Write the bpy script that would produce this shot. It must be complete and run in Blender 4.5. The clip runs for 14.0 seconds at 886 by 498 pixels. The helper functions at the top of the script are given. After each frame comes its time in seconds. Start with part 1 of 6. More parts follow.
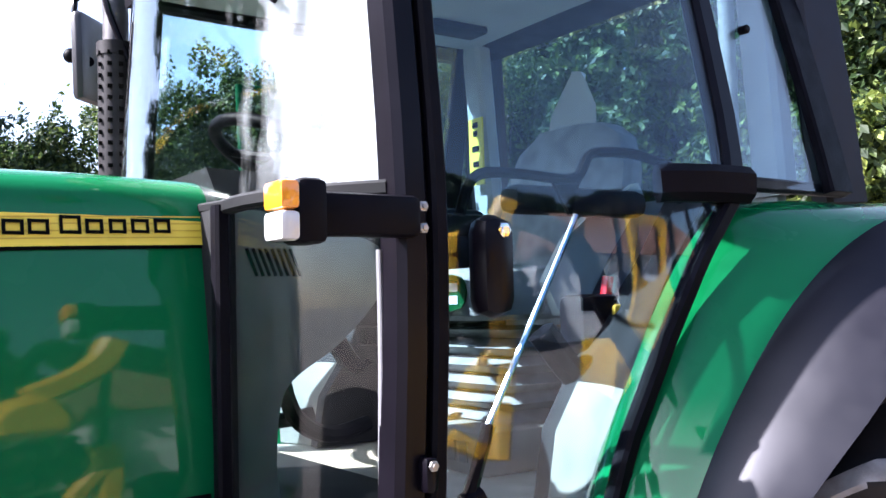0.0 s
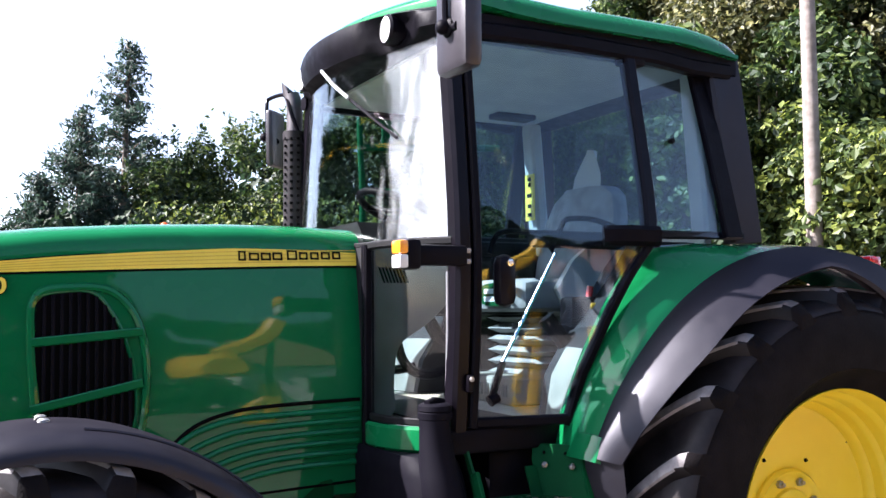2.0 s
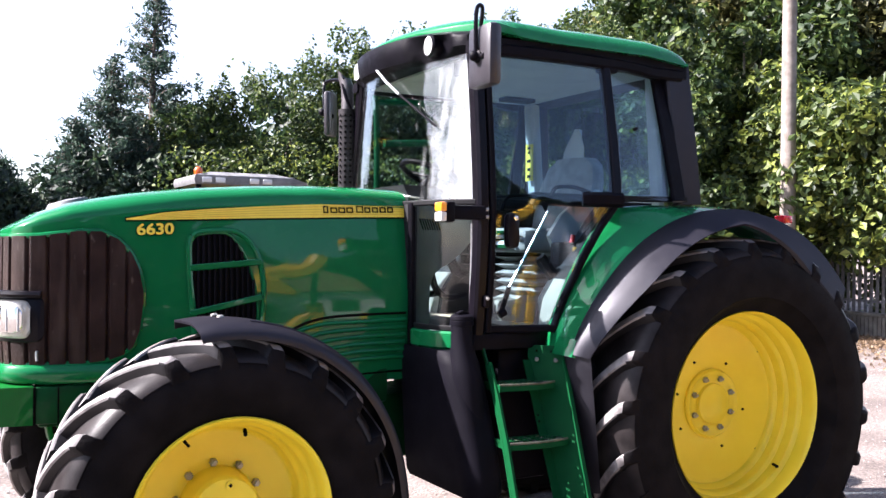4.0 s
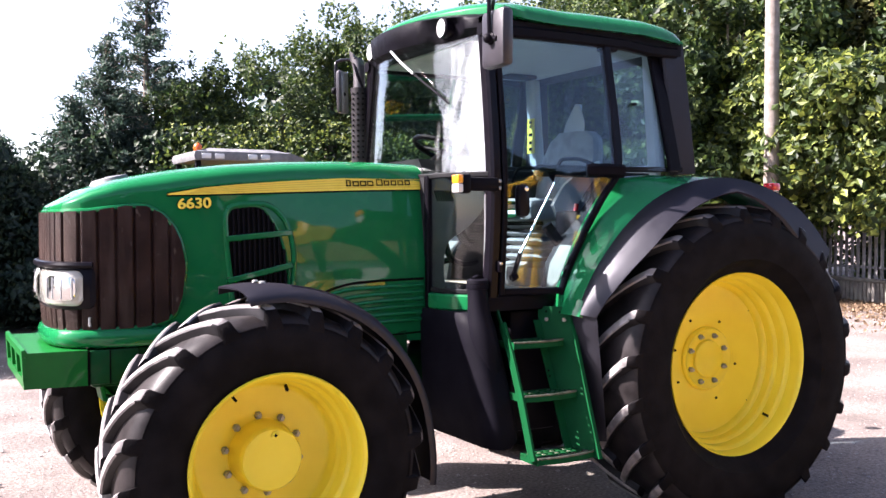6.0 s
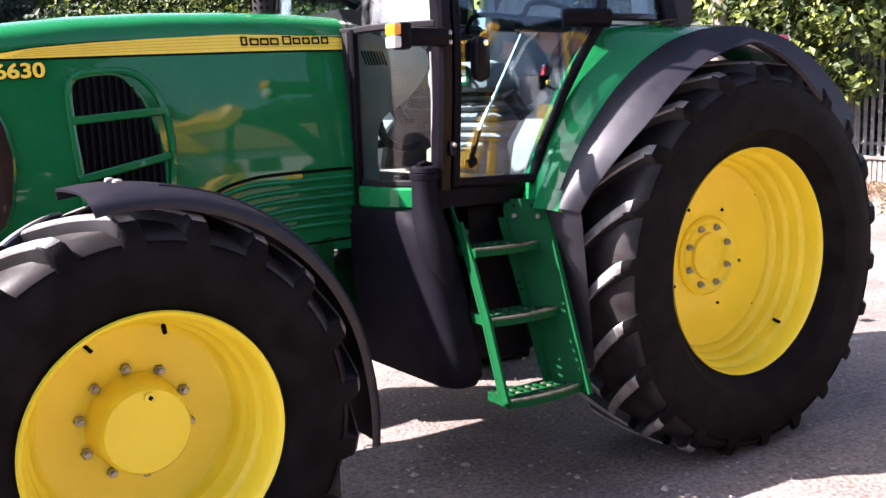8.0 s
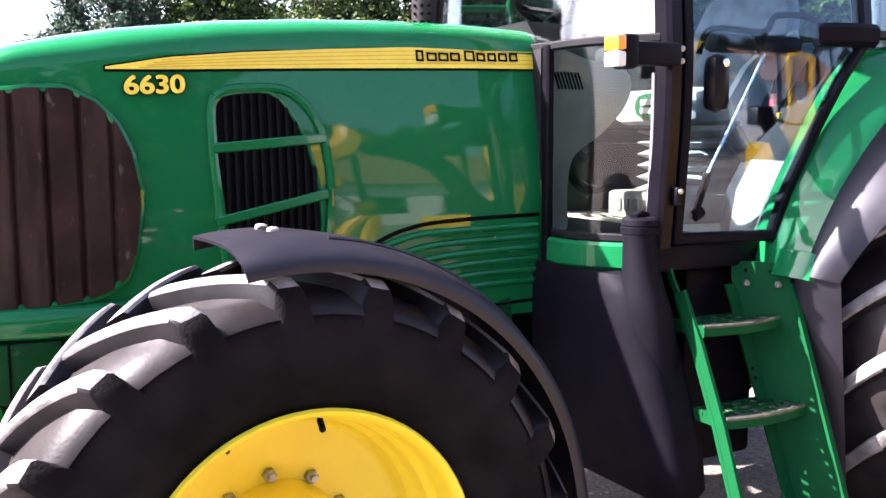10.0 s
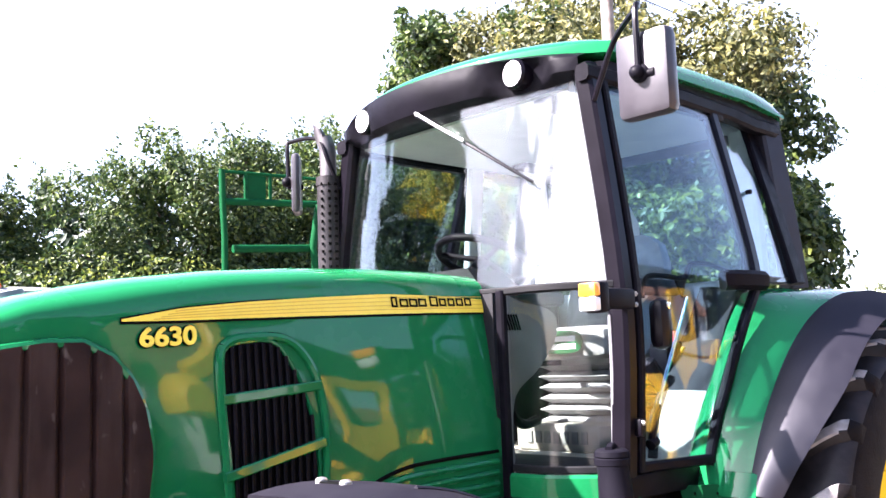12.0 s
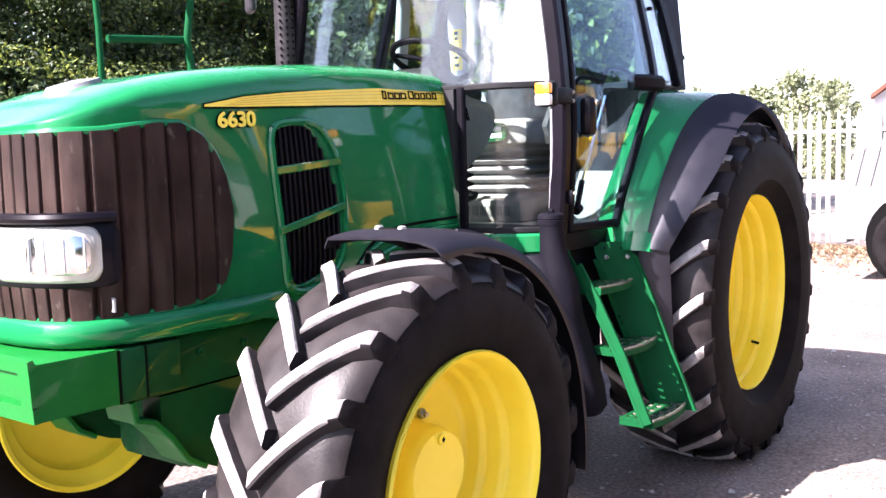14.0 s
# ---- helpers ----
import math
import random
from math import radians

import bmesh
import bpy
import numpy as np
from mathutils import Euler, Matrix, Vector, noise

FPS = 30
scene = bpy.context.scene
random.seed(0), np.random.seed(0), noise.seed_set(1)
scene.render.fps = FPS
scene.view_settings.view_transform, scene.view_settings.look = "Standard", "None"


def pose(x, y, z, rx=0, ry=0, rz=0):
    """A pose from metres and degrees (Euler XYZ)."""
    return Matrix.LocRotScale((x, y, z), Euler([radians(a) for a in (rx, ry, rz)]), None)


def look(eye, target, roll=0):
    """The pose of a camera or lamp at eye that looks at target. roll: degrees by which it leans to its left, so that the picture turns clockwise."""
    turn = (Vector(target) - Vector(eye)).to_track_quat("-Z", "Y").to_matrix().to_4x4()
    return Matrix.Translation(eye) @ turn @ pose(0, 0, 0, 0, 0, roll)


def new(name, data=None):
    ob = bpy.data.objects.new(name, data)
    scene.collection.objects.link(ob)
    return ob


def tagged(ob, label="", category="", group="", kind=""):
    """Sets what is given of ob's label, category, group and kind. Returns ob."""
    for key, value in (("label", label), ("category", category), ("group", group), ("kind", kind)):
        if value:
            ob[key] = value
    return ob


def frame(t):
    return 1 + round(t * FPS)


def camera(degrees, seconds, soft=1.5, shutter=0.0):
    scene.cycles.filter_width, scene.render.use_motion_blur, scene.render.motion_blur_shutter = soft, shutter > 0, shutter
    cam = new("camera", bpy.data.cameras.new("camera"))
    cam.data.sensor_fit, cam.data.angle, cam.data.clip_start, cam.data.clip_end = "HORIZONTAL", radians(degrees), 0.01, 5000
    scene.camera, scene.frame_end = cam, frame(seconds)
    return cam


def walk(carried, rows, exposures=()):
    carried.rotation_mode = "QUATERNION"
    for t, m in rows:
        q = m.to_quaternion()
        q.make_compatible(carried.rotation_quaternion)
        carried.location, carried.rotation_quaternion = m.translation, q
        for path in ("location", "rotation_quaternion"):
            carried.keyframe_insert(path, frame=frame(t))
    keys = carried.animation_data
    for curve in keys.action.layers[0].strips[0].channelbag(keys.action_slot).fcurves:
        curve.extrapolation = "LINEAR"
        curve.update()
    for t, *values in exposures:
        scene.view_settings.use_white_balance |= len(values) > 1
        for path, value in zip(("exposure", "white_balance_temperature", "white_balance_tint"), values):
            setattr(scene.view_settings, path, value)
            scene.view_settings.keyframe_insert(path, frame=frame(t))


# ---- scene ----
cam = camera(50.6, 14.0)
PATH = [
    (0, (0.449, -2.089, 1.669), (1.582, -0.445, 1.784), -1.6),
    (0.5, (0.276, -2.404, 1.641), (1.377, -0.741, 1.789), -2.2),
    (0.8, (0.193, -2.623, 1.649), (1.238, -0.920, 1.752), -1.3),
    (1, (0.106, -2.783, 1.665), (1.133, -1.070, 1.757), -1.7),
    (1.3, (-0.028, -2.973, 1.675), (0.991, -1.255, 1.776), -1.0),
    (1.5, (-0.109, -3.116, 1.695), (0.918, -1.400, 1.740), -1.1),
    (1.8, (-0.175, -3.317, 1.656), (0.799, -1.573, 1.758), -0.9),
    (2, (-0.221, -3.477, 1.644), (0.715, -1.714, 1.767), -0.4),
    (2.2, (-0.303, -3.620, 1.643), (0.614, -1.844, 1.716), 0.3),
    (2.5, (-0.446, -3.831, 1.637), (0.473, -2.056, 1.719), 0.7),
    (3, (-0.687, -4.128, 1.635), (0.263, -2.368, 1.649), -0.4),
    (3.2, (-0.748, -4.232, 1.653), (0.201, -2.472, 1.668), 0.5),
    (5.3, (-1.259, -4.794, 1.648), (-0.287, -3.047, 1.602), -0.1),
    (5.5, (-1.277, -4.788, 1.631), (-0.299, -3.044, 1.586), -0.5),
    (6, (-1.279, -4.789, 1.636), (-0.298, -3.047, 1.572), -0.2),
    (6.2, (-1.273, -4.772, 1.608), (-0.302, -3.033, 1.428), 0.0),
    (6.4, (-1.260, -4.718, 1.612), (-0.281, -2.987, 1.390), 0.2),
    (6.5, (-1.252, -4.672, 1.594), (-0.261, -2.950, 1.362), -0.5),
    (6.7, (-1.199, -4.613, 1.596), (-0.191, -2.905, 1.335), -0.9),
    (7, (-1.083, -4.470, 1.575), (-0.058, -2.777, 1.291), -1.4),
    (7.3, (-0.902, -4.281, 1.599), (0.146, -2.595, 1.359), -0.2),
    (7.5, (-0.840, -4.132, 1.582), (0.234, -2.471, 1.291), -0.1),
    (7.8, (-0.766, -3.932, 1.544), (0.319, -2.281, 1.229), -0.4),
    (8, (-0.730, -3.765, 1.561), (0.363, -2.118, 1.257), -1.8),
    (8.3, (-0.683, -3.581, 1.539), (0.387, -1.924, 1.207), -1.6),
    (8.5, (-0.616, -3.487, 1.550), (0.403, -1.806, 1.180), -1.6),
    (8.7, (-0.555, -3.359, 1.550), (0.453, -1.663, 1.220), -0.8),
    (9, (-0.506, -3.209, 1.573), (0.444, -1.468, 1.316), -0.0),
    (9.2, (-0.503, -3.146, 1.555), (0.397, -1.378, 1.306), 0.1),
    (11.3, (-0.964, -2.755, 1.613), (0.119, -1.078, 1.495), 0.8),
    (11.5, (-0.999, -2.708, 1.614), (0.139, -1.064, 1.670), 0.6),
    (11.7, (-1.088, -2.647, 1.607), (0.119, -1.068, 1.830), -0.1),
    (12, (-1.268, -2.632, 1.619), (0.093, -1.187, 1.863), -2.0),
    (12.2, (-1.343, -2.620, 1.612), (0.088, -1.229, 1.741), -2.9),
    (12.5, (-1.466, -2.632, 1.612), (0.012, -1.288, 1.523), -2.5),
    (12.7, (-1.526, -2.651, 1.590), (-0.045, -1.316, 1.438), -2.7),
    (13, (-1.660, -2.699, 1.587), (-0.167, -1.391, 1.344), -3.1),
    (13.3, (-1.773, -2.741, 1.585), (-0.252, -1.468, 1.331), -2.1),
    (13.5, (-1.888, -2.748, 1.594), (-0.345, -1.504, 1.330), -1.4),
    (14, (-2.167, -2.711, 1.579), (-0.570, -1.524, 1.382), -1.6),
]
LIGHTNESS = [(0, 2.52, 5860, 19), (0.8, 2.36, 5880, 19), (2, 2.26, 6040, 20), (3, 2.23, 6090, 20), (5.5, 2.33, 6340, 24), (8, 2.5, 6370, 25), (9.2, 2.74, 6370, 24), (11.3, 3.29, 6200, 24.5), (12, 3.13, 6220, 24.5), (12.4, 2.99, 6240, 25), (13, 2.88, 6250, 26), (14, 2.81, 6240, 26)]
walk(cam, [(t, look(eye, target, roll)) for t, eye, target, roll in PATH], LIGHTNESS)

# ---------------------------------------------------------------- light
SUN_TRAVEL = Vector((1.03, -0.48, -1.0))
world = bpy.data.worlds.new("sky")
scene.world = world
world.use_nodes = True
wn = world.node_tree
sky = wn.nodes.new("ShaderNodeTexSky")
sky.sky_type = "NISHITA"
sky.sun_disc = False
to_sun = -SUN_TRAVEL.normalized()
sky.sun_elevation = math.asin(to_sun.z)
sky.sun_rotation = math.atan2(to_sun.x, to_sun.y)
sky.air_density, sky.dust_density, sky.ozone_density = 1.0, 0.8, 1.6
haze = wn.nodes.new("ShaderNodeMix")
haze.data_type, haze.blend_type = "RGBA", "ADD"
way = wn.nodes.new("ShaderNodeTexCoord")
up = wn.nodes.new("ShaderNodeSeparateXYZ")
thin = wn.nodes.new("ShaderNodeMapRange")
thin.interpolation_type = "SMOOTHSTEP"
thin.inputs["From Min"].default_value, thin.inputs["From Max"].default_value = 0.32, 0.80
thin.inputs["To Min"].default_value, thin.inputs["To Max"].default_value = 1.0, 0.06
wn.links.new(way.outputs["Generated"], up.inputs[0])
wn.links.new(up.outputs["Z"], thin.inputs["Value"])
clear = wn.nodes.new("ShaderNodeMapRange")          # the haze thins to blue sky towards the south
clear.interpolation_type = "SMOOTHSTEP"
clear.inputs["From Min"].default_value, clear.inputs["From Max"].default_value = -0.8, 0.25
clear.inputs["To Min"].default_value, clear.inputs["To Max"].default_value = 0.08, 1.0
both = wn.nodes.new("ShaderNodeMath")
both.operation = "MULTIPLY"
wn.links.new(up.outputs["Y"], clear.inputs["Value"])
wn.links.new(thin.outputs[0], both.inputs[0])
wn.links.new(clear.outputs[0], both.inputs[1])
wn.links.new(both.outputs[0], haze.inputs["Factor"])
haze.inputs["B"].default_value = (2.5, 2.5, 2.5, 1)      # bright summer haze
wn.links.new(sky.outputs[0], haze.inputs["A"])
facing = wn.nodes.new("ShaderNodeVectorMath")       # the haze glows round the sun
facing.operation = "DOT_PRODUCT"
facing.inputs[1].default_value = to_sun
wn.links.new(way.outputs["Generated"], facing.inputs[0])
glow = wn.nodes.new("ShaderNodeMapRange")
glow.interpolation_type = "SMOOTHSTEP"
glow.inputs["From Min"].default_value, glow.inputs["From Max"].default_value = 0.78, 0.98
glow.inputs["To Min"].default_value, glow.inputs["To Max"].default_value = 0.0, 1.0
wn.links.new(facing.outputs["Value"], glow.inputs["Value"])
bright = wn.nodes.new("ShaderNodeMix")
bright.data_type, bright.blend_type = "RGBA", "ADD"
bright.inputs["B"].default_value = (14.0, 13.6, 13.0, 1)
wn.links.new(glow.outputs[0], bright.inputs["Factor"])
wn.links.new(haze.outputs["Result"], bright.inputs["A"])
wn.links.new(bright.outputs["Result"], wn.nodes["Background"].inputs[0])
wn.nodes["Background"].inputs[1].default_value = 0.053
sun = new("sun", bpy.data.lights.new("sun", "SUN"))
sun.data.energy, sun.data.angle, sun.data.color = 5.0, radians(0.6), (1.0, 0.95, 0.87)
sun.matrix_world = look((0, 0, 30), Vector((0, 0, 30)) + SUN_TRAVEL)


# ---------------------------------------------------------------- materials
def mat_base(name):
    m = bpy.data.materials.new(name)
    m.use_nodes = True
    return m, m.node_tree, m.node_tree.nodes["Principled BSDF"]


def mix_noise(nt, socket, c1, c2, scale, detail=4.0, lo=0.35, hi=0.65, coords="Object", stretch=(1, 1, 1)):
    """Colour from a noise between two tones."""
    tc = nt.nodes.new("ShaderNodeTexCoord")
    mp = nt.nodes.new("ShaderNodeMapping")
    mp.inputs["Scale"].default_value = stretch
    nz = nt.nodes.new("ShaderNodeTexNoise")
    nz.inputs["Scale"].default_value, nz.inputs["Detail"].default_value = scale, detail
    rp = nt.nodes.new("ShaderNodeValToRGB")
    rp.color_ramp.elements[0].position, rp.color_ramp.elements[1].position = lo, hi
    rp.color_ramp.elements[0].color, rp.color_ramp.elements[1].color = (*c1, 1), (*c2, 1)
    nt.links.new(tc.outputs[coords], mp.inputs[0])
    nt.links.new(mp.outputs[0], nz.inputs["Vector"])
    nt.links.new(nz.outputs[0], rp.inputs[0])
    if socket:
        nt.links.new(rp.outputs[0], socket)
    return rp


def add_bump(nt, bsdf, scale, strength, dist=0.01, detail=6.0):
    tc = nt.nodes.new("ShaderNodeTexCoord")
    nz = nt.nodes.new("ShaderNodeTexNoise")
    nz.inputs["Scale"].default_value, nz.inputs["Detail"].default_value = scale, detail
    bp = nt.nodes.new("ShaderNodeBump")
    bp.inputs["Strength"].default_value, bp.inputs["Distance"].default_value = strength, dist
    nt.links.new(tc.outputs["Object"], nz.inputs["Vector"])
    nt.links.new(nz.outputs[0], bp.inputs["Height"])
    nt.links.new(bp.outputs[0], bsdf.inputs["Normal"])


def plain(name, c1, c2, rough, metal=0.0, scale=6.0, bump=0.0, bscale=60.0, coat=0.0, rough2=None, spec=0.5):
    m, nt, b = mat_base(name)
    mix_noise(nt, b.inputs["Base Color"], c1, c2, scale)
    b.inputs["Roughness"].default_value = rough
    if rough2 is not None:
        mix_noise(nt, b.inputs["Roughness"], (rough,) * 3, (rough2,) * 3, scale * 2.3)
    b.inputs["Metallic"].default_value = metal
    b.inputs["Coat Weight"].default_value = coat
    b.inputs["Coat Roughness"].default_value = 0.04
    b.inputs["Specular IOR Level"].default_value = spec
    if bump:
        add_bump(nt, b, bscale, bump)
    return m


def satin(name, c1, c2, rough, rough2, gloss):
    """Grained moulded plastic whose sheen stays the same towards grazing light."""
    m = bpy.data.materials.new(name)
    m.use_nodes = True
    nt = m.node_tree
    nt.nodes.remove(nt.nodes["Principled BSDF"])
    df = nt.nodes.new("ShaderNodeBsdfDiffuse")
    gl = nt.nodes.new("ShaderNodeBsdfGlossy")
    mx = nt.nodes.new("ShaderNodeMixShader")
    mix_noise(nt, df.inputs["Color"], c1, c2, 7)
    mix_noise(nt, gl.inputs["Roughness"], (rough,) * 3, (rough2,) * 3, 16)
    gl.inputs["Color"].default_value = (0.94, 0.93, 1.0, 1)
    add_bump(nt, gl, 700, 0.05)
    mx.inputs[0].default_value = gloss
    nt.links.new(df.outputs[0], mx.inputs[1])
    nt.links.new(gl.outputs[0], mx.inputs[2])
    nt.links.new(mx.outputs[0], nt.nodes["Material Output"].inputs[0])
    return m


GREEN = plain("green_paint", (0.0030, 0.128, 0.040), (0.0042, 0.140, 0.044), 0.30, coat=0.65, scale=3, rough2=0.22, spec=0.04)
# worn green, also darkened for the shade under the tractor
GREEN_WORN_SHADED = plain("green_worn_shaded", (0.002, 0.056, 0.016), (0.005, 0.046, 0.014), 0.42, coat=0.1, scale=14, rough2=0.6, bump=0.05, spec=0.08)
GREEN_FRAME = plain("green_frame_paint", (0.0018, 0.060, 0.0185), (0.0030, 0.052, 0.0165), 0.5, coat=0.0, scale=12, rough2=0.6, bump=0.04, spec=0.05)
GREEN_LIGHT = plain("green_cast", (0.003, 0.12, 0.020), (0.004, 0.105, 0.018), 0.38, coat=0.2, scale=9, bump=0.08, spec=0.08)
YELLOW = plain("yellow_paint", (0.86, 0.67, 0.030), (0.91, 0.72, 0.042), 0.36, coat=0.15, scale=5, rough2=0.46, spec=0.3)
DECAL = plain("yellow_decal", (0.86, 0.67, 0.06), (0.90, 0.71, 0.08), 0.4, scale=20)
DECAL_LINE = plain("ochre_pin_line", (0.62, 0.42, 0.03), (0.68, 0.47, 0.04), 0.4, scale=20)
INK = plain("black_ink", (0.002, 0.002, 0.002), (0.003, 0.003, 0.003), 0.6, spec=0.05)
BLACK = plain("black_plastic", (0.0028, 0.0024, 0.004), (0.005, 0.0042, 0.007), 0.42, scale=9, bump=0.12, bscale=900, rough2=0.55, spec=0.07)
BLACK_GLOSS = plain("black_painted_steel", (0.003, 0.0022, 0.004), (0.005, 0.004, 0.0065), 0.30, scale=9, spec=0.13)
FENDER = satin("grey_black_fender", (0.0045, 0.0040, 0.0070), (0.0075, 0.0068, 0.0105), 0.43, 0.50, 0.037)
RUBBER = plain("tyre_rubber", (0.0040, 0.0034, 0.0038), (0.0095, 0.0080, 0.0085), 0.7, scale=9, bump=0.25, bscale=140, spec=0.07)
CROWN = plain("dusty_crown_rubber", (0.011, 0.0092, 0.0094), (0.026, 0.022, 0.0222), 0.42, scale=9, bump=0.08, bscale=120, spec=0.16)
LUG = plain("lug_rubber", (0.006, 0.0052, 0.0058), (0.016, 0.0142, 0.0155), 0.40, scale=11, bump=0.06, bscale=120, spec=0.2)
# worn lug tops, paled further to carry the sunlight on them
LUG_FACE = plain("worn_sunlit_lug_face", (0.14, 0.128, 0.126), (0.30, 0.28, 0.275), 0.42, scale=16, bump=0.25, bscale=160, spec=0.5)
TANK = plain("moulded_tank_plastic", (0.0045, 0.0040, 0.0068), (0.0078, 0.0070, 0.0108), 0.55, scale=5, bump=0.08, bscale=500, rough2=0.65, spec=0.06)
SEALANT = plain("window_rubber", (0.004, 0.004, 0.005), (0.007, 0.007, 0.008), 0.6, spec=0.2)
TRIM = plain("cab_trim_grey", (0.40, 0.40, 0.38), (0.47, 0.47, 0.445), 0.75, scale=8, bump=0.1, bscale=400)
CREAM = plain("cab_trim_cream", (0.19, 0.182, 0.155), (0.25, 0.238, 0.205), 0.7, scale=8, bump=0.1, bscale=400)
SEAT_SIDE = plain("cream_seat_plastic", (0.62, 0.60, 0.52), (0.70, 0.68, 0.60), 0.6, scale=8, bump=0.05, bscale=400)
TRIM_DARK = plain("cab_trim_dark", (0.010, 0.010, 0.012), (0.02, 0.02, 0.022), 0.7, scale=8, bump=0.1, bscale=400, spec=0.2)
SEATCLOTH = plain("seat_cloth", (0.20, 0.20, 0.20), (0.29, 0.29, 0.285), 0.9, scale=18, bump=0.3, bscale=300)
GALV = plain("galvanised_steel", (0.40, 0.41, 0.42), (0.52, 0.53, 0.54), 0.45, metal=0.5, scale=12, rough2=0.6)
STEEL = plain("bare_steel", (0.32, 0.31, 0.30), (0.45, 0.44, 0.42), 0.4, metal=0.9, scale=30, rough2=0.6)
TREADST = plain("worn_step_tread", (0.04, 0.055, 0.034), (0.13, 0.12, 0.095), 0.55, metal=0.5, scale=25, bump=0.2, bscale=200)
CHROME = plain("lamp_reflector", (0.85, 0.85, 0.86), (0.9, 0.9, 0.9), 0.12, metal=1.0)
GUARD = plain("dark_exhaust_guard", (0.016, 0.0145, 0.016), (0.028, 0.025, 0.027), 0.5, metal=0.3, scale=15, rough2=0.62, spec=0.2)
EXHAUST = plain("exhaust_steel", (0.07, 0.065, 0.07), (0.12, 0.11, 0.115), 0.45, metal=0.6, scale=15, rough2=0.6)
def dusty_mesh(name):
    """Brown mesh with streaks of dust and a few pale scuffs."""
    m = plain(name, (0.016, 0.0068, 0.0054), (0.034, 0.0165, 0.0132), 0.5, scale=7, bump=0.5, bscale=650, spec=0.12)
    nt = m.node_tree
    b = next(n for n in nt.nodes if n.type == "BSDF_PRINCIPLED")
    base = b.inputs["Base Color"].links[0].from_socket
    for scale, stretch, lo, hi, tone in ((16, (1, 1, 0.16), 0.52, 0.78, (0.085, 0.058, 0.047)), (34, (1, 1, 0.5), 0.66, 0.74, (0.15, 0.12, 0.10))):
        amount = mix_noise(nt, None, (0, 0, 0), (0.5, 0.5, 0.5), scale, 6.0, lo, hi, stretch=stretch)
        mx = nt.nodes.new("ShaderNodeMixRGB")
        mx.inputs[2].default_value = (*tone, 1)
        nt.links.new(amount.outputs[0], mx.inputs[0])
        nt.links.new(base, mx.inputs[1])
        base = mx.outputs[0]
    nt.links.new(base, b.inputs["Base Color"])
    return m


GRILLE = dusty_mesh("grille_mesh_brown")
AMBER = plain("amber_lens", (0.85, 0.28, 0.01), (0.9, 0.34, 0.02), 0.15, coat=1)
REDLENS = plain("red_lens", (0.65, 0.01, 0.02), (0.7, 0.015, 0.02), 0.18, coat=1)
CLEAR = plain("clear_lens_white", (0.55, 0.55, 0.54), (0.66, 0.66, 0.65), 0.12, coat=1)
BADGE = plain("badge_green", (0.10, 0.28, 0.02), (0.12, 0.32, 0.03), 0.35)
LAMP_WHITE = plain("lamp_cream_white", (0.34, 0.33, 0.29), (0.42, 0.41, 0.37), 0.2, coat=0.8, scale=30)
BEACON = plain("beacon_orange", (0.62, 0.10, 0.01), (0.68, 0.13, 0.015), 0.2, coat=1)
FENCE_STEEL = plain("dull_galvanised_pales", (0.20, 0.195, 0.19), (0.28, 0.275, 0.265), 0.6, metal=0.2, scale=6, rough2=0.7)
# darker grey steel; on the fence it stands for the shade of the trees
DARK_STEEL = plain("dark_grey_steel", (0.12, 0.12, 0.125), (0.20, 0.20, 0.205), 0.6, metal=0.2, scale=10, rough2=0.75)
OLD_WALL = plain("weathered_concrete", (0.10, 0.092, 0.082), (0.19, 0.175, 0.155), 0.9, scale=5, bump=0.4, bscale=30)
MIRRORBACK = plain("mirror_shell", (0.12, 0.12, 0.13), (0.17, 0.165, 0.175), 0.5, scale=12, bump=0.1, bscale=600)
MIRROR_SHELL = plain("dark_mirror_shell", (0.022, 0.019, 0.024), (0.034, 0.030, 0.036), 0.38, scale=12, bump=0.08, bscale=600)
POLEWOOD = plain("pole_wood", (0.15, 0.125, 0.105), (0.25, 0.215, 0.19), 0.85, scale=7, bump=0.5, bscale=40)
WHITEPAINT = plain("white_paint", (0.74, 0.74, 0.75), (0.80, 0.80, 0.80), 0.3, coat=0.6)
PICKUP_PAINT = plain("silver_white_paint", (0.12, 0.12, 0.125), (0.15, 0.15, 0.155), 0.4, coat=0.2, scale=3)
ROOFTILE = plain("roof_tile", (0.16, 0.08, 0.05), (0.22, 0.11, 0.08), 0.8, scale=4, bump=0.5, bscale=12)
FAR_TILE = plain("far_roof_tile", (0.085, 0.035, 0.026), (0.12, 0.05, 0.036), 0.9, scale=4, spec=0.1)
BARK = plain("bark", (0.09, 0.07, 0.055), (0.17, 0.14, 0.11), 0.95, scale=10, bump=0.8, bscale=25)
ORANGE = plain("yellow_plant_paint", (0.72, 0.40, 0.02), (0.78, 0.44, 0.03), 0.4, scale=6)
TRIM_MID = plain("footwell_grey", (0.105, 0.108, 0.102), (0.145, 0.148, 0.14), 0.7, scale=8, bump=0.1, bscale=400)
MAT = plain("floor_mat", (0.36, 0.33, 0.27), (0.46, 0.42, 0.35), 0.9, scale=12, bump=0.3, bscale=200)


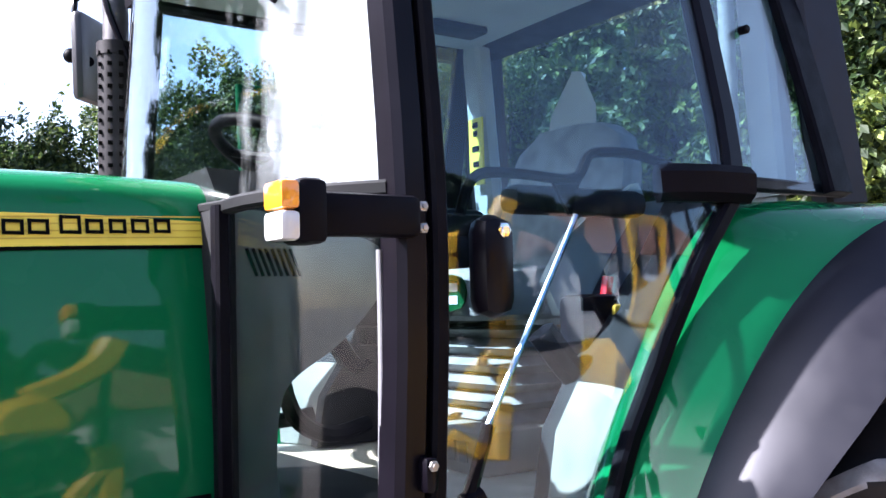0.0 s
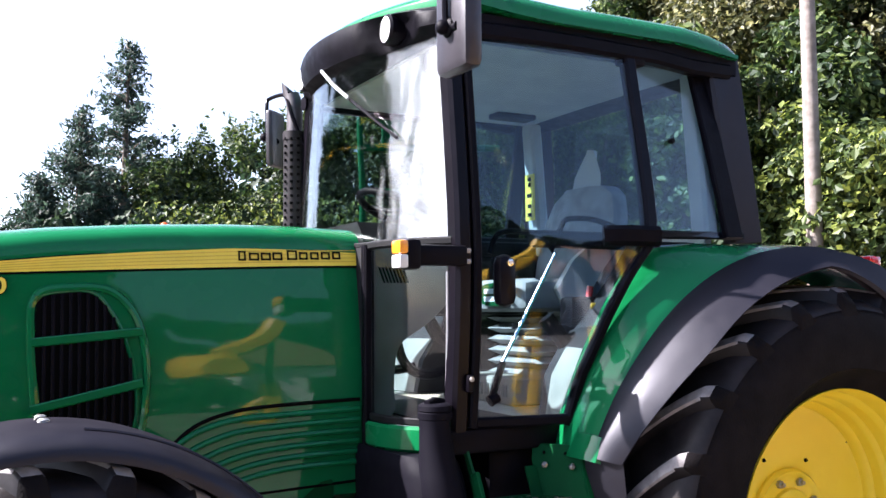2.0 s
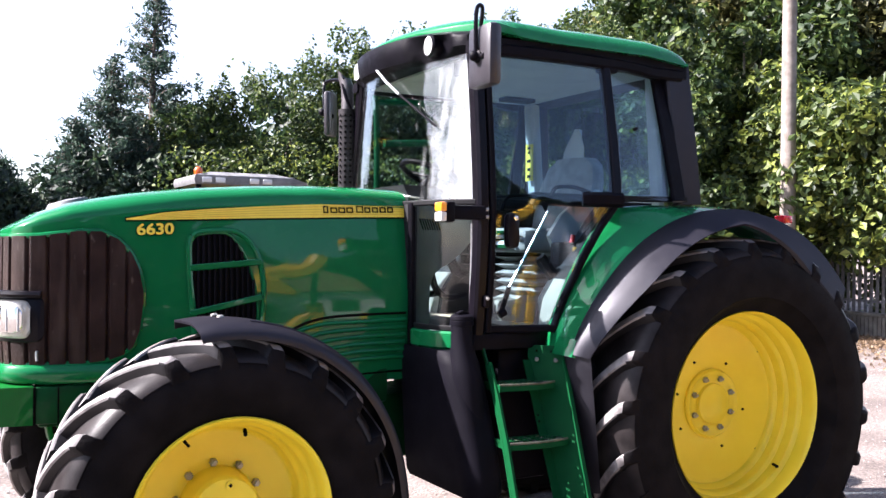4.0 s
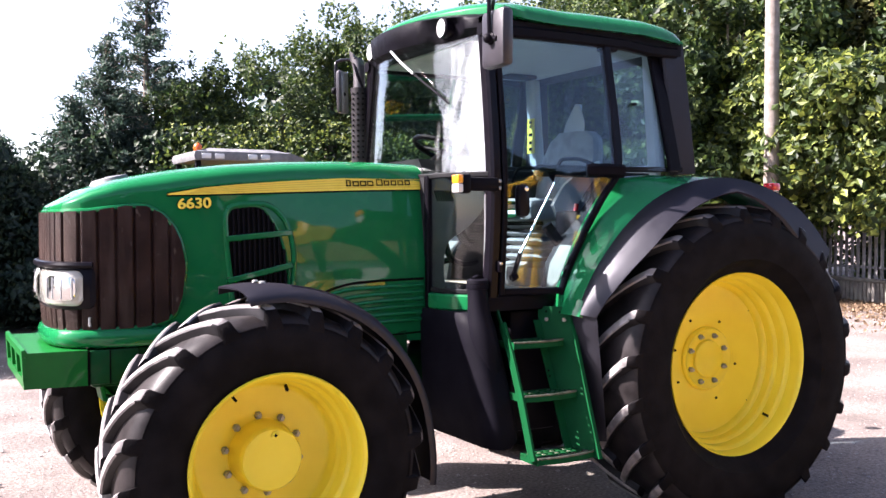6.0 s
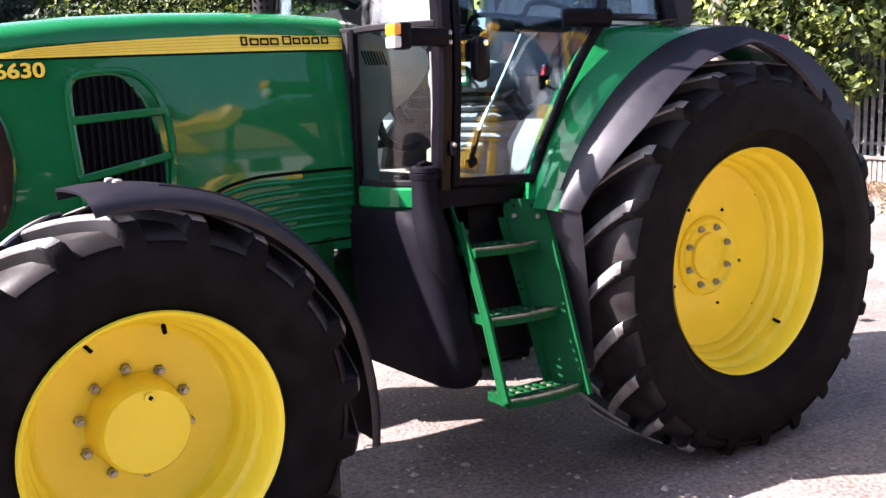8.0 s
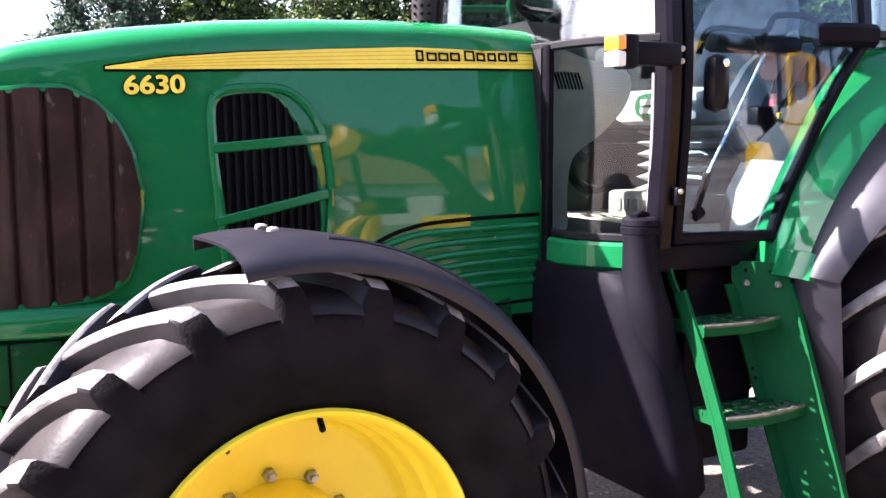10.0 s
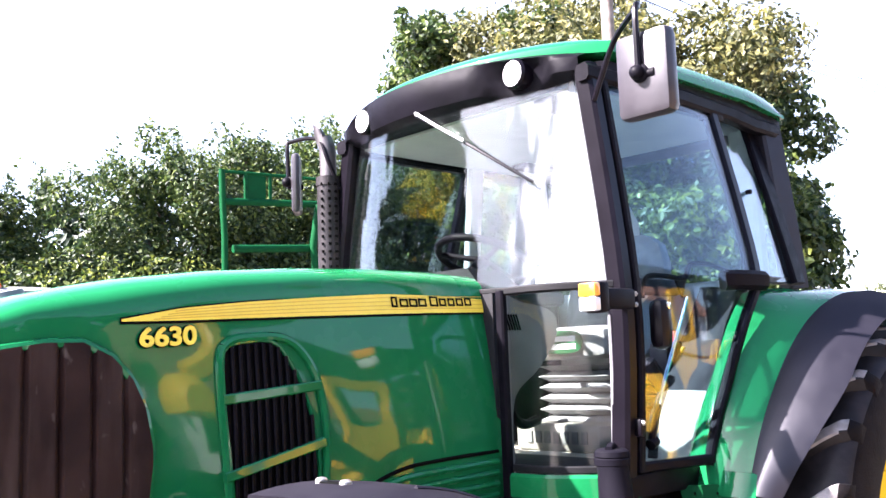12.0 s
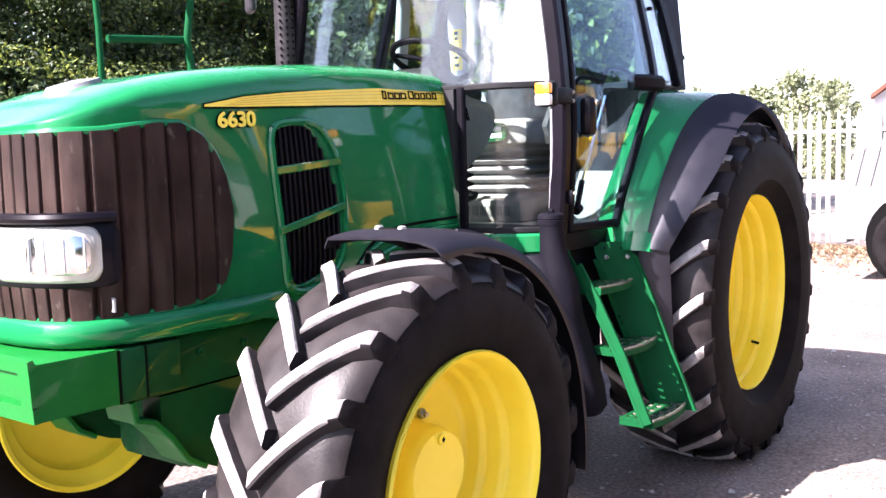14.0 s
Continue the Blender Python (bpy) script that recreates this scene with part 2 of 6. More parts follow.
def pane_material(name, tint, rough=0.0, gloss=1.0):
    m = bpy.data.materials.new(name)
    m.use_nodes = True
    nt = m.node_tree
    nt.nodes.remove(nt.nodes["Principled BSDF"])
    tr = nt.nodes.new("ShaderNodeBsdfTransparent")
    tr.inputs[0].default_value = (*tint, 1)
    gl = nt.nodes.new("ShaderNodeBsdfGlossy")
    gl.inputs["Roughness"].default_value = rough
    gl.inputs["Color"].default_value = (gloss, gloss, gloss, 1)
    lw = nt.nodes.new("ShaderNodeLayerWeight")
    lw.inputs["Blend"].default_value = 0.5
    pw = nt.nodes.new("ShaderNodeMath")
    pw.operation = "POWER"
    pw.inputs[1].default_value = 5.0
    fr = nt.nodes.new("ShaderNodeMath")
    fr.operation = "MULTIPLY_ADD"
    fr.inputs[1].default_value, fr.inputs[2].default_value = 0.95, 0.042
    nt.links.new(lw.outputs["Facing"], pw.inputs[0])
    nt.links.new(pw.outputs[0], fr.inputs[0])
    mx = nt.nodes.new("ShaderNodeMixShader")
    nt.links.new(fr.outputs[0], mx.inputs[0])
    nt.links.new(tr.outputs[0], mx.inputs[1])
    nt.links.new(gl.outputs[0], mx.inputs[2])
    nt.links.new(mx.outputs[0], nt.nodes["Material Output"].inputs[0])
    return m


def paint_glare(m, y0, y1, most):
    """Sky glare painted as a streaky white film, thickest between two places across."""
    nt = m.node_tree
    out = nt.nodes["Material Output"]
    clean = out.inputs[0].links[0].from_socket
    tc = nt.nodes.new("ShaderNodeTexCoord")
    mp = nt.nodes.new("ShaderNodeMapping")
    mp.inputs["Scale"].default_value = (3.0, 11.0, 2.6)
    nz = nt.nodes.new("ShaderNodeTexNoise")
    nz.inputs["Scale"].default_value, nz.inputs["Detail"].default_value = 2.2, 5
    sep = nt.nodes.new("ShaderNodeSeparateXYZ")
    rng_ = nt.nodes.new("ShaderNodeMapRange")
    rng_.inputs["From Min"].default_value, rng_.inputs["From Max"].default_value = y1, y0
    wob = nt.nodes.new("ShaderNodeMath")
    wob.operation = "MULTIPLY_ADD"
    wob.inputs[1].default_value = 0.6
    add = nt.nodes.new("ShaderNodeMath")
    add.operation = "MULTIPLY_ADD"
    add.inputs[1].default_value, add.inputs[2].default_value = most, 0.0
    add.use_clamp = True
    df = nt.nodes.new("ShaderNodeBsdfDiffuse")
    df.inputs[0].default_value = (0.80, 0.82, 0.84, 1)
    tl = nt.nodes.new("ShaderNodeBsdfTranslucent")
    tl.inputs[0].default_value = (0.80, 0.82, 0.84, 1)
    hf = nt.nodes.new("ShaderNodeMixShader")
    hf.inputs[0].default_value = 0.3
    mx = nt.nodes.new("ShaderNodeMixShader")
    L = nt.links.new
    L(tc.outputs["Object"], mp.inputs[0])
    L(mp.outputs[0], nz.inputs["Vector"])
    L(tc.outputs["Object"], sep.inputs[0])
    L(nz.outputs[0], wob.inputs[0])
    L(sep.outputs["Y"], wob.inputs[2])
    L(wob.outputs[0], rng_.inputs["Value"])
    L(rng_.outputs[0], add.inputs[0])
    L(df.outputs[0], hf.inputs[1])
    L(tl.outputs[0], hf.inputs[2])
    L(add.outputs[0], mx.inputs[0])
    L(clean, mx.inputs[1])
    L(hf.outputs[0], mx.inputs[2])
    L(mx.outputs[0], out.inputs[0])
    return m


GLASS = pane_material("cab_glass", (0.73, 0.855, 0.925))
GLASS_FRONT = pane_material("windscreen_glass", (0.92, 0.95, 0.94), gloss=0.7)
# the near side of the screen is whitened for the bright sky it mirrors
SCREEN_GLASS = paint_glare(pane_material("windscreen_glare", (0.92, 0.95, 0.94), gloss=1.0), -0.36, -0.14, 0.28)
LENS_GLASS = pane_material("lens_glass", (0.95, 0.95, 0.94))


def leaf_material(name, c1, c2, c3):
    m, nt, b = mat_base(name)
    geo = nt.nodes.new("ShaderNodeNewGeometry")
    rp = nt.nodes.new("ShaderNodeValToRGB")
    rp.color_ramp.elements[0].color, rp.color_ramp.elements[1].color = (*c1, 1), (*c3, 1)
    e = rp.color_ramp.elements.new(0.55)
    e.color = (*c2, 1)
    nt.links.new(geo.outputs["Random Per Island"], rp.inputs[0])
    nt.links.new(rp.outputs[0], b.inputs["Base Color"])
    b.inputs["Roughness"].default_value = 0.55
    tl = nt.nodes.new("ShaderNodeBsdfTranslucent")
    nt.links.new(rp.outputs[0], tl.inputs[0])
    mx = nt.nodes.new("ShaderNodeMixShader")
    mx.inputs[0].default_value = 0.35
    nt.links.new(b.outputs[0], mx.inputs[1])
    nt.links.new(tl.outputs[0], mx.inputs[2])
    nt.links.new(mx.outputs[0], nt.nodes["Material Output"].inputs[0])
    return m


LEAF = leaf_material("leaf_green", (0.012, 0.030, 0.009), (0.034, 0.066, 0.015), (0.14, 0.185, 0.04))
LEAF_OLIVE = leaf_material("leaf_olive", (0.025, 0.034, 0.012), (0.085, 0.090, 0.026), (0.27, 0.25, 0.085))
LEAF_DARK = leaf_material("leaf_dark", (0.008, 0.020, 0.012), (0.018, 0.038, 0.020), (0.045, 0.075, 0.032))
LEAF_BLUE = leaf_material("needle_blue_green", (0.014, 0.030, 0.022), (0.032, 0.062, 0.044), (0.075, 0.12, 0.08))
LEAF_HAZED = leaf_material("leaf_hazed", (0.12, 0.15, 0.075), (0.22, 0.245, 0.13), (0.36, 0.38, 0.23))
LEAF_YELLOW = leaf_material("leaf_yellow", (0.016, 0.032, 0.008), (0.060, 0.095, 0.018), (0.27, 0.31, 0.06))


def gravel_material():
    m, nt, b = mat_base("gravel_yard")
    r1 = mix_noise(nt, None, (0.136, 0.114, 0.102), (0.232, 0.200, 0.180), 1.2, 6)
    r2 = mix_noise(nt, None, (0.48, 0.46, 0.46), (1.28, 1.25, 1.23), 48, 8, 0.3, 0.7)
    mu = nt.nodes.new("ShaderNodeMix")
    mu.data_type, mu.blend_type = "RGBA", "MULTIPLY"
    mu.inputs["Factor"].default_value = 1.0
    nt.links.new(r1.outputs[0], mu.inputs["A"])
    nt.links.new(r2.outputs[0], mu.inputs["B"])
    nt.links.new(mu.outputs["Result"], b.inputs["Base Color"])
    b.inputs["Roughness"].default_value = 0.95
    add_bump(nt, b, 45, 0.7, 0.02, 8)
    return m


GRAVEL = gravel_material()


# ---------------------------------------------------------------- mesh helpers
def finish(name, bm, material, smooth=40):
    me = bpy.data.meshes.new(name)
    bmesh.ops.remove_doubles(bm, verts=bm.verts, dist=1e-5)
    bmesh.ops.recalc_face_normals(bm, faces=bm.faces)
    bm.to_mesh(me)
    bm.free()
    me.materials.append(material)
    if smooth:
        me.polygons.foreach_set("use_smooth", [True] * len(me.polygons))
        me.set_sharp_from_angle(angle=radians(smooth))
    return me


def thing(name, at, label, category, group="", kind=""):
    ob = new(name)
    ob.empty_display_size = 0.1
    ob.location = at
    return tagged(ob, label, category, group, kind)


def part(name, bm, material, parent, label="", smooth=40):
    """Links a bmesh, made in world places, as one mesh under a thing or a part."""
    me = bm if isinstance(bm, bpy.types.Mesh) else finish(name, bm, material, smooth)
    ob = new(name, me)
    ob.parent = parent
    if parent.parent is None:
        ob.matrix_parent_inverse = Matrix.Translation(parent.location).inverted()
    if label:
        ob["label"] = label
    if material is LENS_GLASS:
        ob.visible_shadow = False
    return ob


def solo(name, bm, material, label, category, kind="", group="", smooth=40):
    return tagged(new(name, finish(name, bm, material, smooth)), label, category, group, kind)


def box(bm, x0, x1, y0, y1, z0, z1, bevel=0.0, m=None):
    r = bmesh.ops.create_cube(bm, size=1.0)
    vs = r["verts"]
    bmesh.ops.transform(bm, matrix=Matrix.LocRotScale(((x0 + x1) / 2, (y0 + y1) / 2, (z0 + z1) / 2), None, (abs(x1 - x0), abs(y1 - y0), abs(z1 - z0))), verts=vs)
    if bevel:
        es = list({e for v in vs for e in v.link_edges})
        g = bmesh.ops.bevel(bm, geom=es, offset=bevel, segments=2, affect="EDGES", profile=0.5)
        vs = list({v for f in g["faces"] for v in f.verts} | {v for v in vs if v.is_valid})
    if m is not None:
        bmesh.ops.transform(bm, matrix=m, verts=[v for v in vs if v.is_valid])
    return bm


def loft(bm, rings, closed=True, caps=True):
    """Quads between rings of the same number of points."""
    rows = [[bm.verts.new(p) for p in ring] for ring in rings]
    n = len(rings[0])
    for a, b in zip(rows, rows[1:]):
        for i in range(n if closed else n - 1):
            bm.faces.new((a[i], a[(i + 1) % n], b[(i + 1) % n], b[i]))
    if caps and closed:
        bm.faces.new(rows[0])
        bm.faces.new(rows[-1])
    return bm


def tube(bm, pts, r, n=10, r2=None):
    """A round bar along points."""
    pts = [Vector(p) for p in pts]
    rings, ref = [], None
    for i, p in enumerate(pts):
        d = (pts[min(i + 1, len(pts) - 1)] - pts[max(i - 1, 0)]).normalized()
        if ref is None:
            ref = d.orthogonal().normalized()
        ref = (ref - d * ref.dot(d)).normalized()
        side = d.cross(ref)
        rr = r if r2 is None else r + (r2 - r) * i / (len(pts) - 1)
        rings.append([p + rr * (math.cos(a) * ref + math.sin(a) * side) for a in np.linspace(0, 2 * math.pi, n, endpoint=False)])
    return loft(bm, rings)


def bar(bm, pts, width, depth, across=(0, 1, 0), bev=0.2):
    """A bar of rounded rectangular section along points; width is measured along `across`."""
    pts = [Vector(p) for p in pts]
    rings = []
    for i, p in enumerate(pts):
        d = (pts[min(i + 1, len(pts) - 1)] - pts[max(i - 1, 0)]).normalized()
        u = Vector(across)
        u = (u - d * u.dot(d)).normalized()
        v = d.cross(u)
        w, h = width / 2, depth / 2
        c = bev * min(w, h) * 2
        sec = [(w, h - c), (w - c, h), (-w + c, h), (-w, h - c), (-w, -h + c), (-w + c, -h), (w - c, -h), (w, -h + c)]
        rings.append([p + a * u + b * v for a, b in sec])
    return loft(bm, rings)


def smooth_path(pts, n=8):
    """Catmull-Rom through the points."""
    P = [Vector(p) for p in pts]
    out = []
    for i in range(len(P) - 1):
        p0, p1, p2, p3 = P[max(i - 1, 0)], P[i], P[i + 1], P[min(i + 2, len(P) - 1)]
        for k in range(n):
            t = k / n
            out.append(0.5 * ((2 * p1) + (p2 - p0) * t + (2 * p0 - 5 * p1 + 4 * p2 - p3) * t * t + (3 * p1 - p0 - 3 * p2 + p3) * t ** 3))
    return out + [P[-1]]


def curve_at(table, x):
    """Value between rows of (x, value), smooth enough for plans."""
    xs, ys = zip(*table)
    return float(np.interp(x, xs, ys))


def lathe(bm, profile, cx, cy, cz, side=-1, n=48, closed=False, caps=True):
    """Turns a profile of (radius, outward) about the wheel's axle; outward is along side * Y."""
    rings = [[(cx - r * math.sin(a), cy + side * o, cz + r * math.cos(a)) for a in np.linspace(0, 2 * math.pi, n, endpoint=False)] for r, o in profile]
    if closed:
        rings.append(rings[0])
    return loft(bm, rings, True, caps and not closed)


def slab(bm, pts, off):
    """A sheet of thickness: a polygon of world points pushed by the vector off."""
    a = [bm.verts.new(p) for p in pts]
    b = [bm.verts.new(Vector(p) + Vector(off)) for p in pts]
    bm.faces.new(a)
    bm.faces.new(b[::-1])
    for i in range(len(a)):
        j = (i + 1) % len(a)
        bm.faces.new((a[i], b[i], b[j], a[j]))
    return bm


def sheet(bm, grid):
    rows = [[bm.verts.new(p) for p in r] for r in grid]
    for a, b in zip(rows, rows[1:]):
        for i in range(len(a) - 1):
            bm.faces.new((a[i], a[i + 1], b[i + 1], b[i]))
    return bm


def thick_sheet(bm, grid, t, inward):
    """A sheet with thickness t along the vector inward and closed edges."""
    n, k = len(grid), len(grid[0])
    off = Vector(inward) * t
    top = [[bm.verts.new(p) for p in r] for r in grid]
    low = [[bm.verts.new(Vector(p) + off) for p in r] for r in grid]
    for i in range(n - 1):
        for j in range(k - 1):
            bm.faces.new((top[i][j], top[i][j + 1], top[i + 1][j + 1], top[i + 1][j]))
            bm.faces.new((low[i][j], low[i + 1][j], low[i + 1][j + 1], low[i][j + 1]))
    rim = [(i, 0) for i in range(n)] + [(n - 1, j) for j in range(1, k)] + [(i, k - 1) for i in range(n - 2, -1, -1)] + [(0, j) for j in range(k - 2, 0, -1)]
    for a, b in zip(rim, rim[1:] + rim[:1]):
        bm.faces.new((top[a[0]][a[1]], top[b[0]][b[1]], low[b[0]][b[1]], low[a[0]][a[1]]))
    return bm


# ---------------------------------------------------------------- ground
def ground():
    bm = bmesh.new()
    xs = np.concatenate([np.linspace(-400, -12, 8), np.linspace(-8, 18, 66), np.linspace(24, 400, 8)])
    ys = np.concatenate([np.linspace(-400, -14, 8), np.linspace(-9, 14, 58), np.linspace(20, 400, 8)])
    near = lambda x, y: 1.0 if abs(x - 4) < 14 and abs(y) < 12 else 0.0
    sheet(bm, [[(x, y, near(x, y) * (0.016 * noise.noise((x * 0.7, y * 0.7, 0)) + 0.008 * noise.noise((x * 2.7, y * 2.7, 3))) - 0.012) for x in xs] for y in ys])
    return solo("ground", bm, GRAVEL, "pale compacted gravel yard with loose stones and dust", "ground", "structure")


ground()

def loose_stones(n):
    """Small angular stones strewn over the near yard, one object."""
    r = np.random.default_rng(11)
    base = np.array([(1, 0, 0), (-1, 0, 0), (0, 1, 0), (0, -1, 0), (0, 0, 1), (0, 0, -0.6)], float)
    tri = np.array([(0, 2, 4), (2, 1, 4), (1, 3, 4), (3, 0, 4), (2, 0, 5), (1, 2, 5), (3, 1, 5), (0, 3, 5)])
    p = np.stack([r.uniform(-4, 13, n), r.uniform(-4.5, 9, n), np.zeros(n)], 1)
    size = np.clip(0.006 * np.exp(r.normal(0, 0.55, n)), 0.003, 0.03)
    v = base[None] * r.uniform(0.6, 1.2, (n, 6, 1)) * size[:, None, None] * np.array([1.0, 1.0, 0.6])
    a = r.uniform(0, 2 * math.pi, n)
    c, s = np.cos(a)[:, None], np.sin(a)[:, None]
    v = np.stack([v[..., 0] * c - v[..., 1] * s, v[..., 0] * s + v[..., 1] * c, v[..., 2]], 2) + p[:, None] + np.array([0, 0, 0.002])
    me = bpy.data.meshes.new("loose_stones")
    me.from_pydata(v.reshape(-1, 3).tolist(), [], (tri[None] + 6 * np.arange(n)[:, None, None]).reshape(-1, 3).tolist())
    me.materials.append(STONE)
    tagged(new("loose_stones", me), "small pale loose stones strewn on the gravel yard", "stones", "", "stuff")


STONE = plain("pale_stone", (0.22, 0.20, 0.185), (0.42, 0.39, 0.37), 0.9, scale=3)
loose_stones(26000)

# ---------------------------------------------------------------- the tractor
tractor = thing("tractor", (1.3, 0, 0), "green and yellow four-wheel-drive farm tractor with black cab pillars, on gravel", "tractor")
CF, CR = (0.0, 0.635), (2.645, 0.835)          # axle centres, x and z


def tyre_mesh(cx, cz, yc, side, rc, width, bead, rim_half):
    """Carcass of a farm tyre; outward is side * Y."""
    bm = bmesh.new()
    w = width / 2
    prof = [(bead, rim_half), (bead + 0.03, rim_half + 0.012), (bead + 0.08, w * 0.97), (bead + (rc - bead) * 0.5, w * 1.02), (rc - 0.07, w * 0.98), (rc - 0.03, w * 0.90), (rc - 0.008, w * 0.72), (rc, w * 0.35), (rc, 0)]
    prof = prof + [(r, -o) for r, o in prof[-2::-1]]
    lathe(bm, prof, cx, yc, cz, side, 80, closed=False, caps=False)
    settle(bm)
    return bm


def settle(bm):
    """The tread flattens where it bears on the ground."""
    for v in bm.verts:
        if v.co.z < 0.0:
            v.co.z = 0.002 * v.co.z


def tread(wheel, cx, cz, yc, side, rc, width, lugs, lug_h, sweep, phase):
    """Chevron lugs, each a part of the wheel."""
    w, n = width / 2, 15
    for half in (1, -1):
        for k in range(lugs):
            base = 2 * math.pi * (k + (0.0 if half == 1 else 0.5)) / lugs + phase
            rows = []
            for i in range(n):
                u = i / (n - 1)
                o = half * (-0.015 + (w * 0.975 + 0.015) * u)
                lead = sweep * (1 - u) ** 1.2
                rb = rc - 0.02 - 0.055 * max(0, (u - 0.8) / 0.2) ** 1.5
                rt = rc + lug_h - 0.02 * u * u - 0.05 * max(0, (u - 0.86) / 0.14) ** 1.8
                ht, hb = 0.0215 + 0.004 * u, 0.033 + 0.016 * u * u
                ring = []
                for rr, hw in ((rb - 0.02, -hb), (rt - 0.008, -ht - 0.003), (rt, -ht + 0.004), (rt, ht - 0.004), (rt - 0.008, ht + 0.003), (rb - 0.02, hb)):
                    a = base + lead + hw / rc
                    ring.append((cx - rr * math.sin(a), yc + side * o, cz + rr * math.cos(a)))
                rows.append(ring)
            bm = loft(bmesh.new(), rows)
            bm.normal_update()
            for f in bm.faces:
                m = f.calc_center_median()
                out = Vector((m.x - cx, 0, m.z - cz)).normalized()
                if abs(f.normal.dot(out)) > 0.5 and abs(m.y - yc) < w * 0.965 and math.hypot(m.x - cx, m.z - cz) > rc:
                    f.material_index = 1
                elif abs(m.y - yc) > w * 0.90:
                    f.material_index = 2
            settle(bm)
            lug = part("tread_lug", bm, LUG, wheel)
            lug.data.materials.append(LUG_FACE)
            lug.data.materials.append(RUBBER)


def crown(wheel, c, yc, side, rc, width):
    """The dusty tread band between the lugs."""
    w = width / 2
    prof = [(rc - 0.046, w * 0.955), (rc - 0.028, w * 0.91), (rc - 0.004, w * 0.72), (rc + 0.004, w * 0.35), (rc + 0.004, 0)]
    prof = prof + [(r, -o) for r, o in prof[-2::-1]]
    bm = lathe(bmesh.new(), prof, c[0], yc, c[1], side, 80, caps=False)
    settle(bm)
    part("tread_band", bm, CROWN, wheel, "dusty grey tread between the lugs")


def nut(bm, x, y, z, r, h, side):
    rings = []
    for o, rr in ((0, r), (h * 0.8, r), (h, r * 0.75)):
        rings.append([(x + rr * math.cos(a), y + side * o, z + rr * math.sin(a)) for a in np.linspace(0, 2 * math.pi, 6, endpoint=False)])
    loft(bm, rings)
    rings = [[(x + r * 0.5 * math.cos(a), y + side * o, z + r * 0.5 * math.sin(a)) for a in np.linspace(0, 2 * math.pi, 8, endpoint=False)] for o in (h, h * 1.6)]
    loft(bm, rings)
    return bm


def front_wheel(side):
    c = CF
    wheel = part("front_wheel", lathe(bmesh.new(), [(0.378, 0.765), (0.378, 1.168), (0.383, 1.182), (0.378, 1.190), (0.368, 1.184), (0.359, 1.162), (0.355, 1.128), (0.354, 1.090), (0.348, 1.078), (0.337, 1.070), (0.334, 1.058), (0.332, 1.018), (0.326, 1.006), (0.316, 0.998), (0.313, 0.986), (0.310, 0.955), (0.300, 0.940), (0.285, 0.934), (0.16, 0.93), (0.05, 0.93), (0.05, 0.85), (0.285, 0.85), (0.305, 0.835), (0.315, 0.80), (0.345, 0.785), (0.366, 0.765), (0.372, 0.742), (0.390, 0.732), (0.395, 0.742), (0.386, 0.756)], c[0], 0, c[1], side, 64, closed=True), YELLOW, tractor, "yellow dished steel rim with a heavy hub")
    part("tyre", tyre_mesh(c[0], c[1], side * 0.975, side, 0.628, 0.46, 0.372, 0.19), RUBBER, wheel, "black rubber tyre with deep chevron lugs")
    crown(wheel, c, side * 0.975, side, 0.628, 0.46)
    tread(wheel, c[0], c[1], side * 0.975, side, 0.628, 0.46, 20, 0.045, 0.34, 0.05)
    part("hub", lathe(bmesh.new(), [(0.01, 0.90), (0.150, 0.90), (0.150, 0.94), (0.143, 0.955), (0.138, 1.035), (0.134, 1.052), (0.126, 1.064), (0.01, 1.066)], c[0], 0, c[1], side, 48), YELLOW, wheel)
    bm = lathe(bmesh.new(), [(0.001, 0), (0.017, 0), (0.017, 0.006), (0.010, 0.008), (0.001, 0.008)], 0.012, side * 1.066, 0.738, side, 14)
    plug = part("filler_plug", bm, YELLOW, wheel)
    plug_hole = box(bmesh.new(), 0.006, 0.018, side * 1.0735, side * 1.0755, 0.732, 0.744)
    for v in plug_hole.verts:
        dx, dz = v.co.x - 0.012, v.co.z - 0.738
        v.co.x, v.co.z = 0.012 + 0.707 * (dx - dz), 0.738 + 0.707 * (dx + dz)
    part("square_socket", plug_hole, INK, wheel)
    for k in range(10):
        a = radians(36 * k - 11.5)
        part("wheel_nut", nut(bmesh.new(), c[0] + 0.1675 * math.cos(a), side * 0.93, c[1] + 0.1675 * math.sin(a), 0.017, 0.02, side), STEEL, wheel, "bare steel wheel nut")
    part("valve", tube(bmesh.new(), [(c[0] + 0.10, side * 0.955, c[1] + 0.285), (c[0] + 0.09, side * 1.0, c[1] + 0.275)], 0.008, 8), INK, wheel)
    part("rim_slot", tube(bmesh.new(), [(c[0] - 0.135, side * 0.937, c[1] + 0.262), (c[0] - 0.112, side * 0.937, c[1] + 0.235)], 0.006, 8), INK, wheel)
    return wheel


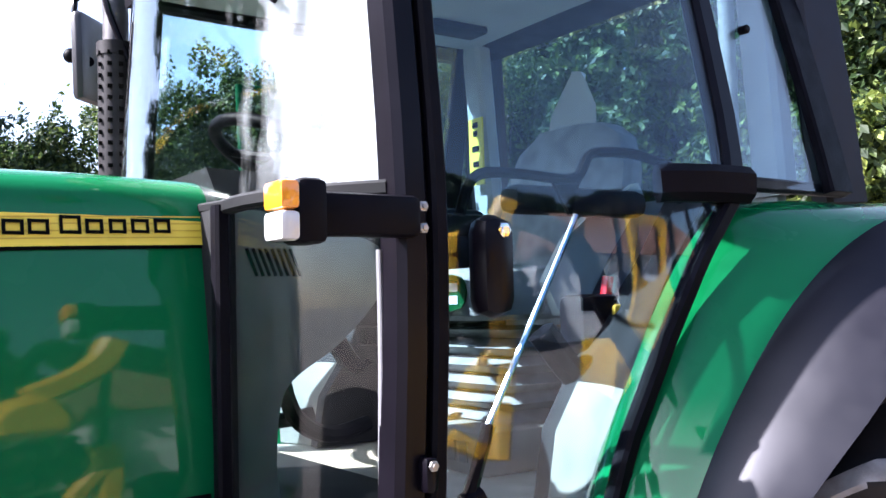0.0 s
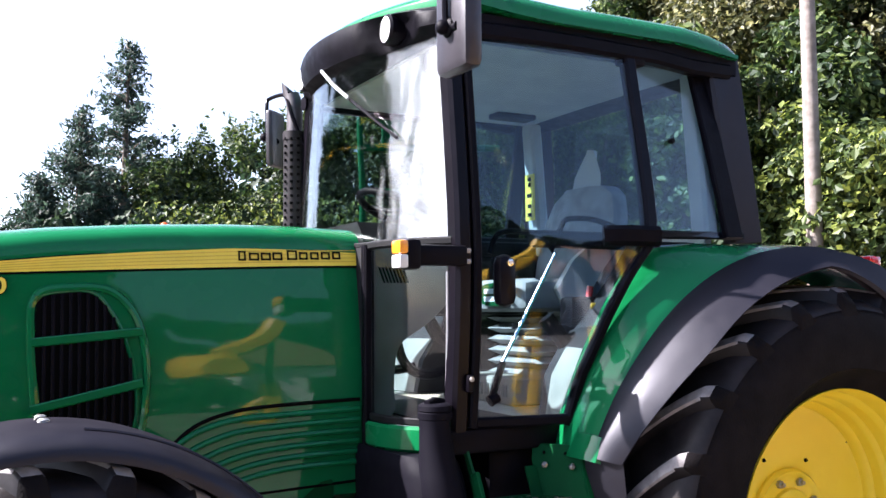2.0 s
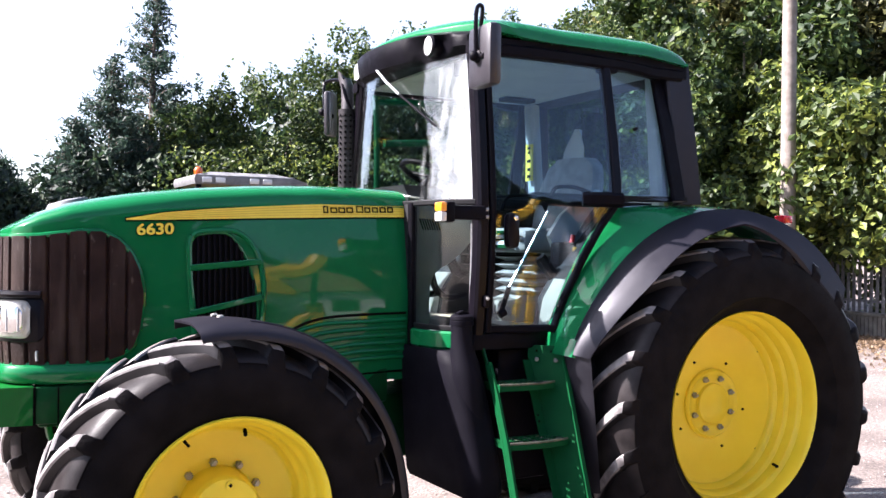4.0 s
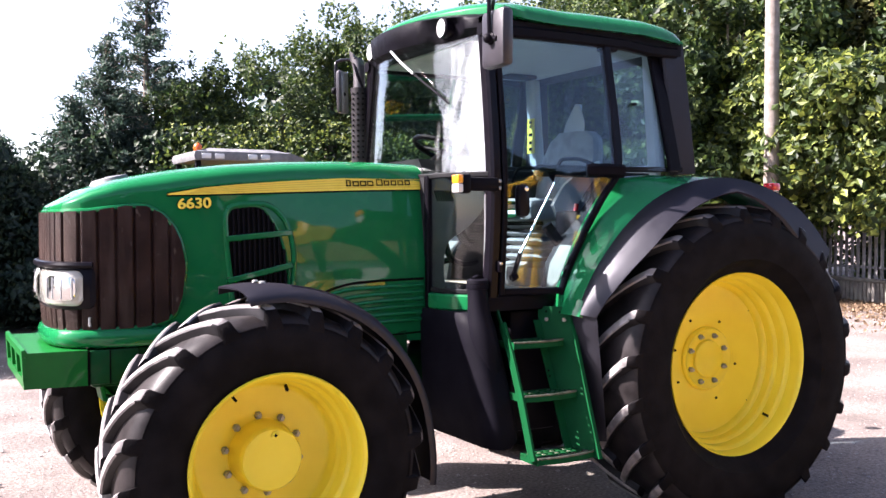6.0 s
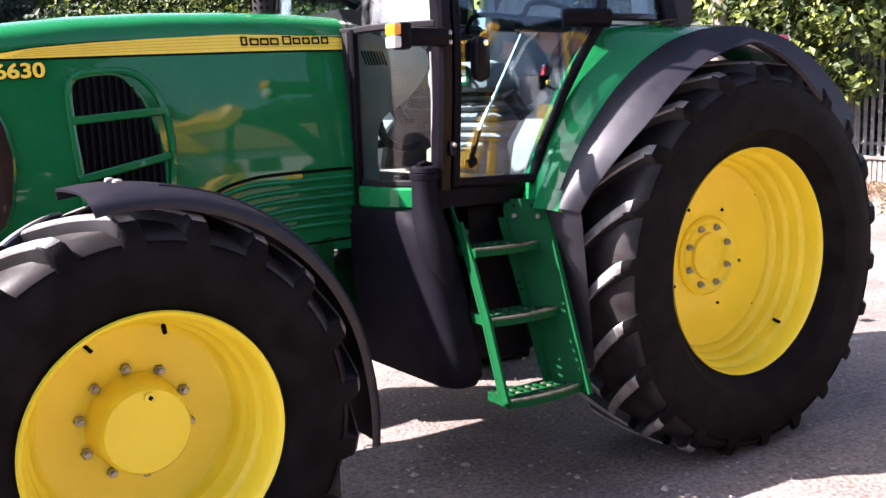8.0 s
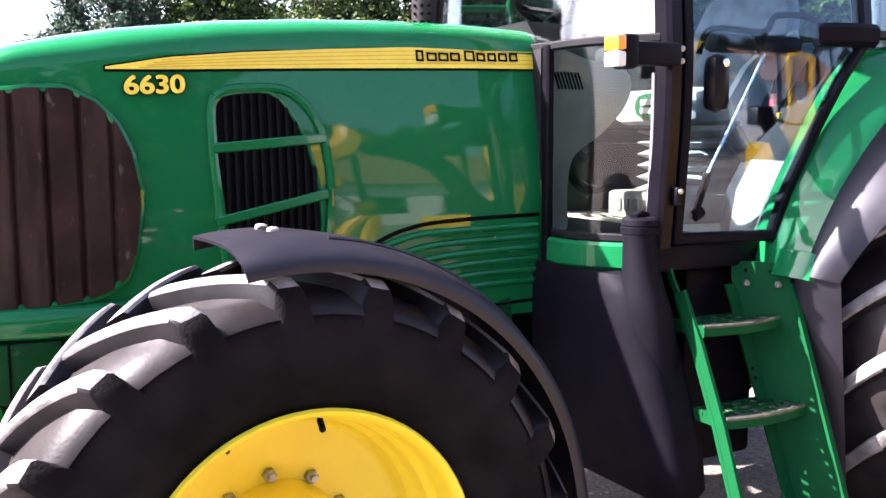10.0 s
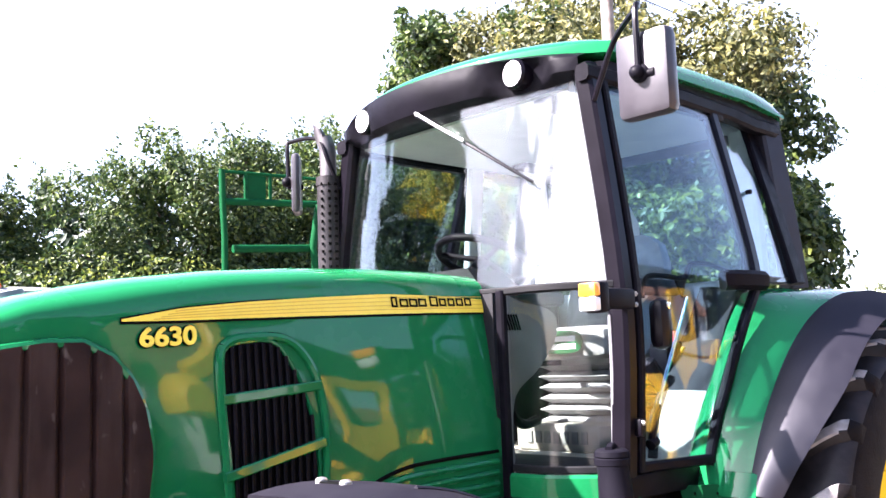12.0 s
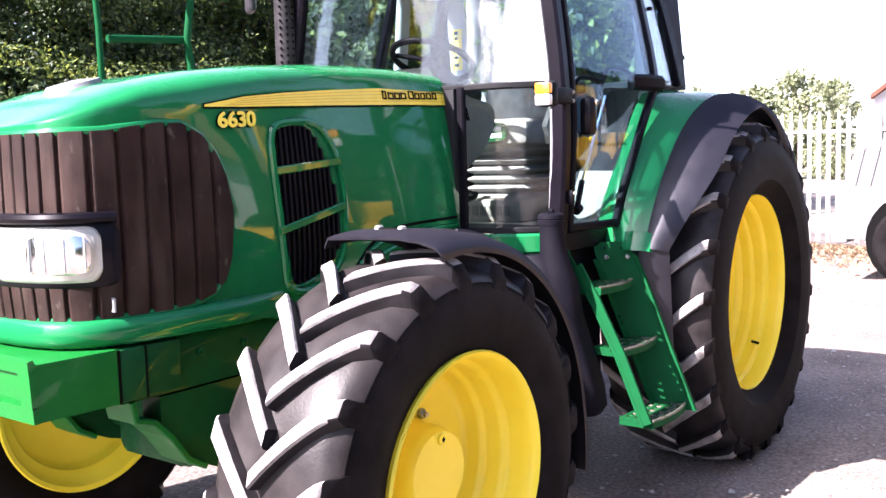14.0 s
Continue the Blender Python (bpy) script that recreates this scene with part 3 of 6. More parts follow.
def rear_wheel(side):
    c = CR
    prof = [(0.505, 0.70), (0.506, 1.125), (0.503, 1.140), (0.497, 1.132), (0.490, 1.10), (0.489, 1.055), (0.472, 1.040), (0.468, 1.030), (0.466, 0.985), (0.449, 0.972), (0.446, 0.962), (0.444, 0.925), (0.424, 0.908), (0.420, 0.885), (0.40, 0.876), (0.20, 0.872), (0.06, 0.872), (0.06, 0.80), (0.41, 0.80), (0.47, 0.70)]
    wheel = part("rear_wheel", lathe(bmesh.new(), prof, c[0], 0, c[1], side, 72, closed=True), YELLOW, tractor, "large yellow stepped steel rim")
    part("tyre", tyre_mesh(c[0], c[1], side * 0.925, side, 0.835, 0.58, 0.50, 0.205), RUBBER, wheel, "large black rubber tyre with chevron lugs")
    crown(wheel, c, side * 0.925, side, 0.835, 0.58)
    tread(wheel, c[0], c[1], side * 0.925, side, 0.835, 0.58, 22, 0.048, 0.30, 0.03)
    part("hub", lathe(bmesh.new(), [(0.001, 0.86), (0.183, 0.86), (0.183, 0.885), (0.172, 0.898), (0.160, 0.892), (0.152, 0.885), (0.108, 0.884), (0.104, 0.900), (0.095, 0.905), (0.001, 0.905)], c[0], 0, c[1], side, 40), YELLOW, wheel)
    for k in range(8):
        a = radians(22.5 + 45 * k)
        part("wheel_nut", nut(bmesh.new(), c[0] + 0.1375 * math.cos(a), side * 0.884, c[1] + 0.1375 * math.sin(a), 0.016, 0.018, side), STEEL, wheel, "bare steel wheel nut")
    for a, r, o in ((38, 0.42, 0.874), (-40, 0.42, 0.874), (118, 0.25, 0.870), (62, 0.23, 0.870), (165, 0.24, 0.870), (-70, 0.25, 0.870), (-12, 0.24, 0.870), (-150, 0.24, 0.870)):
        a = radians(a)
        part("bolt", nut(bmesh.new(), c[0] + r * math.cos(a), side * o, c[1] + r * math.sin(a), 0.008, 0.008, side), INK, wheel)
    part("valve", tube(bmesh.new(), [(2.955, side * 1.02, 0.51), (2.945, side * 1.06, 0.505)], 0.008, 8), INK, wheel)
    return wheel


for s_ in (-1, 1):
    front_wheel(s_)
    rear_wheel(s_)

# bonnet: plan outline from nose to scuttle, and its top line
HOOD_PLAN = [(-0.745, 0.0), (-0.742, 0.10), (-0.732, 0.19), (-0.705, 0.275), (-0.65, 0.335), (-0.56, 0.372), (-0.42, 0.395), (-0.2, 0.408), (0.0, 0.412), (0.25, 0.408), (0.5, 0.3995), (0.8, 0.3855), (1.12, 0.366)]
HOOD_TOP = [(-0.76, 1.690), (-0.70, 1.725), (-0.60, 1.778), (-0.48, 1.822), (-0.35, 1.852), (-0.22, 1.876), (0.05, 1.91), (0.34, 1.932), (0.65, 1.944), (0.9, 1.945), (1.12, 1.938)]
PLAN = smooth_path([(x, y, 0) for x, y in HOOD_PLAN], 6)
SEG = np.concatenate([[0], np.cumsum([(b - a).length for a, b in zip(PLAN, PLAN[1:])])])


def plan_at(s):
    """Place and outward normal of the bonnet's left outline at the length s from the nose."""
    s = min(max(s, 0), SEG[-1] - 1e-6)
    i = int(np.searchsorted(SEG, s, "right")) - 1
    i = min(i, len(PLAN) - 2)
    p = PLAN[i].lerp(PLAN[i + 1], (s - SEG[i]) / (SEG[i + 1] - SEG[i]))
    d = PLAN[i + 1] - PLAN[i]
    nrm = Vector((-d.y, d.x, 0)).normalized()
    return Vector((p.x, -p.y, 0)), Vector((nrm.x, -nrm.y, 0))


def s_of(x):
    """Length along the outline at which it reaches x."""
    return float(np.interp(x, [p.x for p in PLAN], SEG))


def hood_top(x):
    return curve_at(HOOD_TOP, x)


def hood_drop(x):
    return 0.012 + 0.125 * min(1, max(0, (x + 0.735) / 0.42)) ** 0.8


def lean(z, x):
    """How far the flank stands in from the outline at the height z."""
    t = min(1, max(0, (x + 0.5) / 1.0))
    return (0.004 + 0.055 * t) * max(0, (z - 1.30) / 0.5) ** 1.6 + 0.02 * max(0, (1.25 - z) / 0.25)


def flank(s, z, off=0.0, side=-1):
    p, nrm = plan_at(s)
    q = p + nrm * (off - lean(z, p.x))
    return Vector((q.x, q.y if side == -1 else -q.y, z))


def hood_low(x):
    return curve_at([(-0.8, 1.13), (-0.25, 1.12), (-0.1, 1.08), (0.15, 1.0), (1.2, 0.985)], x)


def build_hood():
    bm = bmesh.new()
    ss = np.unique(np.concatenate([np.linspace(0, s_of(-0.4), 26), np.linspace(s_of(-0.4), SEG[-1], 40)]))
    n = 14
    for side in (-1, 1):
        grid = []
        for s in ss:
            p, _ = plan_at(s)
            zl, zh = hood_low(p.x), hood_top(p.x) - hood_drop(p.x)
            col = [flank(s, zl + (zh - zl) * k / n, 0, side) for k in range(n + 1)]
            edge = col[-1]
            for k in range(1, 15):
                a = k / 14 * math.pi / 2
                f = math.cos(a) ** 0.42 if k < 14 else 0.0
                h = math.sin(a) ** 0.55
                col.append(Vector((edge.x + 0.02 * (1 - f) * (1 if p.x < -0.6 else 0), edge.y * f, edge.z + hood_drop(p.x) * h)))
            grid.append(col)
        sheet(bm, grid)
    return part("bonnet", bm, GREEN, tractor, "glossy green bonnet with a sloping nose", 50)


hood = build_hood()


def flank_patch(outline, off, material, name, parent, ribs=0.0, pitch=0.05, label="", depth=0.02):
    """A panel on the flank, bounded by a closed outline in (x, z); columns run upright."""
    ob = []
    for side in (-1, 1):
        xs = [p[0] for p in outline]
        s0, s1 = s_of(min(xs)), s_of(max(xs))
        bm = bmesh.new()
        cols = []
        for s in np.linspace(s0 + 1e-4, s1 - 1e-4, 60):
            x = plan_at(s)[0].x
            zs = []
            for (xa, za), (xb, zb) in zip(outline, outline[1:] + outline[:1]):
                if (xa - x) * (xb - x) <= 0 and xa != xb:
                    zs.append(za + (zb - za) * (x - xa) / (xb - xa))
            if len(zs) >= 2:
                o = off + (ribs * (0.5 + 0.5 * math.cos(2 * math.pi * s / pitch)) if ribs else 0)
                cols.append([flank(s, min(zs) + (max(zs) - min(zs)) * k / 8, o, side) for k in range(9)])
        sheet(bm, cols)
        ob.append(part(name, bm, material, parent, label))
    return ob


def rounded(points, n=7):
    """A closed smooth outline through (x, z) corners."""
    P = [Vector((x, z, 0)) for x, z in points]
    out = []
    m = len(P)
    for i in range(m):
        p0, p1, p2, p3 = P[i - 1], P[i], P[(i + 1) % m], P[(i + 2) % m]
        for k in range(n):
            t = k / n
            q = 0.5 * ((2 * p1) + (p2 - p0) * t + (2 * p0 - 5 * p1 + 4 * p2 - p3) * t * t + (3 * p1 - p0 - 3 * p2 + p3) * t ** 3)
            out.append((q.x, q.y))
    return out


def rim_tube(outline, off, r, material, name, parent, closed=True):
    for side in (-1, 1):
        pts = [flank(s_of(x), z, off, side) for x, z in outline]
        if closed:
            pts.append(pts[0])
        part(name, tube(bmesh.new(), pts, r, 8), material, parent)


# grille: pleated mesh that wraps round the nose
def grille_band(z0, z1, s_end_fn, off, ribs, pitch, name):
    bm = bmesh.new()
    cols = []
    s_max = s_of(-0.19)
    for side, order in ((-1, -1), (1, 1)):
        ss = np.linspace(0, s_max, 330)
        if order == -1:
            ss = ss[::-1]
        for s in ss:
            x = plan_at(s)[0].x
            lo, hi = s_end_fn(x)
            wide = pitch if s < 0.30 else pitch * 1.55
            o = off + ribs * (min(1.0, abs(math.sin(math.pi * (s if s < 0.30 else s - 0.30) / wide)) * 2.6) ** 0.8)
            cols.append([flank(s, lo + (hi - lo) * k / 10, o, side) for k in range(11)])
    sheet(bm, cols)
    return part(name, bm, GRILLE, tractor, "dusty dark brown pleated mesh grille", 60)


def grille_span(x):
    hi = curve_at([(-0.8, 1.672), (-0.60, 1.678), (-0.45, 1.700), (-0.36, 1.700), (-0.29, 1.665), (-0.24, 1.61), (-0.208, 1.54), (-0.19, 1.44)], x)
    lo = curve_at([(-0.8, 1.142), (-0.42, 1.146), (-0.33, 1.156), (-0.27, 1.176), (-0.23, 1.21), (-0.205, 1.28), (-0.19, 1.40)], x)
    return lo, hi


grille_band(1.14, 1.69, grille_span, 0.004, 0.014, 0.050, "grille")
side_edge = [(x, grille_span(x)[1]) for x in np.linspace(-0.745, -0.191, 40)] + [(x, grille_span(x)[0]) for x in np.linspace(-0.191, -0.745, 40)]
rim_tube(side_edge, 0.004, 0.0125, GREEN, "grille_surround", hood, closed=False)

part("hook", tube(bmesh.new(), [flank(s_of(-0.60), 1.20, 0.0, -1), flank(s_of(-0.60), 1.20, 0.03, -1), flank(s_of(-0.60), 1.165, 0.03, -1), flank(s_of(-0.60), 1.165, 0.0, -1)], 0.005, 8), GALV, tractor, "small bright wire hook")

# lower nose lip
bm = bmesh.new()
rows = []
for side, flip in ((-1, True), (1, False)):
    ss = np.linspace(0, s_of(0.05), 52)
    for s in (ss[::-1] if flip else ss):
        w = min(1.0, (ss[-1] - s) / 0.28) ** 0.7
        rows.append([flank(s, z, -0.004 + (o + 0.004) * w, side) for z, o in ((1.146, 0.004), (1.142, 0.020), (1.131, 0.033), (1.112, 0.040), (1.088, 0.041), (1.070, 0.034), (1.060, 0.016))] + [flank(s, 1.055, -0.10, side)])
sheet(bm, rows)
part("nose_lip", bm, GREEN, tractor, "green lower lip below the grille")

# side air vents
VENT = rounded([(0.02, 1.685), (0.13, 1.712), (0.24, 1.70), (0.315, 1.62), (0.345, 1.50), (0.345, 1.38), (0.325, 1.25), (0.26, 1.165), (0.15, 1.13), (0.055, 1.15), (0.03, 1.25), (0.018, 1.40), (0.008, 1.55)])
VENT_DARK = rounded([(0.022, 1.672), (0.10, 1.700), (0.19, 1.694), (0.25, 1.62), (0.288, 1.53), (0.312, 1.42), (0.314, 1.30), (0.27, 1.215), (0.17, 1.165), (0.075, 1.155), (0.045, 1.25), (0.026, 1.40), (0.010, 1.55)])
flank_patch(VENT_DARK, 0.003, INK, "vent_back", hood)
rim_tube(VENT, 0.004, 0.013, GREEN, "vent_surround", hood)
rim_tube(VENT_DARK, 0.002, 0.007, GREEN, "vent_edge", hood)
for z_left, z_right in ((1.545, 1.572), (1.345, 1.412)):
    for side in (-1, 1):
        part("vent_bar", bar(bmesh.new(), [flank(s_of(0.008 + 0.325 * k / 8), z_left + (z_right - z_left) * k / 8, 0.010, side) for k in range(9)], 0.028, 0.020, (0, 0, 1)), GREEN, hood)
for side in (-1, 1):
    for k in range(11):
        x = 0.045 + 0.252 * k / 10
        zs = [z for (xa, za), (xb, zb) in zip(VENT_DARK, VENT_DARK[1:] + VENT_DARK[:1]) if (xa - x) * (xb - x) <= 0 and xa != xb for z in [za + (zb - za) * (x - xa) / (xb - xa)]]
        part("vent_slat", bar(bmesh.new(), [flank(s_of(x), min(zs) + 0.008 + (max(zs) - min(zs) - 0.016) * q / 8, 0.007, side) for q in range(9)], 0.011, 0.012, (1, 0, 0)), BLACK, hood)


def decal_band(top, low, x0, x1, off, material, name, side):
    grid = []
    for x in np.linspace(x0, x1, 50):
        zt, zl = curve_at(top, x), curve_at(low, x)
        grid.append([flank(s_of(x), zl + (zt - zl) * k / 4, off, side) for k in range(5)])
    return part(name, sheet(bmesh.new(), grid), material, hood)


TOPL = [(-0.262, 1.757), (-0.1, 1.787), (0.1, 1.808), (0.35, 1.828), (0.6, 1.845), (0.85, 1.856), (1.11, 1.863)]
LOWL = [(-0.262, 1.751), (-0.1, 1.755), (0.1, 1.763), (0.35, 1.773), (0.6, 1.782), (0.85, 1.790), (1.11, 1.796)]
for side in (-1, 1):
    decal_band([(x, z + 0.004) for x, z in TOPL], [(x, z - 0.007) for x, z in LOWL], -0.266, 1.116, 0.004, INK, "stripe_border", side)
    decal_band(TOPL, LOWL, -0.262, 1.110, 0.007, DECAL, "stripe", side)
    for q in (0.22, 0.42, 0.62, 0.82):
        mid = [(x, zl + (zt - zl) * q) for (x, zt), (_, zl) in zip(TOPL, LOWL)]
        decal_band([(x, z + 0.0013) for x, z in mid], [(x, z - 0.0013) for x, z in mid], -0.10 - 0.1 * (1 - q), 1.105, 0.0085, DECAL_LINE, "pin_line", side)


def flank_text(body, x, z, size, off, material, name, side, slope=0.05, bold=0.002):
    cu = bpy.data.curves.new(name, "FONT")
    cu.body, cu.size, cu.extrude = body, size, 0.002
    tmp = bpy.data.objects.new(name, cu)
    scene.collection.objects.link(tmp)
    dg = bpy.context.evaluated_depsgraph_get()
    thin_me = bpy.data.meshes.new_from_object(tmp.evaluated_get(dg))
    bpy.data.objects.remove(tmp)
    # a bold face: the strokes laid side by side
    bm = bmesh.new()
    for k, (dx, dy) in enumerate(((0.002 - bold, 0), (0.002 + bold, 0), (0.002, bold), (0.002, -bold), (0.002 - bold * 0.7, bold * 0.7), (0.002 + bold * 0.7, -bold * 0.7), (0.002 + bold * 0.7, bold * 0.7), (0.002 - bold * 0.7, -bold * 0.7))):
        n0 = len(bm.verts)
        bm.from_mesh(thin_me)
        bm.verts.ensure_lookup_table()
        for v in bm.verts[n0:]:
            v.co += Vector((dx, dy, 0.0002 * k))
    me = bpy.data.meshes.new(name)
    bm.to_mesh(me)
    bm.free()
    width = max(v.co.x for v in thin_me.vertices)
    for v in me.vertices:
        lx, lz, ld = v.co.x, v.co.y, v.co.z
        xx = x + lx * 1.2 if side == -1 else x + (width - lx) * 1.2
        v.co = flank(s_of(xx), z + lz + slope * lx, off + ld, side)
    me.materials.clear()
    me.materials.append(material)
    me.polygons.foreach_set("use_smooth", [False] * len(me.polygons))
    return part(name, me, material, hood)


flank_text("6630", -0.222, 1.688, 0.066, 0.012, DECAL, "model_number", -1)
flank_text("6630", -0.222, 1.6875, 0.066, 0.006, INK, "number_edge", -1, bold=0.0045)
# maker's word on the stripe, as plain bars
for side in (-1, 1):
    for k, (w, h) in enumerate([(0.020, 0.034), (0.030, 0.027), (0.030, 0.027), (0.030, 0.027), (0.032, 0.034), (0.026, 0.027), (0.026, 0.027), (0.028, 0.027), (0.026, 0.027)]):
        x = 0.672 + k * 0.0425 + (0.012 if k > 3 else 0)
        z = 1.805 + 0.034 * (x - 0.66)
        bm = bmesh.new()
        for zz in (z + 0.003, z + h - 0.003):
            bar(bm, [flank(s_of(x - w / 2), zz, 0.010, side), flank(s_of(x + w / 2), zz, 0.010, side)], 0.006, 0.003, (0, 0, 1))
        for xx in (x - w / 2, x + w / 2):
            bar(bm, [flank(s_of(xx), z, 0.010, side), flank(s_of(xx), z + h, 0.010, side)], 0.006, 0.003, (1, 0, 0))
        part("lettering_bar", bm, INK, hood)

# ribbed lower flank between the bonnet and the frame
for side in (-1, 1):
    for k in range(6):
        z = 1.285 - 0.037 * k
        pts = [(1.085, z), (0.80, z - 0.004), (0.62, z - 0.012 - 0.006 * k), (0.48, z - 0.055 - 0.014 * k), (0.38, z - 0.14 - 0.02 * k)]
        part("flank_rib", tube(bmesh.new(), smooth_path([flank(s_of(x), zz, 0.002, side) for x, zz in pts], 5), 0.011, 8), GREEN, hood)
    part("panel_gap", tube(bmesh.new(), smooth_path([flank(s_of(x), zz, -0.001, side) for x, zz in ((1.09, 1.318), (0.80, 1.314), (0.62, 1.30), (0.48, 1.25), (0.36, 1.13))], 6), 0.007, 6), INK, hood)
    part("panel_gap", tube(bmesh.new(), [flank(s_of(x), zz, -0.001, side) for x, zz in ((1.09, 1.03), (0.6, 1.02))], 0.006, 6), INK, hood)

# front cap on the bonnet
bm = lathe(bmesh.new(), [(0.001, 0), (0.085, 0), (0.075, 0.02), (0.001, 0.028)], 0, 0, 0, 1, 24)
for v in bm.verts:
    x, y, z = v.co
    v.co = (-0.45 + x * 1.1, z, 1.822 + y + x * 0.27)
part("bonnet_cap", bm, MIRRORBACK, hood, "pale grey cap on the bonnet nose")


# headlights in a black band
def lamp_band(s0, s1, z0, z1, o0, o1, side, n=44):
    rows = []
    for s in np.linspace(s0, s1, n):
        d = max(0.0, 1 - min(s - s0, s1 - s) / 0.035)
        e = 0.035 * (1 - math.sqrt(1 - d * d * 0.97))
        rows.append([flank(s, z0 + e, o0, side), flank(s, z0 + e + 0.004, o1 - 0.006, side), flank(s, z0 + e + 0.012, o1, side), flank(s, z1 - e - 0.012, o1, side), flank(s, z1 - e - 0.004, o1 - 0.006, side), flank(s, z1 - e, o0, side)])
    return sheet(bmesh.new(), rows)


def headlight(side):
    s1 = s_of(-0.575)
    body = part("headlight", lamp_band(0.012, s1, 1.232, 1.436, 0.0, 0.022, side), BLACK_GLOSS, tractor, "rectangular headlight in a black housing")
    part("hood_strip", tube(bmesh.new(), [flank(s, 1.436, 0.03, side) for s in np.linspace(0.0, s1 - 0.01, 16)], 0.016, 8), BLACK_GLOSS, body)
    part("bezel", lamp_band(0.045, s1 - 0.05, 1.252, 1.414, 0.02, 0.030, side), LAMP_WHITE, body, "pale grey lamp surround")
    part("reflector", lamp_band(0.060, s1 - 0.068, 1.264, 1.402, 0.028, 0.034, side), LAMP_WHITE, body, "bright lamp reflector")
    mid = 0.06 + (s1 - 0.128) * 0.46
    part("lamp_cell", lamp_band(mid, s1 - 0.076, 1.272, 1.394, 0.030, 0.0385, side), CHROME, body, "faceted clear lamp cell")
    for k in range(4):
        part("lamp_rib", tube(bmesh.new(), [flank(mid + 0.012 + (s1 - 0.10 - mid) * k / 3, z, 0.0395, side) for z in (1.285, 1.38)], 0.0035, 6), GALV, body)
    part("lens", lamp_band(0.055, s1 - 0.062, 1.260, 1.406, 0.03, 0.046, side), LENS_GLASS, body, "clear headlight lens")


headlight(-1)
headlight(1)
part("badge", box(bmesh.new(), -0.757, -0.748, -0.05, 0.05, 1.565, 1.655, 0.003), BADGE, tractor, "small green and yellow maker's shield")

# front frame and weight bracket
bm = bmesh.new()
box(bm, -0.60, 1.0, -0.36, 0.36, 0.88, 1.055, 0.015)
part("chassis", bm, GREEN_WORN_SHADED, tractor, "green cast chassis rails")
bm = bmesh.new()
slab(bm, [(-0.868, -0.40, 0.905), (-0.880, -0.40, 1.062), (-0.62, -0.40, 1.058), (-0.62, -0.40, 0.90)], (0, 0.8, 0))
bracket = part("front_bracket", bm, GREEN_LIGHT, tractor, "bright green cast front weight bracket")
# front plate with windows: upper and lower bar and uprights between them
bm = bmesh.new()
slab(bm, [(-0.890, -0.405, 1.040), (-0.892, -0.405, 1.074), (-0.876, -0.405, 1.078), (-0.866, -0.405, 1.058)], (0, 0.81, 0))
slab(bm, [(-0.883, -0.405, 0.905), (-0.886, -0.405, 0.950), (-0.870, -0.405, 0.950), (-0.868, -0.405, 0.905)], (0, 0.81, 0))
for y in (-0.405, -0.15, 0.095, 0.35):
    slab(bm, [(-0.886, y, 0.945), (-0.890, y, 1.045), (-0.875, y, 1.045), (-0.870, y, 0.945)], (0, 0.055, 0))
part("bracket_flange", bm, GREEN_LIGHT, bracket)
for side in (-1, 1):
    part("joint", box(bmesh.new(), -0.622, -0.612, side * 0.401, side * 0.38, 0.90, 1.055), INK, bracket)
    part("joint", box(bmesh.new(), -0.528, -0.522, side * 0.401, side * 0.38, 0.90, 1.055), INK, bracket)
    part("rail_end", box(bmesh.new(), -0.612, -0.40, side * 0.398, side * 0.30, 0.90, 1.055, 0.008), GREEN_WORN_SHADED, bracket)
for side in (-1, 1):
    bm = bmesh.new()
    slab(bm, [(x, side * 0.35, z) for x, z in ((-0.45, 0.875), (0.30, 0.875), (0.24, 0.66), (0.05, 0.56), (-0.14, 0.565), (-0.235, 0.595), (-0.33, 0.64), (-0.40, 0.72), (-0.45, 0.79))], (0, -side * 0.09, 0))
    # the lit edge of the casting takes the brighter green
    flange = [(-0.556, 0.885), (-0.546, 0.826), (-0.484, 0.806), (-0.424, 0.743), (-0.366, 0.66), (-0.30, 0.622)]
    part("support_flange", bar(bmesh.new(), [(x, side * 0.30, z) for x, z in flange], 0.14, 0.022, (0, 1, 0)), GREEN_LIGHT, tractor, "axle support edge, brighter green for the light on it")
    part("axle_support", bm, GREEN_WORN_SHADED, tractor, "green cast axle support")
    part("steering_rod", tube(bmesh.new(), [(-0.20, side * 0.2, 0.66), (-0.16, side * 0.72, 0.64)], 0.022, 10), GREEN_WORN_SHADED, tractor)
    for x in (-0.50, -0.30, -0.12):
        part("chassis_bolt", nut(bmesh.new(), x, side * 0.36, 0.99, 0.016, 0.012, side), GREEN_WORN_SHADED, tractor)
bm = bmesh.new()
box(bm, -0.14, 0.14, -0.85, 0.85, 0.55, 0.74, 0.03)
tube(bm, [(0, -0.86, 0.635), (0, 0.86, 0.635)], 0.13, 16)
part("front_axle", bm, GREEN_WORN_SHADED, tractor, "green cast front axle beam")
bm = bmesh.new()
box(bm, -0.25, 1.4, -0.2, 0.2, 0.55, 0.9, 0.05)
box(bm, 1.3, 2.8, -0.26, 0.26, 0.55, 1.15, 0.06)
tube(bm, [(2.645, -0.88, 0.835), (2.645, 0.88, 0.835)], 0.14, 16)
part("drivetrain", bm, GREEN_WORN_SHADED, tractor, "green gearbox and rear axle housing")


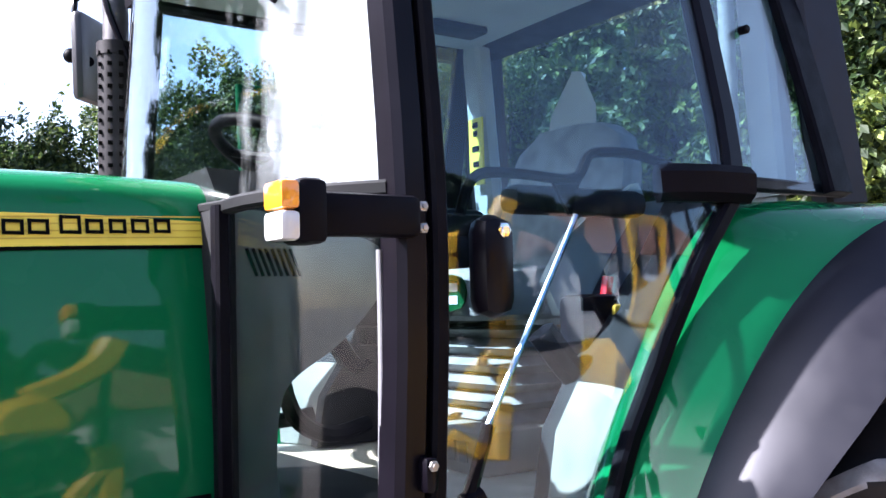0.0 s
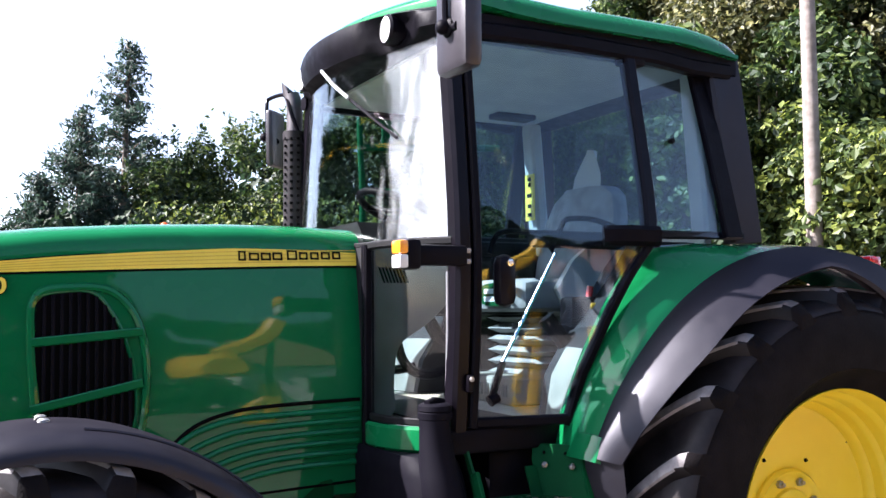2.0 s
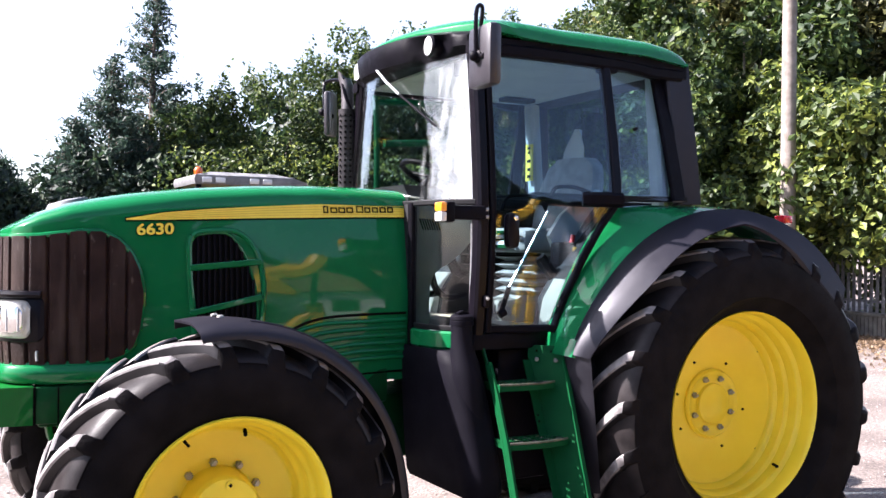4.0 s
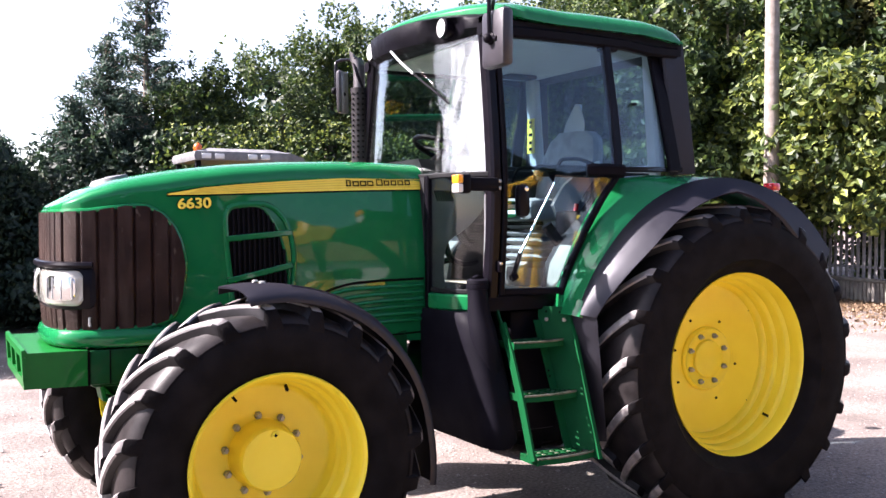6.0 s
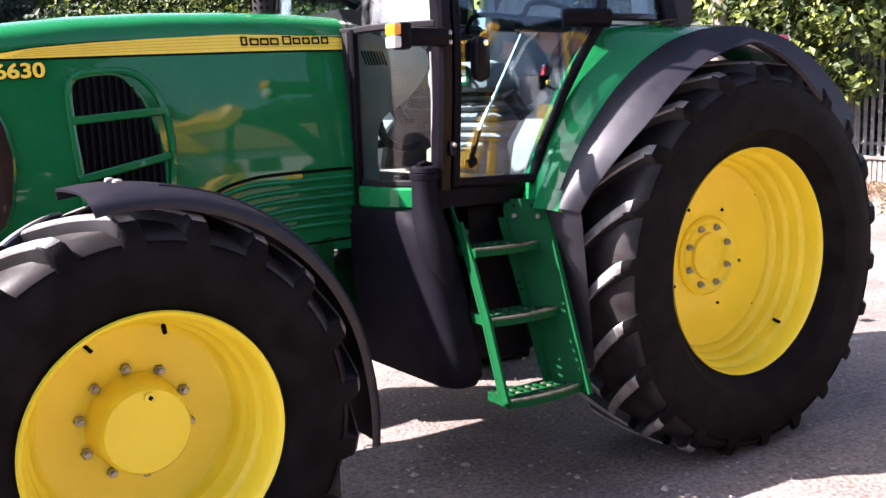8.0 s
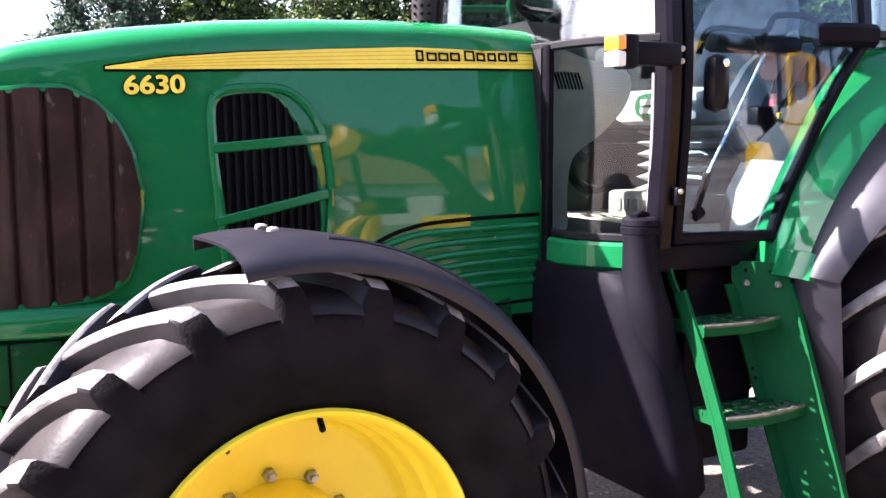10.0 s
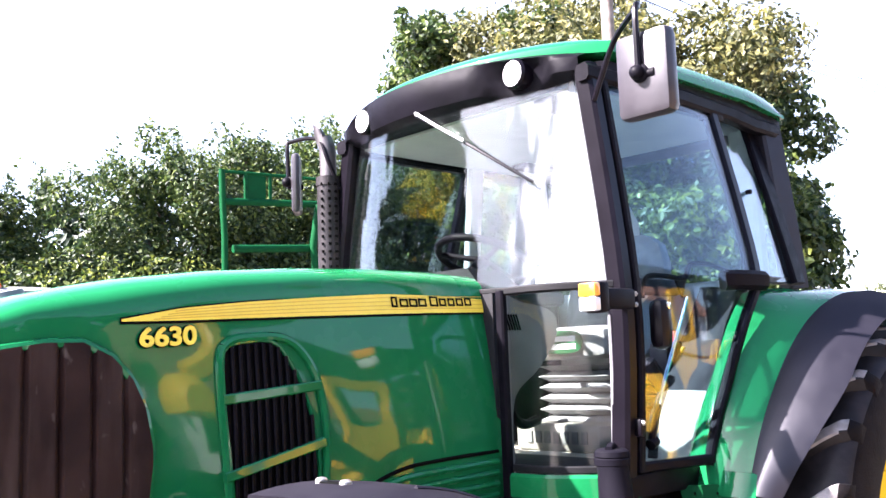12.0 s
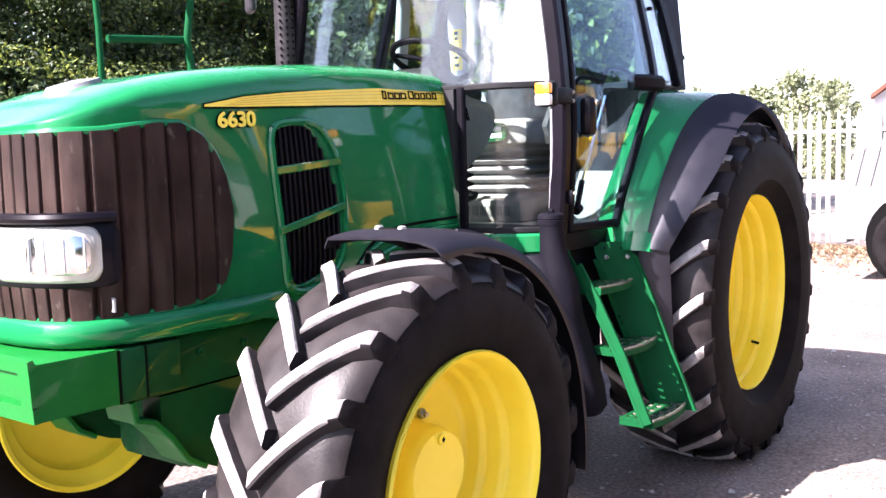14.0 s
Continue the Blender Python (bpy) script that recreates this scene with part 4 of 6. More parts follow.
def front_fender(side):
    grid = []
    R = 0.725
    angles = np.linspace(101, -14, 40)
    for a in angles:
        r = R + 0.03 * max(0, (10 - a) / 24) ** 1.5
        ca, sa = math.cos(radians(a)), math.sin(radians(a))
        taper = min(1.0, (101 - a) / 22 + 0.12)
        inner, outer = 0.755, 1.19
        if a < 20:
            inner = 0.755 + 0.1 * (20 - a) / 34
        row = []
        for o, dr in ((inner, -0.03), (inner + 0.02, 0.0), (0.9, 0.006), (1.05, 0.008), (1.12, 0.0), (outer - 0.015, -0.016), (outer, -0.035), (outer + 0.002, -0.05)):
            row.append((ca * (r + dr), side * o, CF[1] + sa * (r + dr)))
        grid.append(row)
    bm = bmesh.new()
    rows2 = [[(x * (1 - 0.011), y, CF[1] + (z - CF[1]) * (1 - 0.011)) for x, y, z in row] for row in grid]
    sheet(bm, grid)
    sheet(bm, rows2)
    for edge in (0, -1):
        sheet(bm, [[g[edge], h[edge]] for g, h in zip(grid, rows2)])
        sheet(bm, [list(grid[edge]), list(rows2[edge])])
    f = part("front_fender", bm, FENDER, tractor, "black plastic mudguard over the front wheel")
    part("fender_ridge", tube(bmesh.new(), [(math.cos(radians(a)) * 0.728, side * 1.095, CF[1] + math.sin(radians(a)) * 0.728) for a in np.linspace(84, 0, 30)], 0.006, 6), FENDER, f)
    part("slot", box(bmesh.new(), -0.012, 0.012, side * 0.86, side * 0.95, 1.364, 1.3685, 0.002), INK, f)
    for y in (0.86, 0.95):
        part("bolt_head", loft(bmesh.new(), [[(r * 1.1 * math.cos(a), side * y + r * math.sin(a), z) for a in np.linspace(0, 2 * math.pi, 10, endpoint=False)] for z, r in ((1.362, 0.014), (1.372, 0.013), (1.376, 0.008))]), STEEL, f, "bare steel bolt head")
    return f


def rear_fender(side):
    c = CR
    green, black = [], []
    for a in np.linspace(162.5, 41, 60):
        ca, sa = math.cos(radians(a)), math.sin(radians(a))
        R = 1.035 - 0.03 * max(0, (90 - a) / 60)
        R += 0.02 * max(0, (a - 140) / 20)
        rise = curve_at([(41, 0.0), (92, 0.0), (102, 0.02), (112, 0.085), (121, 0.150), (129, 0.125), (138, 0.090), (149, 0.050), (157, 0.022), (163, 0.012)], a)
        grow = [(0.70, -0.045), (0.74, -0.012 + 0.5 * rise), (0.795, rise), (0.825, 0.004 + 0.93 * rise), (0.87, 0.005 + 0.62 * rise), (0.92, 0.003 + 0.26 * rise), (0.955, -0.004 + 0.06 * rise), (0.985, -0.012), (0.995, -0.03)]
        green.append([(c[0] + ca * (R + d), side * o, c[1] + sa * (R + d)) for o, d in grow])
        k = 1 - 0.55 * max(0, (a - 132) / 29) ** 1.6
        brow = [(0.975 + (o - 0.975) * k, d) for o, d in ((0.975, -0.045), (0.985, -0.010), (1.03, -0.010), (1.09, -0.026), (1.15, -0.052), (1.205, -0.086), (1.195, -0.094), (1.10, -0.058), (1.0, -0.045))]
        flat = min(1.0, max(0.0, (a - 136) / 20))
        brow = [(o, d + flat * (0.0, 0.0, 0.002, 0.008, 0.016, 0.022, 0.022, 0.010, 0.004)[i]) for i, (o, d) in enumerate(brow)]
        sk = min(1.0, max(0.0, (96 - a) / 34)) * 1.35
        brow = [(o, d - (0.0, 0.0, 0.0, 0.0, 0.02, 0.11, 0.12, 0.09, 0.05)[i] * sk) for i, (o, d) in enumerate(brow)]
        black.append([(c[0] + ca * (R + d), side * o, c[1] + sa * (R + d)) for o, d in brow])
    g = bmesh.new()
    sheet(g, green)
    low = [[(c[0] + (x - c[0]) * 0.982, y, c[1] + (z - c[1]) * 0.982) for x, y, z in r] for r in green]
    sheet(g, low)
    for e in (0, -1):
        sheet(g, [[p[e], q[e]] for p, q in zip(green, low)])
        sheet(g, [list(green[e]), list(low[e])])
    f = part("rear_fender", g, GREEN, tractor, "glossy green rear mudguard")
    bm = bmesh.new()
    sheet(bm, black)
    part("fender_extension", bm, FENDER, f, "matt black mudguard extension")
    foot = []
    for a in np.linspace(163.2, 158.6, 5):
        ca, sa = math.cos(radians(a)), math.sin(radians(a))
        R = 1.035 + 0.02 * max(0, (a - 140) / 20) + 0.012
        foot.append([(c[0] + ca * (R + d), side * o, c[1] + sa * (R + d)) for o, d in ((0.80, -0.05), (0.805, -0.006), (0.84, 0.004), (0.92, 0.002), (0.985, -0.008), (1.005, -0.022), (1.01, -0.06))])
    part("fender_foot", thick_sheet(bmesh.new(), foot, 0.02, (1, 0, 0)), GREEN, f, "rounded green foot of the mudguard")
    part("tail_lamp", box(bmesh.new(), 3.27, 3.34, side * 0.72, side * 0.80, 1.80, 1.85, 0.012), REDLENS, f, "red tail lamp")
    return f


for s_ in (-1, 1):
    front_fender(s_)
    rear_fender(s_)

# ---------------------------------------------------------------- cab
cab_parent = tractor


def side_y(z):
    """Half width of the cab's flank at the height z."""
    return curve_at([(1.15, 0.775), (1.30, 0.785), (1.6, 0.80), (1.75, 0.80), (1.88, 0.794), (2.0, 0.781), (2.2, 0.754), (2.65, 0.685)], z)


A_X = 1.29


def cab_side(x, z, side, out=0.0):
    flare = 0.085 * min(1, max(0, (x - 1.35) / 0.7)) * min(1, max(0, 1 - (z - 1.88) / 0.8)) if z > 1.2 else 0
    u = min(1, max(0, (x - A_X - 0.05) / 0.71))
    return Vector((x, side * (side_y(z) + flare + 0.088 * u * (1 - u) + out), z))



def rear_edge(z):
    """Where the door's rear edge stands at the height z, along the mudguard and the middle pillar."""
    return curve_at([(1.25, 1.655), (1.40, 1.70), (1.60, 1.80), (1.75, 1.895), (1.87, 2.00), (2.0, 2.018), (2.62, 2.058)], z)


for side in (-1, 1):
    pts = [cab_side(A_X, z, side, -0.02) + Vector((0.024 * (z - 2.4), 0, 0)) for z in np.linspace(1.19, 2.64, 12)]
    part("front_pillar", bar(bmesh.new(), pts, 0.062, 0.075, (1, 0, 0)), BLACK_GLOSS, tractor, "black front cab pillar")
    pts = [cab_side(A_X + 0.046, z, side, 0.005) + Vector((0.024 * (z - 2.4), 0, 0)) for z in np.linspace(1.25, 2.60, 12)]
    part("door_frame", bar(bmesh.new(), pts, 0.03, 0.04, (1, 0, 0)), BLACK, tractor)
    pts = [cab_side(rear_edge(z), z, side, -0.012) for z in np.linspace(1.87, 2.62, 10)]
    part("middle_pillar", bar(bmesh.new(), pts, 0.055, 0.05, (1, 0, 0)), BLACK_GLOSS, tractor, "slim black middle cab pillar")
    pts = [cab_side(rear_edge(z), z, side, -0.005) for z in np.linspace(1.24, 1.90, 16)]
    part("door_rear_frame", bar(bmesh.new(), pts, 0.035, 0.035, (1, 0, 0)), BLACK, tractor)
    pts = [cab_side(x, 1.262, side, -0.002) for x in np.linspace(1.31, 1.66, 4)]
    part("door_bottom_frame", bar(bmesh.new(), pts, 0.035, 0.035, (0, 0, 1)), BLACK, tractor)
    pts = [cab_side(x, 2.605 - 0.02 * (x > 2.3), side, -0.005) for x in np.linspace(1.25, 2.56, 8)]
    part("roof_rail", bar(bmesh.new(), pts, 0.06, 0.06, (0, 0, 1)), BLACK, tractor)
    pts = [Vector((2.605 - 0.056 * u ** 1.2, side * (0.725 - 0.05 * u), 1.89 + 0.745 * u)) for u in np.linspace(0, 1, 10)]
    part("rear_pillar", bar(bmesh.new(), pts, 0.17, 0.06, (1, 0, 0)), FENDER, tractor, "dark grey rear cab pillar")
    pts = [cab_side(2.462 - 0.012 * (z - 1.90) / 0.7, z, side, -0.062) for z in np.linspace(1.90, 2.60, 10)]
    part("rear_window_frame", bar(bmesh.new(), pts, 0.085, 0.03, (1, 0, 0)), BLACK, tractor, "black frame of the rear side window")
    pts = [cab_side(x, 1.90 + 0.03 * (x - 2.05), side, -0.03 - 0.09 * (x - 2.05) / 0.55) for x in np.linspace(2.03, 2.56, 6)]
    part("rear_window_sill", bar(bmesh.new(), pts, 0.03, 0.03, (0, 0, 1)), BLACK, tractor)
    part("cab_sill", box(bmesh.new(), 1.225, 1.665, side * 0.70, side * 0.80, 1.165, 1.245, 0.012), BLACK, tractor, "black sill below the door")
    # panes
    grid = []
    for z in np.linspace(1.27, 2.60, 24):
        x1 = rear_edge(z)
        grid.append([cab_side(A_X + 0.05 + (x1 - A_X - 0.05) * k / 8, z, side) for k in range(9)])
    door = part("door", thick_sheet(bmesh.new(), grid, 0.005, (0, -side, 0)), GLASS, tractor, "glazed cab door with a black edge")
    grid = []
    for z in np.linspace(1.90, 2.59, 10):
        x1 = 2.425
        grid.append([cab_side(rear_edge(z) + 0.02 + (x1 - rear_edge(z) - 0.02) * k / 6, z, side, -0.02 - 0.05 * k / 6) for k in range(7)])
    part("rear_side_window", thick_sheet(bmesh.new(), grid, 0.005, (0, -side, 0)), GLASS, tractor)
    # lower front quarter pane and its sill
    def quarter(u, z):
        a, b = Vector((1.115, side * 0.42, z)), Vector((1.255, side * (side_y(z) - 0.03), z))
        return a.lerp(b, u) + Vector((-0.05 * math.sin(math.pi * u), 0, 0))
    grid = [[quarter(k / 8, z) for k in range(9)] for z in np.linspace(1.255, 1.845, 8)]
    part("quarter_window", thick_sheet(bmesh.new(), grid, 0.005, (1, 0, 0)), GLASS_FRONT, tractor)
    part("quarter_edge", bar(bmesh.new(), [quarter(0.955, z) for z in np.linspace(1.27, 1.76, 6)], 0.012, 0.010, (0, 1, 0)), MIRRORBACK, tractor, "pale edge strip of the quarter window")
    part("quarter_sill", bar(bmesh.new(), [quarter(u, 1.205) for u in np.linspace(0, 1, 8)], 0.085, 0.05, (0, 0, 1)), GREEN, tractor, "green panel below the quarter window")
    part("quarter_seal", bar(bmesh.new(), [quarter(u, 1.262) for u in np.linspace(0, 1, 8)], 0.025, 0.02, (0, 0, 1)), SEALANT, tractor)
    part("quarter_bar", bar(bmesh.new(), [quarter(u, 1.862) for u in np.linspace(-0.05, 1, 8)], 0.028, 0.03, (0, 0, 1)), SEALANT, tractor)
    part("scuttle_edge", bar(bmesh.new(), [quarter(-0.04, z) + Vector((-0.01, -side * 0.01, 0)) for z in np.linspace(1.0, 1.865, 8)], 0.03, 0.035, (1, 0, 0)), BLACK, tractor)


def screen(u, z):
    """The curved windscreen: u from -1 to 1 across."""
    w = side_y(z) - 0.045
    return Vector((1.275 - 0.19 * (1 - abs(u) ** 2.2) + 0.05 * (z - 1.87), u * w, z))


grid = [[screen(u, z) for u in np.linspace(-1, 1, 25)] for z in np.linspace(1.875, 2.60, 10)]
part("windscreen", thick_sheet(bmesh.new(), grid, 0.006, (1, 0, 0)), SCREEN_GLASS, tractor, "wide curved windscreen with sky glare painted on the glass")
part("windscreen_bar", bar(bmesh.new(), [screen(u, 1.868) for u in np.linspace(-1, 1, 20)], 0.02, 0.03, (0, 0, 1)), SEALANT, tractor)

# roof
def roof_front(y):
    return 1.115 + 0.235 * (abs(y) / 0.74) ** 2.0


ROOF_SIDE = [(0.0, 0.0), (0.12, 0.075), (0.25, 0.11), (0.5, 0.13), (0.75, 0.127), (0.9, 0.124), (0.96, 0.098), (0.985, 0.052), (1.0, 0.0)]
grid = []
for v in np.linspace(-1, 1, 41):
    y = 0.75 * math.copysign(abs(v) ** 0.8, v)
    row = []
    for u in np.linspace(0, 1, 41):
        x0, x1 = roof_front(y), 2.665 - 0.085 * abs(y / 0.75) ** 4
        e = max(0.0, 1 - abs(y / 0.75) ** 5) ** 0.5
        uu = 0.5 - 0.5 * math.cos(math.pi * u)
        front = min(1, uu / 0.05) ** 0.5 if uu < 0.05 else 1
        back = max(0, min(1, (1 - uu) / 0.06)) ** 0.55
        h = curve_at(ROOF_SIDE, uu) + 0.03 * front * back
        z = 2.676 + 0.048 * max(0, 1 - uu / 0.4) ** 1.5 - 0.03 * max(0, uu - 0.8) / 0.2 + (h * 0.64 + 0.018 * front) * e
        row.append((x0 + (x1 - x0) * uu, y, z))
    grid.append(row)
bm = bmesh.new()
sheet(bm, grid)
low = [[(x, y, 2.660 + 0.048 * max(0, 1 - (x - 1.15) / 0.55) ** 1.5 - 0.03 * max(0, (x - 2.3) / 0.3)) for x, y, z in r] for r in grid]
sheet(bm, low)
for e in (0, -1):
    sheet(bm, [[p[e], q[e]] for p, q in zip(grid, low)])
    sheet(bm, [list(grid[e]), list(low[e])])
roof = part("roof", bm, GREEN, tractor, "domed green cab roof")
bm = bmesh.new()
grid = [[(roof_front(y) + 0.02 + (2.575 - roof_front(y)) * u, y, 2.60 - 0.03 * max(0, u - 0.8) / 0.2) for u in np.linspace(0, 1, 10)] for y in np.linspace(-0.72, 0.72, 25)]
thick_sheet(bm, grid, 0.060, (0, 0, 1))
part("gutter", bm, BLACK, roof, "black band under the roof edge")
bm = bmesh.new()
grid = [[(1.33 + 1.15 * u, y, 2.585) for u in np.linspace(0, 1, 6)] for y in np.linspace(-0.62, 0.62, 6)]
thick_sheet(bm, grid, 0.012, (0, 0, 1))
part("headliner", bm, TRIM, roof, "pale grey headliner")
# visor with work lamps
rows = []
for u in np.linspace(-1, 1, 41):
    y = 0.67 * u
    x = roof_front(y)
    e = 0.03 * abs(u) ** 3
    pocket = max(0.0, 1 - abs(abs(y) - 0.45) / 0.13) ** 0.5
    rise = 0.05 * abs(u) ** 4
    rows.append([(x + 0.005, y, 2.722 - e), (x - 0.045, y, 2.702 - e), (x - 0.055 + 0.05 * pocket, y, 2.665), (x - 0.050 + 0.06 * pocket, y, 2.620), (x - 0.035 + 0.04 * pocket, y, 2.580 + rise), (x + 0.0, y, 2.563 + rise), (x + 0.05, y, 2.560 + rise), (x + 0.12, y, 2.60)])
visor = part("visor", sheet(bmesh.new(), rows), BLACK, roof, "black visor housing above the windscreen")


def work_lamp(y):
    x = roof_front(y) - 0.022
    rings = []
    for o, r in ((0.08, 0.045), (0.0, 0.052), (-0.016, 0.054), (-0.024, 0.047)):
        rings.append([(x + o, y + r * math.cos(a), 2.642 + r * 1.05 * math.sin(a)) for a in np.linspace(0, 2 * math.pi, 24, endpoint=False)])
    lamp = part("work_lamp", loft(bmesh.new(), rings), BLACK_GLOSS, roof, "round roof work lamp")
    rings = [[(x - 0.025 - 0.012 * (1 - k), y + 0.044 * k * math.cos(a), 2.642 + 0.047 * k * math.sin(a)) for a in np.linspace(0, 2 * math.pi, 24, endpoint=False)] for k in (1.0, 0.7, 0.35, 0.05)]
    part("lens", loft(bmesh.new(), rings), CLEAR, lamp)


work_lamp(-0.45)
work_lamp(0.385)

# wiper
bm = bmesh.new()
tube(bm, [screen(0.0, 2.575) + Vector((-0.03, 0, 0)), screen(-0.40, 2.41) + Vector((-0.035, 0, 0)), screen(-0.72, 2.24) + Vector((-0.02, 0, 0))], 0.006, 8)
wiper = part("wiper", bm, BLACK_GLOSS, tractor, "thin black windscreen wiper")
# pale tube along the upper half draws the sun on the wiper
part("wiper_lit_half", tube(bmesh.new(), [screen(-0.02, 2.580) + Vector((-0.042, 0, 0)), screen(-0.22, 2.495) + Vector((-0.046, 0, 0)), screen(-0.38, 2.425) + Vector((-0.044, 0, 0))], 0.007, 8), GALV, wiper, "sunlit upper half of the wiper, drawn as a pale arm")

# ---------------------------------------------------------------- cab inside
part("foot_mat", box(bmesh.new(), 1.29, 1.62, -0.70, 0.70, 1.236, 1.246, 0.004), TRIM_DARK, tractor, "black rubber foot mat")
part("cab_floor", box(bmesh.new(), 1.28, 2.3, -0.74, 0.74, 1.18, 1.235, 0.01), MAT, tractor, "tan rubber floor mat")
bm = bmesh.new()
slab(bm, [(1.10, -0.36, 1.20), (1.10, 0.36, 1.20), (1.10, 0.36, 1.86), (1.10, -0.36, 1.86)], (0.05, 0, 0))
part("bulkhead", bm, TRIM_DARK, tractor)
for side in (-1, 1):
    trim = part("footwell_trim", slab(bmesh.new(), [(x, side * 0.28, z) for x, z in rounded([(1.14, 1.83), (1.36, 1.835), (1.52, 1.80), (1.525, 1.70), (1.42, 1.59), (1.31, 1.52), (1.275, 1.46), (1.265, 1.35), (1.262, 1.25), (1.14, 1.25)], 4)], (0, -side * 0.03, 0)), TRIM_MID, tractor, "grey plastic footwell trim with a louvre")
    for k in range(8):
        x0 = 1.205 + 0.014 * k
        part("louvre", bar(bmesh.new(), [(x0, side * 0.283, 1.792), (x0 + 0.022, side * 0.283, 1.735)], 0.006, 0.006, (1, 0, 0)), INK, trim)
    part("pedal_arm", tube(bmesh.new(), smooth_path([(1.30, side * 0.2, 1.60), (1.34, side * 0.2, 1.44), (1.44, side * 0.17, 1.38), (1.56, side * 0.14, 1.39)], 4), 0.02, 8), BLACK, trim, "black pedal arm")
rings = []
for z, w, d in ((1.22, 0.14, 0.16), (1.55, 0.15, 0.2), (1.80, 0.20, 0.26), (1.90, 0.24, 0.28), (1.97, 0.18, 0.22)):
    rings.append([(1.16, -w, z), (1.16 + d, -w * 0.8, z), (1.16 + d, w * 0.8, z), (1.16, w, z)])
part("dash_console", loft(bmesh.new(), rings), TRIM_DARK, tractor, "dark steering console")
bm = bmesh.new()
tube(bm, [(1.28, 0, 1.90), (1.44, 0, 2.03)], 0.03, 12)
for a in (0.5, 2.6, 4.7):
    tube(bm, [(1.44, 0, 2.03), (1.44 - 0.165 * math.sin(a), 0.19 * math.cos(a), 2.03 + 0.075 * math.sin(a))], 0.012, 8)
part("steering_column", bm, BLACK, tractor)
bm = bmesh.new()
tube(bm, [(1.44 - 0.175 * math.sin(a), 0.20 * math.cos(a), 2.03 + 0.08 * math.sin(a)) for a in np.linspace(0, 2 * math.pi, 33)], 0.016, 10)
part("steering_wheel", bm, BLACK, tractor, "black steering wheel")

seat = part("seat", box(bmesh.new(), 1.86, 2.36, -0.26, 0.26, 1.62, 1.76, 0.05), SEATCLOTH, tractor, "grey cloth suspension seat")
part("backrest", loft(bmesh.new(), [[(2.24 + 0.12 * u, -w, 1.70 + 0.48 * u), (2.20 + 0.12 * u, -w * 0.6, 1.70 + 0.48 * u), (2.20 + 0.12 * u, w * 0.6, 1.70 + 0.48 * u), (2.24 + 0.12 * u, w, 1.70 + 0.48 * u), (2.36 + 0.09 * u, w * 0.9, 1.70 + 0.48 * u), (2.36 + 0.09 * u, -w * 0.9, 1.70 + 0.48 * u)] for u, w in ((0, 0.25), (0.3, 0.27), (0.7, 0.26), (0.9, 0.22), (1.0, 0.14))]), SEATCLOTH, seat)
part("headrest", loft(bmesh.new(), [[(2.37 + 0.03 * u, -w, 2.16 + 0.20 * u), (2.35 + 0.03 * u, 0, 2.16 + 0.20 * u), (2.37 + 0.03 * u, w, 2.16 + 0.20 * u), (2.42 + 0.02 * u, 0, 2.16 + 0.20 * u)] for u, w in ((0, 0.11), (0.4, 0.10), (0.8, 0.05), (1.0, 0.02))]), TRIM, seat, "pale seat headrest cover")
for side in (-1, 1):
    part("armrest", box(bmesh.new(), 1.85, 2.30, side * 0.29, side * 0.37, 1.88, 1.95, 0.025), TRIM_DARK, seat, "black padded armrest")
part("seat_side", slab(bmesh.new(), [(2.35, -0.285, 1.985), (2.186, -0.285, 1.905), (2.09, -0.285, 1.835), (2.005, -0.285, 1.714), (2.05, -0.285, 1.63), (2.10, -0.285, 1.625), (2.16, -0.285, 1.68), (2.23, -0.285, 1.78), (2.37, -0.285, 1.95)], (0, 0.03, 0)), SEAT_SIDE, seat, "cream seat side cover")
bm = bmesh.new()
rings = []
for k in range(11):
    z = 1.355 + 0.024 * k
    w = 0.19 if k % 2 == 0 else 0.145
    rings.append([(2.14 - w, -w, z), (2.14 - w, w, z), (2.14 + w, w, z), (2.14 + w, -w, z)])
loft(bm, rings)
part("bellows", bm, SEATCLOTH, seat, "pale grey rubber bellows under the seat")
part("seat_base", box(bmesh.new(), 1.83, 2.40, -0.23, 0.23, 1.235, 1.35, 0.02), CREAM, seat)
for k in range(7):
    part("embossed_bar", box(bmesh.new(), 1.824, 1.832, -0.17 + 0.05 * k, -0.14 + 0.05 * k, 1.27, 1.32), TRIM_MID, seat)
label = part("seat_plate", slab(bmesh.new(), [(1.8575, y, z) for y, z in rounded([(0.065, 1.735), (-0.125, 1.735), (-0.125, 1.655), (0.065, 1.655)], 4)], (-0.004, 0, 0)), GREEN_FRAME, seat, "green plate with two white bars on the seat front")
for z in (1.709, 1.676):
    part("plate_bar", box(bmesh.new(), 1.8515, 1.8530, -0.112, 0.05, z - 0.011, z + 0.011), WHITEPAINT, seat)
